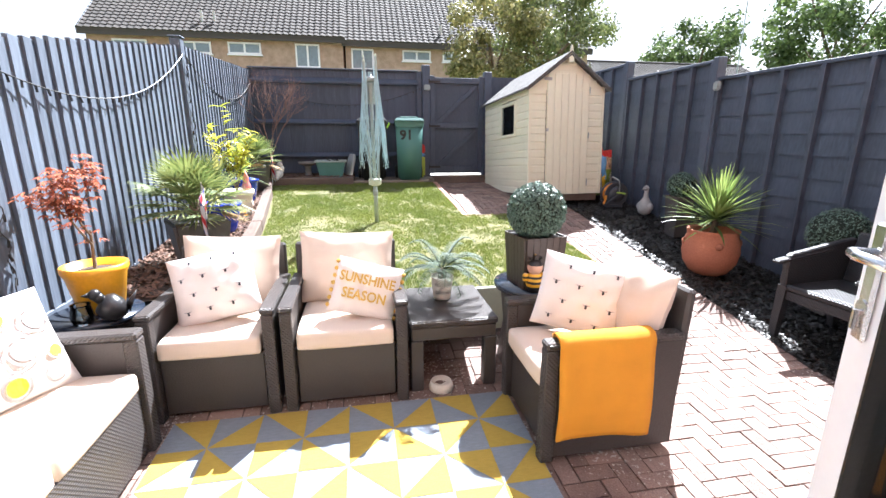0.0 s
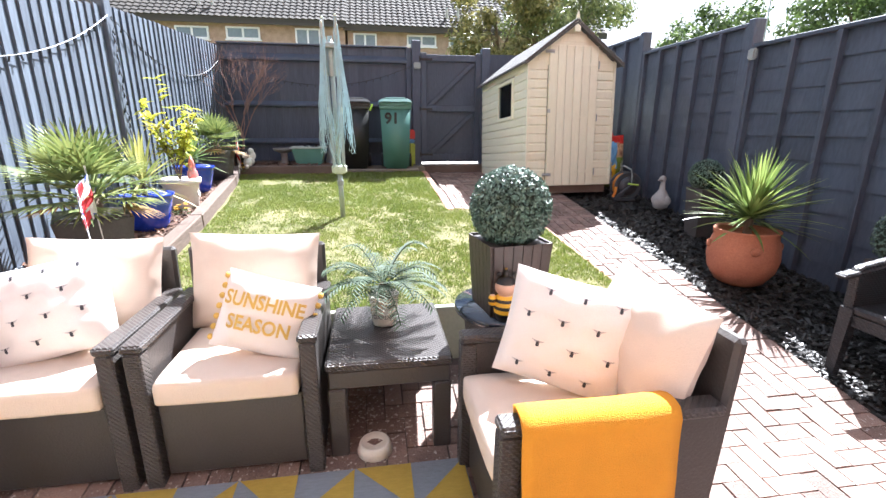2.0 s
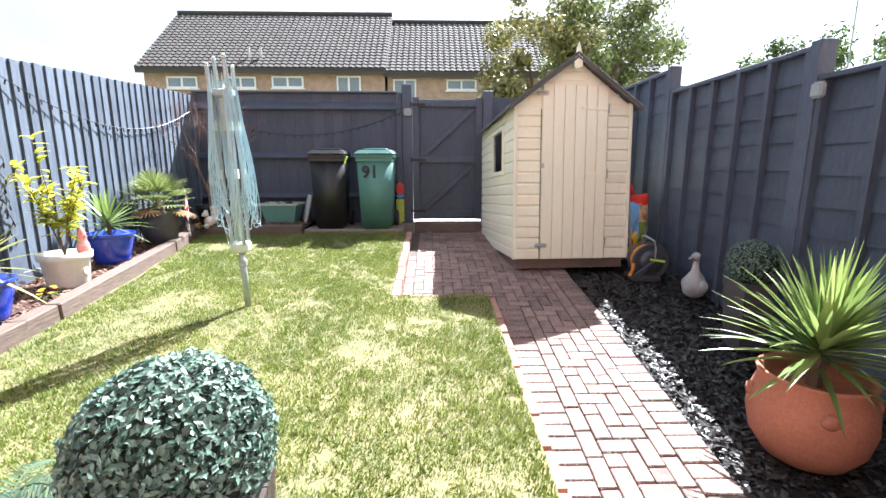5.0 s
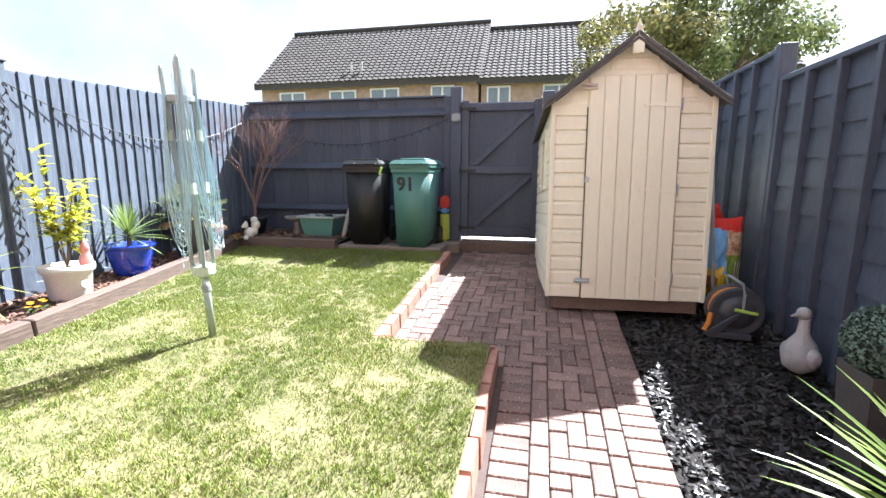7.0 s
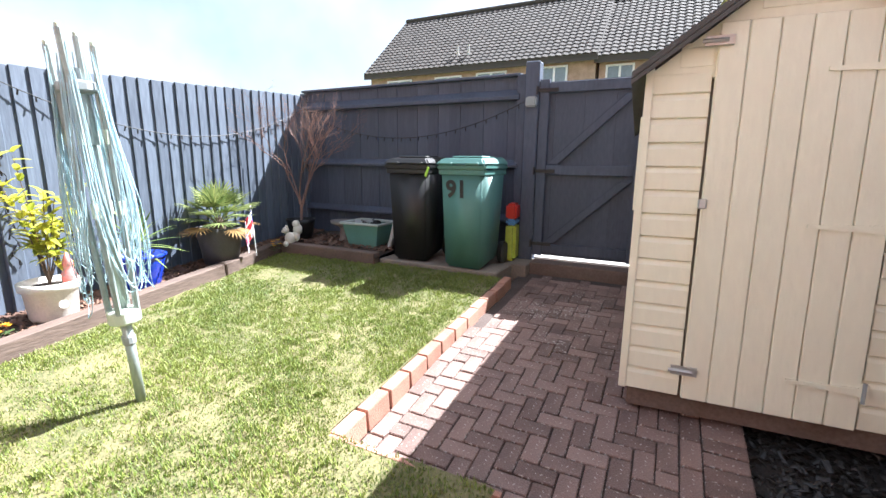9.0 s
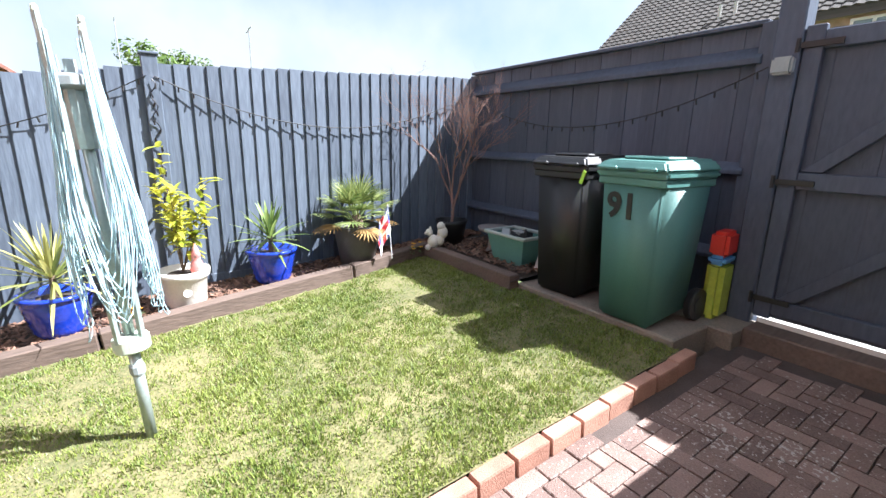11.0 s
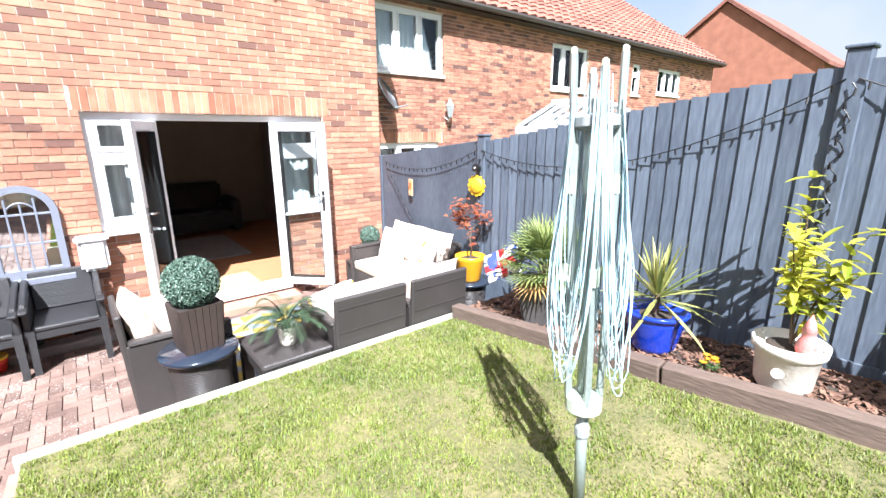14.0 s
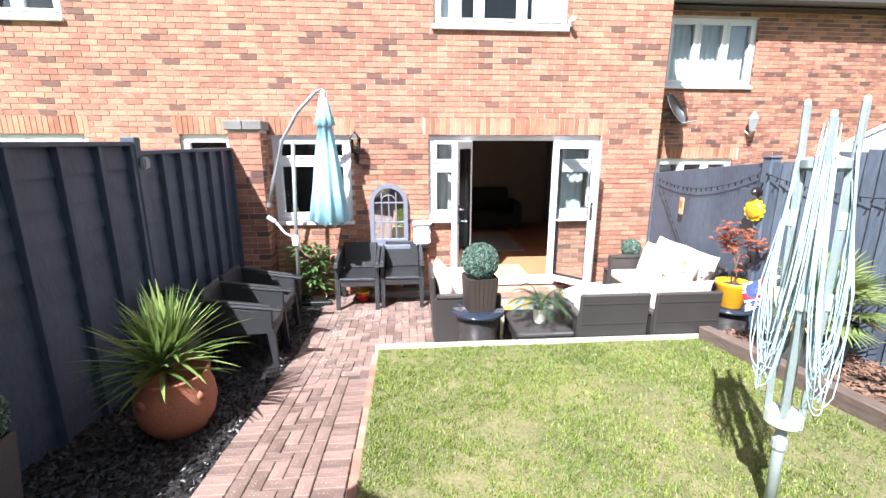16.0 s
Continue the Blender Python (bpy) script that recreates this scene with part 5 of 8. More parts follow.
# love seat along the fence
ls = thing("rattan_sofa", pose(-0.585, 1.52, 0.055, 0, 0, 90), "dark rattan two-seat sofa with white cushions", "sofa")
W2, D2 = 1.28, 0.68
for s in (-1, 1):
    x0, x1 = (-W2 / 2, -W2 / 2 + 0.08) if s < 0 else (W2 / 2 - 0.08, W2 / 2)
    part("side_panel", Geo().box(x0 + 0.012, -D2 / 2 + 0.01, 0.02, x1 - 0.012, D2 / 2 - 0.02, 0.565), M_RATTAN_FLAT, ls, bevel=0.006)
    part("armrest", Geo().box(x0, -D2 / 2, 0.566, x1, D2 / 2 - 0.03, 0.6), M_RATTAN, ls, bevel=0.008)
    part("front_post", Geo().box(x0 + 0.006, -D2 / 2, 0.0, x1 - 0.006, -D2 / 2 + 0.06, 0.565), M_RATTAN, ls, bevel=0.006)
part("front_panel", Geo().box(-W2 / 2 + 0.08, -D2 / 2 + 0.02, 0.03, W2 / 2 - 0.08, -D2 / 2 + 0.06, 0.34), M_RATTAN, ls, bevel=0.006)
part("seat", Geo().box(-W2 / 2 + 0.08, -D2 / 2 + 0.06, 0.28, W2 / 2 - 0.08, D2 / 2 - 0.1, 0.33), M_RATTAN_FLAT, ls)
part("back_panel", Geo().box(-W2 / 2 + 0.02, -0.03, 0.03, W2 / 2 - 0.02, 0.01, 0.76, pose(0, D2 / 2 - 0.03, 0, -3)), M_RATTAN, ls, bevel=0.012)
for i in (-1, 1):
    pad = seat_pad(0.55, D2 - 0.11, 0.09, -D2 / 2 + 0.01, 0.34, 3 + i)
    part("seat_cushion", Geo().add(pad.v, pad.f, pose(i * 0.28, 0, 0)), M_CUSHION, ls, smooth=True)
    bc = pillow_geo(0.56, 0.45, 0.085, 5 + i)
    part("back_cushion", Geo().add(bc.v, bc.f, pose(i * 0.28, D2 / 2 - 0.168, 0.42, -14)), M_CUSHION, ls, smooth=True)
pp = thing("pillow", pose(-0.56, 1.86, 0.055 + 0.43, -24, 0, 62), "white pillow printed with grey and yellow rings", "pillow")
part("cover", pillow_geo(0.44, 0.42, 0.08, 9), M_PILLOW, pp, smooth=True)
for x, z, r, c in ((-0.12, 0.1, 0.055, 0), (0.01, 0.12, 0.05, 1), (0.13, 0.08, 0.055, 0), (-0.1, -0.03, 0.06, 1), (0.05, -0.02, 0.06, 0), (0.15, -0.06, 0.035, 1), (-0.13, -0.14, 0.045, 0), (-0.01, -0.14, 0.05, 1), (0.12, -0.14, 0.04, 0)):
    part("ring", decal(disc(x, z, r, 20, r * 0.8), 0.44, 0.42, 0.08), M_GREYP, pp)
    part("ring_centre", decal(disc(x, z, r * 0.68, 18), 0.44, 0.42, 0.08), (M_YELLOW if c else M_BEEW), pp)
bee_pillow(pose(-0.62, 1.2, 0.055 + 0.43, -20, 0, 100), "white scatter pillow printed with small bees")

# throw over the arm
th = Geo()
for i in range(13):
    u = i / 12
    for j in range(31):
        s = j / 30
        L2 = 0.62
        if s < 0.72:
            y, z = -0.012 - 0.004 * math.sin(9 * u + 3 * s), 0.575 - (0.72 - s) * L2 * 1.02
        elif s < 0.86:
            y, z = (s - 0.72) / 0.14 * 0.085, 0.588 + 0.01 * math.sin((s - 0.72) / 0.14 * math.pi)
        else:
            y, z = 0.093 + 0.003 * math.sin(8 * u), 0.585 - (s - 0.86) * L2 * 0.9
        th.v.append((u * 0.43 + 0.006 * math.sin(s * 7), y + 0.005 * math.sin(u * 11 + s * 2) * (1 - s), z + 0.012 * math.sin(u * 5) * (s < 0.4)))
n = 31
th.f = [(i * n + j, (i + 1) * n + j, (i + 1) * n + j + 1, i * n + j + 1) for i in range(12) for j in range(30)]
tob = part("throw", th, M_MUSTARD, smooth=True)
tob.matrix_basis = pose(1.50, 1.683, 0.07 + 0.006)
so = tob.modifiers.new("thick", "SOLIDIFY")
so.thickness = 0.012
tagged(tob, "mustard yellow knitted throw over the armchair's arm", "throw")

# ---- rug ----
M_RUGG = mat("grey_rug_weave", (0.215, 0.245, 0.285), 0.95, 0.18, 30, 220, 0.4, stretch=(1, 4, 1))
M_RUGY = mat("yellow_rug_weave", (0.42, 0.29, 0.05), 0.95, 0.15, 30, 220, 0.4, stretch=(1, 4, 1))
rug = thing("outdoor_rug", pose(0.62, 1.5, 0.0), "grey and yellow outdoor rug with a triangle pattern", "rug")
RW, CELL, RY0, RY1 = 1.7, 1.7 / 8, -0.75, 0.755


def rug_z(y):
    return 0.0375 * (1.5 + y) + 0.008


part("weave", Geo().add([(x, y, rug_z(y) + dz) for dz in (0, -0.005) for x, y in ((-RW / 2, RY0), (RW / 2, RY0), (RW / 2, RY1), (-RW / 2, RY1))], [(0, 1, 2, 3), (4, 7, 6, 5), (0, 4, 5, 1), (1, 5, 6, 2), (2, 6, 7, 3), (3, 7, 4, 0)]), M_RUGG, rug)
QUAD = ((1, 0), (0, 1), (-1, 0), (0, -1))
for i in range(4):
    for j in range(4):
        cx, cy = -RW / 2 + (2 * i + 1) * CELL, RY1 - (2 * j + 1) * CELL
        for q in range(4):
            (ax, ay), (bx, by) = QUAD[q], QUAD[(q + 1) % 4]
            tri = [(cx, cy), (cx + ax * CELL * 0.985, cy + ay * CELL * 0.985), (cx + (ax + bx) * CELL * 0.985, cy + (ay + by) * CELL * 0.985)]
            if min(p[1] for p in tri) > RY0:
                part("triangle", Geo().add([(p[0], p[1], rug_z(p[1]) + 0.0025) for p in tri], [(0, 1, 2)]), M_RUGY, rug)

# ---- tables ----
ct = thing("rattan_coffee_table", pose(1.19, 2.6, GP + 0.01), "dark rattan coffee table with a woven top", "table")
part("tabletop", Geo().box(-0.245, -0.28, 0.375, 0.245, 0.28, 0.415), M_RATTAN, ct, bevel=0.01)
part("apron", Geo().box(-0.235, -0.27, 0.3, 0.235, 0.27, 0.375), M_RATTAN_FLAT, ct, bevel=0.006)
for sx2 in (-1, 1):
    for sy in (-1, 1):
        part("leg", Geo().box(sx2 * 0.205 - 0.035, sy * 0.24 - 0.035, 0, sx2 * 0.205 + 0.035, sy * 0.24 + 0.035, 0.3), M_RATTAN_FLAT, ct, bevel=0.006)
M_GLOSSBLUE = mat("dark_blue_lacquer", (0.02, 0.028, 0.045), 0.18, 0.15, 3, 60, 0.05, coat=0.5)


def drum_table(x, y, z, h, r, label):
    t = thing("drum_table", pose(x, y, z), label, "side table", "round drum tables")
    part("body", Geo().lathe([(r * 0.92, 0), (r * 0.88, 0.04), (r * 0.76, h * 0.5), (r * 0.86, h - 0.05), (r * 0.9, h - 0.03)], 36), M_RATTAN, t, smooth=True)
    part("tabletop", Geo().lathe([(r * 0.9, h - 0.03), (r * 1.03, h - 0.028), (r * 1.05, h - 0.012), (r * 1.03, h), (0.001, h + 0.001)], 36), M_GLOSSBLUE, t, smooth=True)
    return t


drum_table(1.72, 2.56, 0.12, 0.5, 0.225, "dark blue-black round drum table with woven sides")
drum_table(-0.645, 2.57, 0.1, 0.485, 0.2, "dark round drum table beside the fence")

# planter and box ball
def leaf_ball(c, r, n, material, name, parent, seed=1, core=True, size=0.014, rough=0.10):
    """A clipped ball of small leaves; its dark core paints the shade between."""
    rr = random.Random(seed)
    g = Geo()
    for i in range(n):
        z = 1 - 2 * (i + 0.5) / n
        a = i * 2.39996 + rr.uniform(-0.3, 0.3)
        q = math.sqrt(max(0, 1 - z * z))
        d = Vector((q * math.cos(a), q * math.sin(a), z))
        p = Vector(c) + d * r * (1 - rough * rr.random() + 0.05 * noise.noise(d * 4))
        s = size * rr.uniform(0.7, 1.25)
        nrm = (d + Vector((rr.uniform(-0.9, 0.9), rr.uniform(-0.9, 0.9), rr.uniform(-0.5, 0.9)))).normalized()
        t1 = nrm.orthogonal().normalized()
        t1.rotate(Matrix.Rotation(rr.uniform(0, 6.28), 3, nrm))
        t2 = nrm.cross(t1)
        g.add([p - t1 * s, p + t2 * s * 0.55 + nrm * s * 0.15, p + t1 * s, p - t2 * s * 0.55 + nrm * s * 0.15], [(0, 1, 2), (0, 2, 3)])
    if core:
        # near-black ball, coloured as the shade deep among the leaves
        part("core", Geo().ball(c, r * 0.9, 20, 14), mat("leaf_gap_shade", (0.012, 0.022, 0.014), 0.9, 0.3), parent, smooth=True)
    return part(name, g, material, parent)


M_BOX = leafmat("box_leaf", (0.015, 0.045, 0.028), (0.17, 0.26, 0.20), 0.35, 0.1)
tp = thing("box_ball_planter", pose(1.705, 2.53, 0.622, 0, 0, 8), "clipped box ball in a dark brown slatted planter", "planter")
hw = 0.125
part("planter_box", Geo().add([(-hw * 0.86, -hw * 0.86, 0), (hw * 0.86, -hw * 0.86, 0), (hw * 0.86, hw * 0.86, 0), (-hw * 0.86, hw * 0.86, 0), (-hw, -hw, 0.29), (hw, -hw, 0.29), (hw, hw, 0.29), (-hw, hw, 0.29)], [(0, 3, 2, 1), (0, 1, 5, 4), (1, 2, 6, 5), (2, 3, 7, 6), (3, 0, 4, 7), (4, 5, 6, 7)]), M_RATTAN_FLAT, tp)
for k in range(4):
    for i in range(6):
        u0, u1 = -1 + i / 3 + 0.015, -1 + (i + 1) / 3 - 0.015
        m = pose(0, 0, 0, 0, 0, 90 * k)
        b0, b1 = hw * 0.86, hw
        part("slat", Geo().add([(u0 * b0, -b0 - 0.01, 0.0), (u1 * b0, -b0 - 0.01, 0.0), (u1 * b1, -b1 - 0.01, 0.3), (u0 * b1, -b1 - 0.01, 0.3), (u0 * b0, -b0 + 0.0, 0.0), (u1 * b0, -b0, 0.0), (u1 * b1, -b1, 0.3), (u0 * b1, -b1, 0.3)], [(0, 1, 2, 3), (4, 7, 6, 5), (0, 4, 5, 1), (1, 5, 6, 2), (2, 6, 7, 3), (3, 7, 4, 0)], m), mat("planter_brown", (0.05, 0.035, 0.03), 0.5, 0.2, 5, 60, 0.2, pieces=0.4), tp)
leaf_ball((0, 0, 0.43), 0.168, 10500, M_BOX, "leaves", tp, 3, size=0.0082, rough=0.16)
bee = Geo()
bee.lathe([(0.03, 0), (0.042, 0.03), (0.046, 0.06), (0.036, 0.095), (0.02, 0.105)], 16).ball((0, 0, 0.135), 0.042, 16, 10).ball((-0.03, -0.01, 0.185), 0.009, 8, 6).ball((0.03, -0.01, 0.185), 0.009, 8, 6).ball((0.05, 0, 0.08), 0.018, 8, 6, 1.4).ball((-0.05, 0, 0.08), 0.018, 8, 6, 1.4).lathe([(0.018, 0.17), (0.004, 0.205)], 10)
M_BEEFIG = bpy.data.materials.new("bee_figurine")
M_BEEFIG.use_nodes = True
_n, _l = M_BEEFIG.node_tree.nodes, M_BEEFIG.node_tree.links.new
_tc, _sx, _wv, _rp = _n.new("ShaderNodeTexCoord"), _n.new("ShaderNodeSeparateXYZ"), _n.new("ShaderNodeMapRange"), _n.new("ShaderNodeValToRGB")
_l(_tc.outputs["Object"], _sx.inputs[0])
_wv.inputs["From Max"].default_value = 0.2
_l(_sx.outputs["Z"], _wv.inputs["Value"])
_rp.color_ramp.interpolation = "CONSTANT"
_rp.color_ramp.elements[0].color = (0.015, 0.012, 0.01, 1)
for q, c in ((0.16, (0.7, 0.38, 0.02)), (0.24, (0.015, 0.012, 0.01)), (0.31, (0.7, 0.38, 0.02)), (0.38, (0.015, 0.012, 0.01)), (0.44, (0.7, 0.38, 0.02)), (0.5, (0.6, 0.36, 0.26)), (0.74, (0.015, 0.012, 0.01))):
    e = _rp.color_ramp.elements.new(q)
    e.color = (*c, 1)
_rp.color_ramp.elements[-1].color = (0.3, 0.18, 0.02, 1)
_l(_wv.outputs[0], _rp.inputs[0])
_l(_rp.outputs[0], _n["Principled BSDF"].inputs["Base Color"])
bo = part("bee_figurine", bee, M_BEEFIG, smooth=True)
bo.matrix_basis = pose(1.655, 2.385, 0.622) @ Matrix.Scale(1.05, 4)
tagged(bo, "small yellow and black striped bee figurine", "ornament")

# ---- plants ----
def blade(g, base, d, up, length, width, droop, n=5, fold=0.25):
    """A sword-shaped leaf from base in direction d, drooping to the tip."""
    d = Vector(d).normalized()
    side = d.cross(Vector(up)).normalized() if abs(d.dot(Vector(up))) < 0.98 else Vector((1, 0, 0))
    nrm = side.cross(d)
    v, f = [], []
    p = Vector(base)
    for i in range(n + 1):
        s = i / n
        w = width * (0.55 + 1.2 * s if s < 0.35 else 0.97 * (1 - ((s - 0.35) / 0.65) ** 1.7)) + 0.0006
        v += [p - side * w + nrm * w * fold, p - nrm * 0.0, p + side * w + nrm * w * fold]
        dd = (d + Vector((0, 0, -1)) * droop * s * s).normalized()
        p = p + dd * length / n
    for i in range(n):
        a = 3 * i
        f += [(a, a + 1, a + 4, a + 3), (a + 1, a + 2, a + 5, a + 4)]
    g.add(v, f)


M_YUCCA = leafmat("yucca_leaf", (0.06, 0.115, 0.022), (0.33, 0.42, 0.13), 0.35, 0.3)
M_YUCCA2 = leafmat("striped_yucca_leaf", (0.10, 0.15, 0.03), (0.60, 0.55, 0.20), 0.35, 0.3)
M_PALM = leafmat("fan_palm_leaf", (0.065, 0.12, 0.03), (0.31, 0.35, 0.12), 0.5, 0.25)
M_DEADLEAF = leafmat("dead_leaf", (0.22, 0.12, 0.04), (0.45, 0.28, 0.10), 0.7, 0.2)


def rosette(n, length, width, seed, low=-25, high=85, stem=0.12):
    rr = random.Random(seed)
    g = Geo()
    for i in range(n):
        u = (i + 0.5) / n
        el = math.radians(low + (high - low) * u ** 0.8 + rr.uniform(-8, 8))
        az = i * 2.39996 + rr.uniform(-0.25, 0.25)
        d = (math.cos(el) * math.cos(az), math.cos(el) * math.sin(az), math.sin(el))
        blade(g, (0.012 * math.cos(az), 0.012 * math.sin(az), stem * (0.5 + 0.5 * u)), d, (0, 0, 1), length * rr.uniform(0.75, 1.08) * (1.0 - 0.2 * u), width * rr.uniform(0.85, 1.15), 0.25 + 0.35 * (1 - u) * rr.random())
    return g


def lathe_pot(name, parent, prof, material, soil_r, soil_z, wob=0.0, ribs=0):
    pot = part(name, Geo().lathe(prof, 36, None, wob), material, parent, smooth=True)
    part("compost", Geo().lathe([(soil_r, soil_z - 0.02), (soil_r * 0.6, soil_z), (0.001, soil_z + 0.008)], 20), M_SOIL, parent)
    return pot


def blue_pot_yucca(x, y, z, seed, n, length, s, material, label):
    t = thing("potted_yucca", pose(x, y, z), label, "potted plant", "yuccas in blue pots")
    prof = [(0.125 * s, 0)]
    for k in range(5):
        zz, r0 = 0.03 + 0.045 * k, 0.138 + 0.0105 * k
        prof += [(r0 * s, zz * s), ((r0 + 0.012) * s, (zz + 0.022) * s)]
    prof += [(0.185 * s, 0.255 * s), (0.205 * s, 0.262 * s), (0.207 * s, 0.285 * s), (0.185 * s, 0.29 * s), (0.17 * s, 0.25 * s)]
    lathe_pot("pot", t, prof, M_BLUEGLAZE, 0.172 * s, 0.25 * s)
    g = rosette(n, length, 0.014, seed, stem=0.14)
    part("leaves", Geo().add(g.v, g.f, pose(0, 0, 0.27 * s)), material, t)
    part("stem", Geo().tube([(0, 0, 0.22 * s), (0.005, 0, 0.27 * s + 0.12)], 0.022, 8, None, 0.016), M_BARK, t)
    return t


blue_pot_yucca(-0.55, 4.42, lawn_z(4.42) + 0.05, 11, 46, 0.42, 0.95, M_YUCCA2, "striped yucca in a cobalt blue glazed pot")
blue_pot_yucca(-0.66, 5.73, lawn_z(5.73) + 0.05, 12, 42, 0.36, 0.95, M_YUCCA, "green yucca in a cobalt blue glazed pot")

# terracotta pot
tt = thing("potted_yucca", pose(3.83, 3.58, bed_z(3.58) - 0.01, 0, 0, 20) @ Matrix.Scale(0.95, 4), "large green yucca in a round terracotta pot", "potted plant")
lathe_pot("pot", tt, [(0.12, 0), (0.17, 0.03), (0.228, 0.12), (0.248, 0.22), (0.24, 0.31), (0.215, 0.385), (0.222, 0.42), (0.227, 0.43), (0.218, 0.438), (0.195, 0.42), (0.185, 0.37)], M_TERRA, 0.185, 0.36)
for k in range(4):
    a = math.radians(45 + 90 * k)
    part("scroll_handle", Geo().lathe([(0.03, -0.012), (0.034, 0), (0.03, 0.012)], 14, Matrix.Translation((0.24 * math.cos(a), 0.24 * math.sin(a), 0.31)) @ pose(0, 0, 0, 90, 0, math.degrees(a) + 90)), M_TERRA, tt, smooth=True)
part("trunk", Geo().tube([(0, 0, 0.3), (0.01, 0.0, 0.52)], 0.035, 8, None, 0.03), M_BARK, tt)
for k, (dx, dy, dz, sd) in enumerate(((-0.02, 0, 0.42, 21), (0.04, 0.04, 0.36, 22))):
    g = rosette(78, 0.53, 0.0145, sd, -14, 86, 0.2)
    part("leaves", Geo().add(g.v, g.f, pose(dx, dy, dz, 6, 4, 40 * k)), M_YUCCA, tt)


def fan_palm(m, label, pot_kind, seed, fans, reach, dead):
    """A dwarf fan palm in a pot."""
    rr = random.Random(seed)
    t = thing("potted_fan_palm", m, label, "potted plant", "fan palms in dark pots")
    if pot_kind == "square":
        v = [(-0.14, -0.14, 0), (0.14, -0.14, 0), (0.14, 0.14, 0), (-0.14, 0.14, 0), (-0.19, -0.19, 0.33), (0.19, -0.19, 0.33), (0.19, 0.19, 0.33), (-0.19, 0.19, 0.33)]
        part("pot", Geo().add(v, [(0, 3, 2, 1), (0, 1, 5, 4), (1, 2, 6, 5), (2, 3, 7, 6), (3, 0, 4, 7), (4, 5, 6, 7)]), M_DARKPOT, t, bevel=0.02, segs=2)
        top = 0.33
    else:
        part("pot", Geo().lathe([(0.145, 0), (0.17, 0.15), (0.205, 0.34), (0.19, 0.345), (0.18, 0.3)], 32), M_DARKPOT, t, smooth=True)
        top = 0.31
    part("compost", Geo().lathe([(0.17, top - 0.01), (0.001, top + 0.012)], 18), M_SOIL, t)
    g, gd, st = Geo(), Geo(), Geo()
    for i in range(fans):
        u = (i + 0.5) / fans
        el = math.radians(-20 + 100 * u)
        az = i * 2.39996 + rr.uniform(-0.3, 0.3)
        d = Vector((math.cos(el) * math.cos(az), math.cos(el) * math.sin(az), math.sin(el)))
        ln = reach * rr.uniform(0.4, 0.6)
        base = Vector((0, 0, top + 0.04))
        end = base + d * ln + Vector((0, 0, 0.05))
        st.tube([base, (base + end) / 2 + Vector((0, 0, 0.02)), end], 0.005, 5)
        side = d.cross((0, 0, 1)).normalized() if abs(d.z) < 0.97 else Vector((1, 0, 0))
        tgt = gd if (u < dead) else g
        for k in range(15):
            a = math.radians(-78 + 156 * k / 14)
            dd = d * math.cos(a) + side * math.sin(a)
            blade(tgt, end, dd, side.cross(d), reach * 0.55 * (0.72 + 0.28 * math.cos(a)), 0.0085, 0.45, 4)
    part("fronds", g, M_PALM, t)
    if gd.v:
        part("dry_fronds", gd, M_DEADLEAF, t)
    part("stalk", st, M_PALM, t)
    part("trunk", Geo().lathe([(0.05, top - 0.02), (0.06, top + 0.05), (0.03, top + 0.12)], 12), M_BARK, t)
    return t


fan_palm(pose(-0.47, 3.62, lawn_z(3.62) + 0.05, 0, 0, 30), "bushy fan palm in a dark square tapered pot", "square", 31, 36, 0.41, 0.06)
fan_palm(pose(-0.66, 6.46, lawn_z(6.46) + 0.05), "fan palm with some dead fronds in a dark round pot", "round", 33, 26, 0.38, 0.14)

# palm in a white pot on the coffee table
cp = thing("potted_palm", pose(1.18, 2.66, GP + 0.428), "small artificial palm in a white lettered pot", "potted plant")
lathe_pot("pot", cp, [(0.05, 0), (0.055, 0.02), (0.066, 0.13), (0.07, 0.14), (0.062, 0.14), (0.058, 0.12)], M_WHITEPOT, 0.058, 0.118)
for body, z in (("FLOWER", 0.1), ("GARDEN", 0.05)):
    tx = text("lettering", body, 0.027, Matrix(), M_BLACK, cp, 0.0)
    for vt in tx.data.vertices:
        a = vt.co.x / 0.063 - math.pi / 2
        r = 0.0535 + 0.11 * 0.115 + 0.001 if z > 0.07 else 0.0625
        vt.co = (r * math.cos(a), r * math.sin(a), z + vt.co.y)
M_CYCAD = leafmat("cycad_leaf", (0.012, 0.032, 0.014), (0.05, 0.09, 0.04), 0.7, 0.1)
part("trunk", Geo().lathe([(0.022, 0.11), (0.028, 0.15), (0.018, 0.19)], 10), M_BARK, cp)
fr2 = Geo()
for i in range(24):
    az = i * 2.39996
    el = math.radians(66 - 62 * (i / 23) ** 0.6)
    d = Vector((math.cos(el) * math.cos(az), math.cos(el) * math.sin(az), math.sin(el)))
    p, ln = Vector((0, 0, 0.18)), 0.29
    sd = d.cross((0, 0, 1)).normalized()
    pts = []
    for k in range(19):
        s = k / 18
        dd = (d + Vector((0, 0, -1)) * 1.3 * s * s).normalized()
        pts.append(p.copy())
        if k > 2:
            for q in (-1, 1):
                blade(fr2, p, dd * 0.55 + sd * q * 0.85, (0, 0, 1), 0.066 * (1 - 0.6 * s) + 0.012, 0.0042, 0.3, 2)
        p = p + dd * ln / 18
    fr2.tube(pts, 0.0025, 4)
part("fronds", fr2, M_CYCAD, cp)

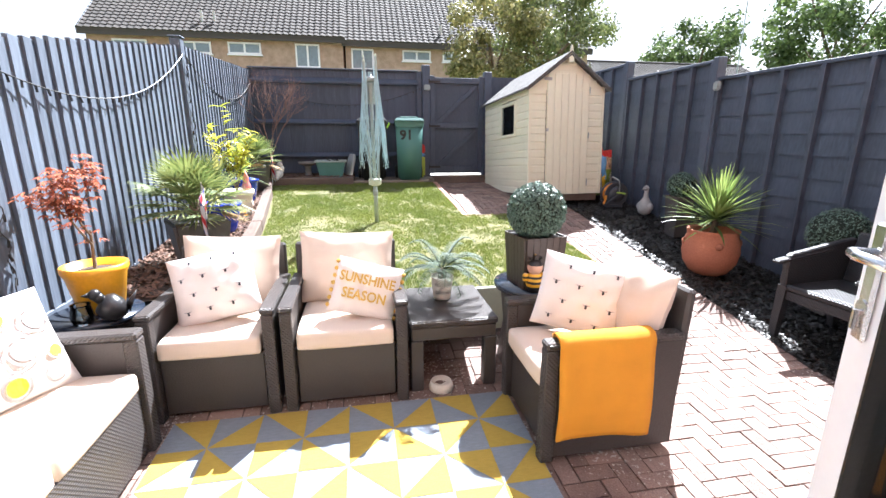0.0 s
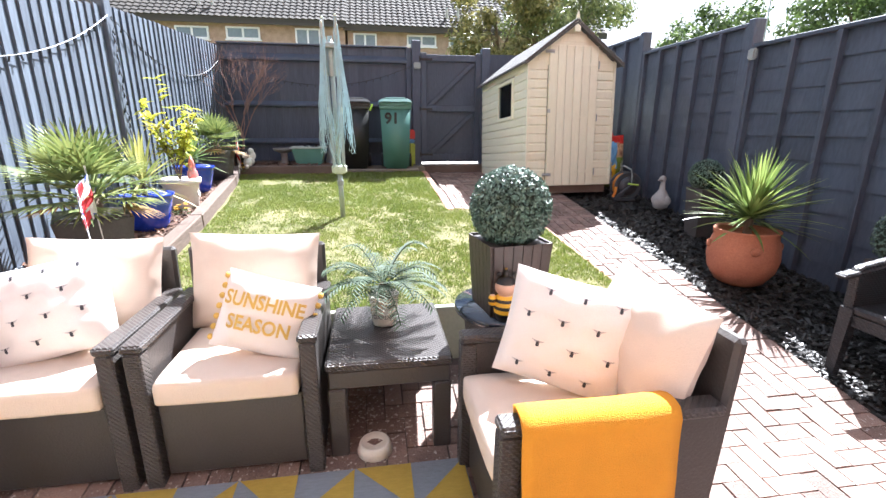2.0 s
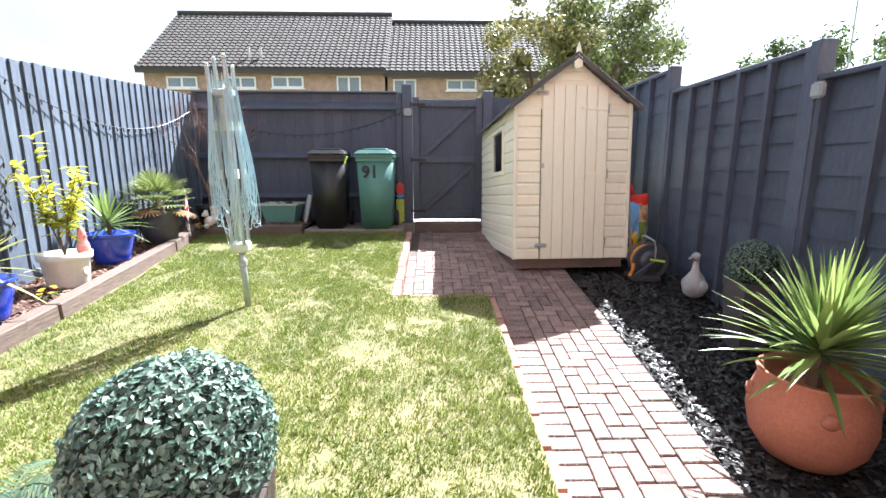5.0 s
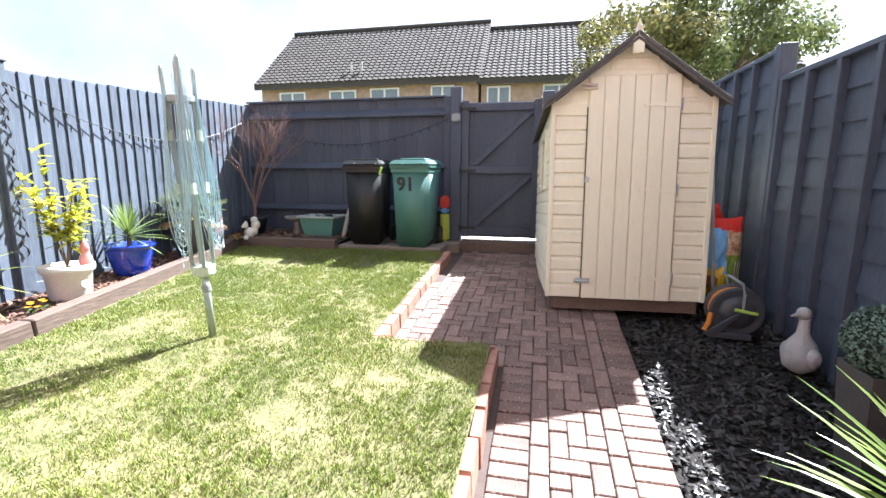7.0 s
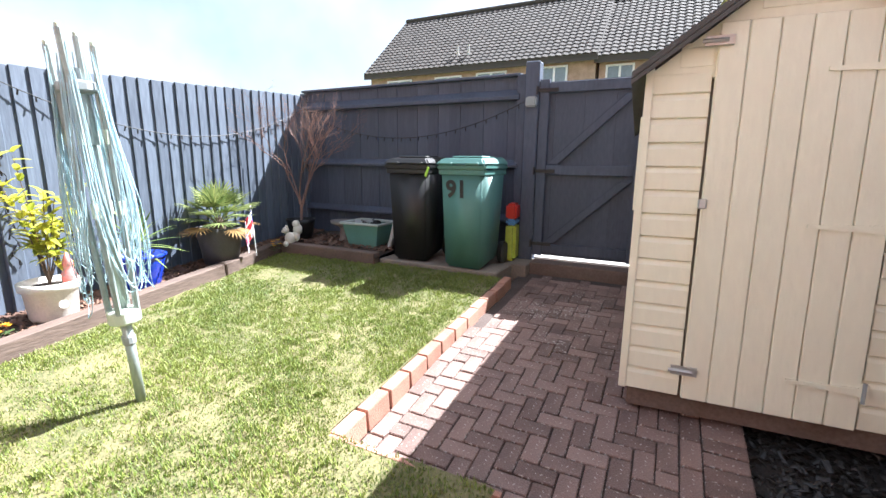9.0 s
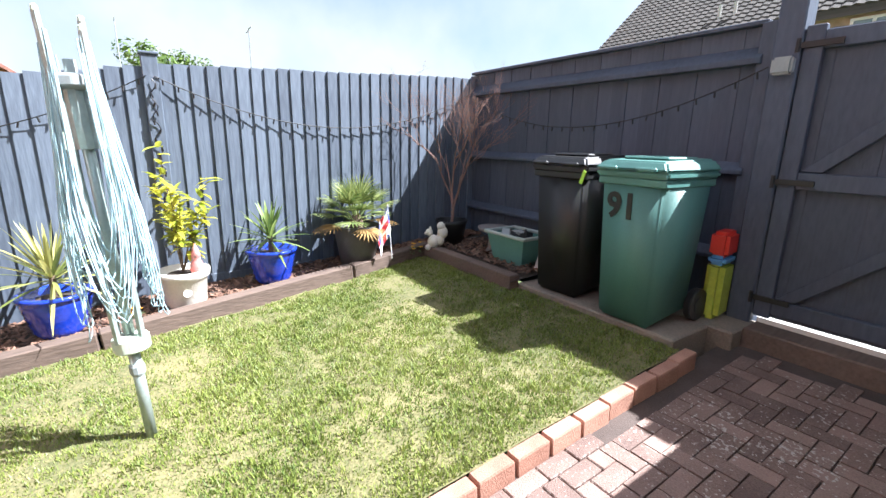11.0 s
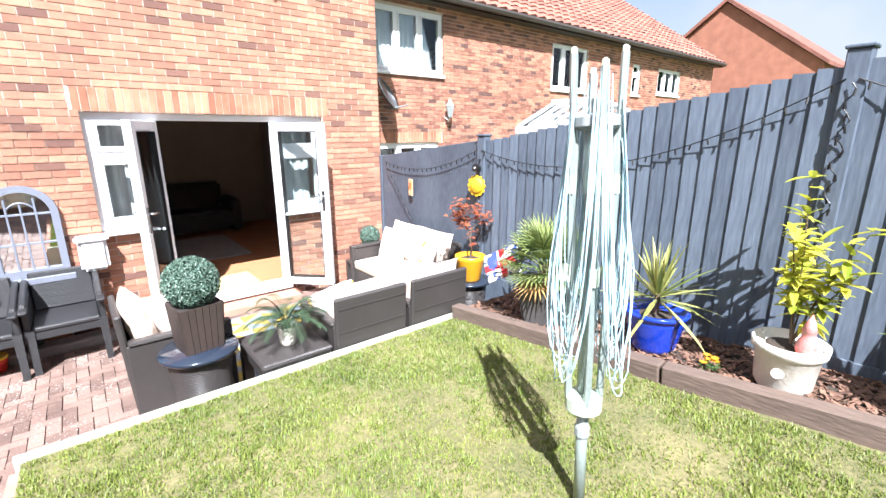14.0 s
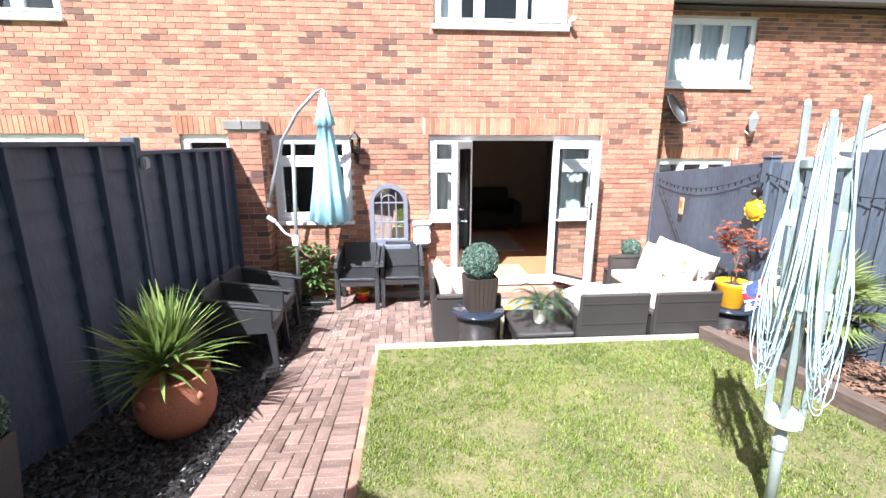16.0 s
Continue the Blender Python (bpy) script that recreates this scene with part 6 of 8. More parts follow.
# lemon shrub in the white pot
lm = thing("potted_shrub", pose(-0.56, 5.11, lawn_z(5.11) + 0.05), "yellow-leaved shrub in a cream crested pot", "potted plant")
lathe_pot("pot", lm, [(0.115, 0), (0.13, 0.03), (0.145, 0.2), (0.165, 0.215), (0.168, 0.26), (0.155, 0.262), (0.145, 0.23)], M_WHITEPOT, 0.148, 0.235)
part("crest", Geo().lathe([(0.03, -0.004), (0.026, 0.006)], 14, pose(0.139, 0, 0.12, 0, 84)), M_WHITEPOT, lm)
rr = random.Random(5)
stm, lv = Geo(), Geo()
for k in range(7):
    a, top = rr.uniform(0, 6.28), rr.uniform(0.4, 0.72)
    if k == 0:
        top = 0.82
    sp2 = 0.2 if k else 0.08
    pts = [(0, 0, 0.24), (sp2 * 0.4 * math.cos(a), sp2 * 0.4 * math.sin(a), 0.24 + top * 0.5), (sp2 * math.cos(a), sp2 * math.sin(a), 0.24 + top)]
    stm.tube(pts, 0.006, 5, None, 0.002)
    for i in range(34):
        s = rr.uniform(0.3, 1.05)
        q = Vector(pts[0]).lerp(Vector(pts[1]), s * 2) if s < 0.5 else Vector(pts[1]).lerp(Vector(pts[2]), s * 2 - 1)
        az = rr.uniform(0, 6.28)
        el = rr.uniform(-0.5, 0.8)
        blade(lv, q, (math.cos(az) * math.cos(el), math.sin(az) * math.cos(el), math.sin(el)), (0, 0, 1), rr.uniform(0.08, 0.13), 0.02, 0.5, 4, 0.35)
part("branchwork", stm, M_BARK, lm)
part("leaves", lv, leafmat("lemon_leaf", (0.22, 0.30, 0.03), (0.75, 0.68, 0.10), 0.4, 0.4), lm)

# red acer in the orange pot
ac = thing("potted_acer", pose(-0.63, 2.6, 0.587) @ Matrix.Scale(0.88, 4), "red-leaved acer in an orange pot", "potted plant")
lathe_pot("pot", ac, [(0.1, 0), (0.115, 0.02), (0.15, 0.22), (0.165, 0.25), (0.165, 0.28), (0.15, 0.282), (0.142, 0.24)], M_ORANGEPOT, 0.145, 0.25)
br, al = Geo(), Geo()
rr = random.Random(8)


def twig(g, p, d, ln, r, depth, tips, rr2, spread=0.6):
    q = p + d * ln
    mid = (p + q) / 2 + Vector((rr2.uniform(-1, 1), rr2.uniform(-1, 1), rr2.uniform(-1, 1))) * ln * 0.08
    g.tube([p, mid, q], r, 5, None, r * 0.65)
    tips.append(q)
    if depth:
        for _ in range(rr2.choice((2, 3))):
            nd = (d + Vector((rr2.uniform(-1, 1), rr2.uniform(-1, 1), rr2.uniform(-0.4, 0.8))) * spread).normalized()
            twig(g, p.lerp(q, rr2.uniform(0.55, 1)), nd, ln * rr2.uniform(0.6, 0.85), r * 0.62, depth - 1, tips, rr2, spread)


tips = []
twig(br, Vector((0, 0, 0.24)), Vector((0.05, 0, 1)).normalized(), 0.24, 0.012, 4, tips, rr, 0.85)
for q in tips:
    for _ in range(6):
        c = q + Vector((rr.uniform(-0.06, 0.06), rr.uniform(-0.06, 0.06), rr.uniform(-0.07, 0.04)))
        az = rr.uniform(0, 6.28)
        for k in range(5):
            a = az + (k - 2) * 0.6
            blade(al, c, (math.cos(a), math.sin(a), -0.35), (0, 0, 1), 0.048, 0.006, 0.7, 2)
part("branchwork", br, M_BARK, ac)
part("leaves", al, leafmat("acer_leaf", (0.20, 0.035, 0.02), (0.55, 0.20, 0.10), 0.5, 0.35), ac)

# bare twiggy shrub in the corner
ts = thing("bare_shrub", pose(-0.62, 7.45, lawn_z(7.45) + 0.05), "bare twiggy shrub in a black pot", "shrub")
lathe_pot("pot", ts, [(0.11, 0), (0.15, 0.2), (0.16, 0.24), (0.15, 0.24), (0.14, 0.2)], M_BLACK, 0.14, 0.2)
rr = random.Random(17)
g = Geo()
g.tube([(0, 0, 0.18), (0.015, 0.01, 0.34), (0.0, 0.0, 0.5)], 0.015, 7, None, 0.011)
for k in range(5):
    twig(g, Vector((0, 0, 0.3 + 0.05 * k)), Vector((0.42 * math.cos(k * 1.45), 0.42 * math.sin(k * 1.45), 1)).normalized(), 0.43, 0.0085, 6, [], rr, 0.58)
part("branchwork", g, mat("pale_twig", (0.24, 0.15, 0.125), 0.85, 0.25, 10, 80, 0.4), ts)

# ---- black resin armchairs ----
def resin_chair(m, label, group):
    c = thing("resin_armchair", m, label, "armchair", group)
    w, d, hs, hb = 0.54, 0.52, 0.40, 0.74
    for sx2 in (-1, 1):
        for sy, lean in ((-1, -0.03), (1, 0.05)):
            x, y = sx2 * (w / 2 - 0.03), sy * (d / 2 - 0.03)
            part("leg", Geo().add([(x - 0.022, y + lean - 0.02, 0), (x + 0.022, y + lean - 0.02, 0), (x + 0.022, y + lean + 0.02, 0), (x - 0.022, y + lean + 0.02, 0), (x - 0.03, y - 0.03, hs), (x + 0.03, y - 0.03, hs), (x + 0.03, y + 0.03, hs), (x - 0.03, y + 0.03, hs)], [(0, 3, 2, 1), (4, 5, 6, 7), (0, 1, 5, 4), (1, 2, 6, 5), (2, 3, 7, 6), (3, 0, 4, 7)]), M_BLACKRES, c)
        x0, x1 = (-w / 2, -w / 2 + 0.045) if sx2 < 0 else (w / 2 - 0.045, w / 2)
        part("arm_panel", Geo().prism([(-d / 2 + 0.01, hs - 0.04), (d / 2, hs - 0.04), (d / 2 + 0.06, hb - 0.04), (d / 2 - 0.05, hb - 0.05), (-d / 2 + 0.03, 0.62), (-d / 2, 0.6)], x0, x1, "x"), M_BLACKRES, c, bevel=0.008)
        part("armrest", Geo().box(x0 - 0.008, -d / 2, 0.6, x1 + 0.008, d / 2 - 0.06, 0.625, pose(0, 0, 0, 8)), M_BLACKRES, c, bevel=0.008)
    part("seat", Geo().box(-w / 2 + 0.046, -d / 2 + 0.005, hs - 0.03, w / 2 - 0.046, d / 2 - 0.03, hs + 0.015), M_BLACKRES, c, bevel=0.012)
    part("apron", Geo().box(-w / 2 + 0.05, -d / 2 + 0.012, hs - 0.09, w / 2 - 0.05, -d / 2 + 0.035, hs - 0.031), M_BLACKRES, c)
    part("backrest", Geo().box(-w / 2 + 0.047, -0.02, 0, w / 2 - 0.047, 0.02, hb - hs + 0.01, pose(0, d / 2 - 0.0, hs, -10)), M_BLACKRES, c, bevel=0.014)
    return c


resin_chair(pose(2.41, 0.68, 0.022, 0, 0, 180), "black resin armchair standing against the brick wall", "resin chairs by the wall")
resin_chair(pose(2.96, 0.72, 0.022, 0, 0, 180), "black resin armchair standing against the brick wall", "resin chairs by the wall")
resin_chair(pose(3.78, 2.33, 0.09, 0, 0, -86), "black resin armchair beside the dark fence", "resin chairs by the fence")
resin_chair(pose(3.84, 1.72, 0.045, 0, 0, -92), "black resin armchair beside the dark fence", "resin chairs by the fence")

# ---- parasol ----
PZ = paving_z(0.75)
pa = thing("cantilever_parasol", pose(3.72, 0.75, PZ), "closed pale blue cantilever parasol on a grey pole", "parasol")
M_POLE = mat("grey_steel_pole", (0.32, 0.33, 0.33), 0.4, 0.12, 6, 60, 0.1, metal=0.5)
part("cross_base", Geo().box(-0.4, -0.04, 0, 0.4, 0.04, 0.05).box(-0.04, -0.3, 0.0, 0.04, 0.3, 0.049), M_BLACK, pa, bevel=0.006)
part("pole", Geo().tube([(0.0, 0, 0.05), (-0.02, 0, 1.0), (-0.06, 0, 2.06)], 0.024, 10), M_POLE, pa, smooth=True)
part("crank_box", Geo().box(-0.05, -0.04, 0.78, 0.03, 0.04, 0.92), mat("pale_grey_plastic", (0.6, 0.6, 0.6), 0.5, 0.05), pa, bevel=0.012, segs=2)
part("lower_arm", Geo().tube([(-0.02, 0, 0.86), (0.12, 0, 0.95), (0.24, 0, 1.12)], 0.016, 8), MATS["pale_grey_plastic"], pa, smooth=True)
part("grip", Geo().tube([(0.22, 0, 1.09), (0.31, 0, 1.15)], 0.028, 8), MATS["pale_grey_plastic"], pa)
part("boom", Geo().tube([(0.27, 0, 1.3), (0.2, 0, 1.6), (0.06, 0, 2.05), (-0.14, 0, 2.38), (-0.36, 0, 2.6), (-0.43, 0, 2.62)], 0.021, 8), M_POLE, pa, smooth=True)
part("boom_end", Geo().tube([(0.28, 0, 1.27), (0.27, 0, 1.32)], 0.03, 8), M_POLE, pa)
M_BLUECLOTH = mat("pale_blue_canvas", (0.32, 0.57, 0.67), 0.85, 0.15, 5, 180, 0.2)
can, cn = Geo(), 40
prof = [(0.02, 1.64), (0.05, 1.58), (0.085, 1.42), (0.112, 1.3), (0.075, 1.285), (0.115, 1.0), (0.16, 0.55), (0.205, 0.15), (0.17, 0.13)]
v = []
for r, z in prof:
    for i in range(cn):
        a = 2 * math.pi * i / cn
        k = 1 + 0.24 * math.sin(8 * a + 0.6) * (r / 0.2)
        v.append((r * k * math.cos(a), r * k * math.sin(a) * 0.8, z + 0.03 * math.sin(8 * a + 0.6) * (z < 0.5)))
f = [(j * cn + i, j * cn + (i + 1) % cn, (j + 1) * cn + (i + 1) % cn, (j + 1) * cn + i) for j in range(len(prof) - 1) for i in range(cn)]
can.add(v, f, pose(-0.44, 0, 0.93))
part("canopy", can, M_BLUECLOTH, pa, smooth=True)
hm = Geo()
for i in range(14):
    a = 2 * math.pi * i / 14
    hm.add([(0.1 * math.cos(a), 0.1 * math.sin(a), 0.24), (0.11 * math.cos(a + 0.4), 0.11 * math.sin(a + 0.4), 0.24), (0.05 * math.cos(a + 0.2), 0.05 * math.sin(a + 0.2), 0.08 + 0.04 * (i % 2))], [(0, 1, 2)], pose(-0.44, 0, 0.93))
part("canopy_hem", hm, M_BLUECLOTH, pa)
part("hub", Geo().lathe([(0.03, 1.6), (0.035, 1.66), (0.015, 1.7)], 10, pose(-0.44, 0, 0.93)), MATS["pale_grey_plastic"], pa)

# ---- things on the house wall ----
wl = thing("wall_lantern", pose(2.97, HY + 0.01, 1.8), "black glazed carriage lantern on the brick wall", "wall lamp", "wall lanterns")
part("bracket", Geo().tube([(0, 0.0, 0.06), (0, 0.06, 0.0), (0, 0.13, 0.03), (0, 0.15, 0.1)], 0.012, 8).box(-0.03, -0.002, -0.01, 0.03, 0.02, 0.14), M_BLACK, wl)
part("glass_body", Geo().lathe([(0.045, 0.12), (0.068, 0.29), (0.066, 0.3)], 6, pose(0, 0.15, 0)), glass("lantern_glass", (0.75, 0.75, 0.72)), wl)
for i in range(6):
    a = 2 * math.pi * i / 6
    part("glazing_bar", Geo().tube([(0.046 * math.cos(a), 0.15 + 0.046 * math.sin(a), 0.12), (0.07 * math.cos(a), 0.15 + 0.07 * math.sin(a), 0.295)], 0.005, 5), M_BLACK, wl)
part("cap", Geo().lathe([(0.08, 0.295), (0.072, 0.31), (0.03, 0.36), (0.012, 0.37), (0.014, 0.39), (0.002, 0.41)], 6, pose(0, 0.15, 0)), M_BLACK, wl)
part("bulb", Geo().ball((0, 0.15, 0.2), 0.022, 10, 8), M_WHITEPOT, wl)
nl = thing("wall_lantern", pose(-3.62, NY + 0.01, 2.25), "grey carriage lantern on the neighbouring wall", "wall lamp", "wall lanterns")
part("body", Geo().lathe([(0.04, 0.0), (0.085, 0.2), (0.09, 0.21), (0.03, 0.3), (0.005, 0.34)], 6, pose(0, 0.14, 0)), M_GREYPAINT, nl)
part("bracket", Geo().tube([(0, 0, 0.0), (0, 0.1, -0.06), (0, 0.14, 0)], 0.014, 6), M_UPVC, nl)
dish = thing("satellite_dish", pose(-2.02, NY + 0.02, 2.6), "grey satellite dish on the neighbouring brick wall", "satellite dish")
part("dish", Geo().lathe([(0.29, 0.0), (0.28, 0.01), (0.2, -0.04), (0.1, -0.07), (0.001, -0.08)], 24, pose(-0.1, 0.3, 0, -62, 0, 40)), mat("dark_grey_dish", (0.07, 0.075, 0.08), 0.5, 0.15, 6, 60, 0.1), dish, smooth=True)
part("wall_arm", Geo().tube([(0, 0, -0.1), (-0.05, 0.2, -0.05)], 0.015, 6).box(-0.04, -0.01, -0.16, 0.04, 0.01, -0.02), M_GREYPAINT, dish)
part("feed_arm", Geo().tube([(-0.1, 0.3, -0.25), (-0.25, 0.65, -0.2)], 0.012, 6), M_GREYPAINT, dish)
cam2 = thing("security_camera", pose(0.25, HY + 0.01, 3.5), "small white security camera beneath the bedroom window", "camera")
part("mount", Geo().box(-0.03, 0, -0.03, 0.03, 0.03, 0.05), M_UPVC, cam2, bevel=0.006)
part("lens_body", Geo().lathe([(0.03, 0), (0.03, 0.1)], 12, pose(0, 0.03, 0, -60)), M_UPVC, cam2, smooth=True)

mir = thing("arched_garden_mirror", pose(2.575, HY + 0.014, 0.72), "grey arched window-style mirror leaning on the wall", "mirror")
AW, AH = 0.25, 0.56


def arch(wd, hh, n=14):
    return [(-wd, 0), (wd, 0), (wd, hh)] + [(wd * math.cos(math.pi * i / n), hh + wd * math.sin(math.pi * i / n)) for i in range(1, n)] + [(-wd, hh)]


M_MFRAME = mat("grey_mirror_frame", (0.19, 0.205, 0.25), 0.5, 0.15, 8, 60, 0.2)
outer, inner = arch(AW, AH), arch(AW - 0.055, AH)
g = Geo()
n = len(outer)
o0, o1 = [(p[0], 0.0, p[1]) for p in outer], [(p[0], 0.05, p[1]) for p in outer]
i1, i0 = [(p[0], 0.05, p[1] + (0.07 if k < 2 else 0)) for k, p in enumerate(inner)], [(p[0], 0.012, p[1] + (0.07 if k < 2 else 0)) for k, p in enumerate(inner)]
g.add(o0 + o1 + i1 + i0, [(a + i, a + (i + 1) % n, b + (i + 1) % n, b + i) for a, b in ((0, n), (n, 2 * n), (2 * n, 3 * n)) for i in range(n)])
part("frame", g, M_MFRAME, mir)
mm = bpy.data.materials.new("mirror_glass")
mm.use_nodes = True
mm.node_tree.nodes["Principled BSDF"].inputs["Metallic"].default_value = 1.0
mm.node_tree.nodes["Principled BSDF"].inputs["Roughness"].default_value = 0.03
mm.node_tree.nodes["Principled BSDF"].inputs["Base Color"].default_value = (0.85, 0.86, 0.86, 1)
part("mirror", Geo().prism([(p[0], p[1] + (0.06 if k < 2 else 0)) for k, p in enumerate(arch(AW - 0.05, AH))][::-1], 0.004, 0.013, "y"), mm, mir)
for x in (-0.095, 0.0, 0.095):
    part("glazing_bar", Geo().box(x - 0.007, 0.014, 0.07, x + 0.007, 0.032, AH + (0.14 if x else 0.09)), M_MFRAME, mir)
for z in (0.3, AH):
    part("glazing_bar", Geo().box(-AW + 0.055, 0.0145, z - 0.007, AW - 0.055, 0.0325, z + 0.007), M_MFRAME, mir)
part("fan_bar", Geo().tube([(0.1 * math.cos(math.pi * i / 10), 0.023, AH + 0.1 * math.sin(math.pi * i / 10)) for i in range(11)], 0.007, 5), M_MFRAME, mir)
part("sill", Geo().box(-AW - 0.03, 0.0, -0.06, AW + 0.03, 0.09, 0.0), M_MFRAME, mir, bevel=0.006)
hz = thing("hose_box", pose(2.14, HY + 0.012, 0.68), "white plastic hose box hanging on the wall", "hose box")
part("body", Geo().box(-0.11, 0, 0.03, 0.11, 0.13, 0.33), M_UPVC, hz, bevel=0.03, segs=3)
part("cover", Geo().box(-0.13, 0, 0.3, 0.13, 0.15, 0.36), M_UPVC, hz, bevel=0.02, segs=2)
part("nozzle", Geo().tube([(0.02, 0.1, 0.04), (0.03, 0.12, -0.02)], 0.018, 8), M_GREYPAINT, hz)

# plants and clutter under the kitchen window
M_SHRUB = leafmat("shrub_leaf", (0.025, 0.06, 0.02), (0.14, 0.22, 0.07), 0.45, 0.25)
sh = thing("leafy_shrub", pose(3.62, 0.5, 0.0), "dark green leafy shrub in the shade below the window", "shrub")
g = Geo()
rr = random.Random(41)
for _ in range(320):
    a, q = rr.uniform(0, 6.28), rr.uniform(0.02, 0.22)
    blade(g, (q * math.cos(a) * 1.3, q * math.sin(a) * 0.7, rr.uniform(0.1, 0.75)), (math.cos(a), math.sin(a), rr.uniform(-0.3, 0.6)), (0, 0, 1), rr.uniform(0.08, 0.16), 0.022, 0.7, 3)
part("leaves", g, M_SHRUB, sh)
part("stem", Geo().tube([(0, 0, 0), (0.02, 0, 0.6)], 0.012, 6), M_BARK, sh)
bk = thing("bucket", pose(2.93, 0.62, 0.02), "small red and yellow toy bucket under the chair", "bucket")
part("body", Geo().lathe([(0.06, 0), (0.085, 0.13), (0.08, 0.13), (0.07, 0.02)], 18), mat("red_plastic", (0.6, 0.03, 0.02), 0.4, 0.1), bk, smooth=True)
part("rim", Geo().lathe([(0.086, 0.12), (0.09, 0.13), (0.086, 0.14), (0.08, 0.135)], 18), mat("yellow_plastic", (0.75, 0.5, 0.03), 0.4, 0.1), bk)
gb = thing("planting_trough", pose(2.45, HY + 0.16, 0.01), "low stone trough along the foot of the wall", "trough")
part("body", Geo().box(-0.5, -0.09, 0, 0.45, 0.09, 0.1), MATS["grey_stone"], gb, bevel=0.015)
yb = thing("detergent_bottle", pose(3.85, HY - 0.2, 1.03), "yellow bottle on the kitchen window sill", "bottle")
part("body", Geo().lathe([(0.045, 0), (0.05, 0.02), (0.05, 0.14), (0.02, 0.19), (0.02, 0.22)], 14), MATS["yellow_plastic"], yb, smooth=True)
solid("inner_sill", Geo().box(3.06, HY - 0.3, 0.99, 4.03, HY - 0.115, 1.03), M_UPVC, "white inner sill of the kitchen window", "window sill")

# side table by the doors
st2 = thing("side_table", pose(-0.55, 0.72, 0.02), "small dark rattan side table beside the sofa", "side table")
part("tabletop", Geo().box(-0.2, -0.17, 0.34, 0.2, 0.17, 0.37), M_RATTAN, st2, bevel=0.008)
for sx2 in (-1, 1):
    for sy in (-1, 1):
        part("leg", Geo().box(sx2 * 0.17 - 0.025, sy * 0.14 - 0.025, 0, sx2 * 0.17 + 0.025, sy * 0.14 + 0.025, 0.34), M_RATTAN_FLAT, st2, bevel=0.004)
part("shelf", Geo().box(-0.17, -0.14, 0.1, 0.17, 0.14, 0.12), M_RATTAN_FLAT, st2)


def small_ball(x, y, z, r, h, label, seed):
    t = thing("potted_box_ball", pose(x, y, z), label, "potted plant", "small box balls")
    part("pot", Geo().lathe([(r * 0.75, 0), (r, h), (r * 0.9, h), (r * 0.85, h - 0.03)], 4, pose(0, 0, 0, 0, 0, 45)), M_DARKPOT, t)
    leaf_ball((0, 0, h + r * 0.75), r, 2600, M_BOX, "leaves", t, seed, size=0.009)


small_ball(-0.63, 0.72, 0.395, 0.13, 0.2, "small clipped box ball in a dark square pot", 51)
small_ball(4.18, 4.5, bed_z(4.5), 0.15, 0.45, "clipped box ball in a tall dark pot by the fence", 52)
small_ball(4.2, 2.8, bed_z(2.8), 0.2, 0.45, "clipped box ball in a tall dark pot by the fence", 53)
cd = thing("candle_jar", pose(-0.42, 0.75, 0.395), "small white candle jar on the side table", "candle")
part("jar", Geo().lathe([(0.04, 0), (0.045, 0.08), (0.04, 0.085)], 14), M_WHITEPOT, cd, smooth=True)
hen = part("hen_ornament", Geo().lathe([(0.02, 0), (0.055, 0.02), (0.07, 0.06), (0.05, 0.1), (0.02, 0.13)], 14).ball((0.06, 0, 0.14), 0.028, 10, 8).tube([(0.03, 0, 0.1), (0.06, 0, 0.14)], 0.025, 8).lathe([(0.014, 0), (0.001, 0.03)], 8, pose(0.085, 0, 0.14, 0, 90)).prism([(-0.05, 0.07), (-0.11, 0.14), (-0.07, 0.03)], -0.008, 0.008, "y"), mat("spotted_black_glaze", (0.02, 0.02, 0.022), 0.3, 0.4, 60, 90, 0.1), smooth=True)
hen.matrix_basis = pose(-0.50, 2.44, 0.587, 0, 0, 200)
tagged(hen, "black speckled hen ornament on the drum table", "ornament")
jar = thing("glass_jar", pose(-0.62, 2.41, 0.587), "small glass tealight jar on the drum table", "jar")
part("body", Geo().lathe([(0.04, 0), (0.05, 0.04), (0.04, 0.09), (0.042, 0.1), (0.036, 0.09), (0.044, 0.04), (0.034, 0.008)], 16), glass(), jar, smooth=True)
bw2 = thing("dog_bowl", pose(1.12, 2.35, GP + 0.004), "small pale dog bowl on the paving", "bowl")
part("bowl", Geo().lathe([(0.075, 0), (0.06, 0.045), (0.055, 0.05), (0.045, 0.02), (0.001, 0.016)], 24), M_WHITEPOT, bw2, smooth=True)

# ---- left fence: lights, plaque, sun face, flags and ornaments ----
def garland(pts, label):
    t = thing("string_lights", Matrix(), label, "string lights", "string lights on the fences")
    g = Geo().tube(pts, 0.0035, 4)
    part("cable", g, M_BLACK, t)
    for i in range(1, len(pts) - 1, 2):
        p = Vector(pts[i])
        b = Geo().tube([p, p - Vector((rnd.uniform(-0.01, 0.01), rnd.uniform(-0.01, 0.01), 0.035))], 0.006, 5)
        part("bulb", b, M_BLACK, t)


def sagging(a, b, sag, n):
    a, b = Vector(a), Vector(b)
    return [a.lerp(b, i / n) - Vector((0, 0, sag * 4 * (i / n) * (1 - i / n))) for i in range(n + 1)]


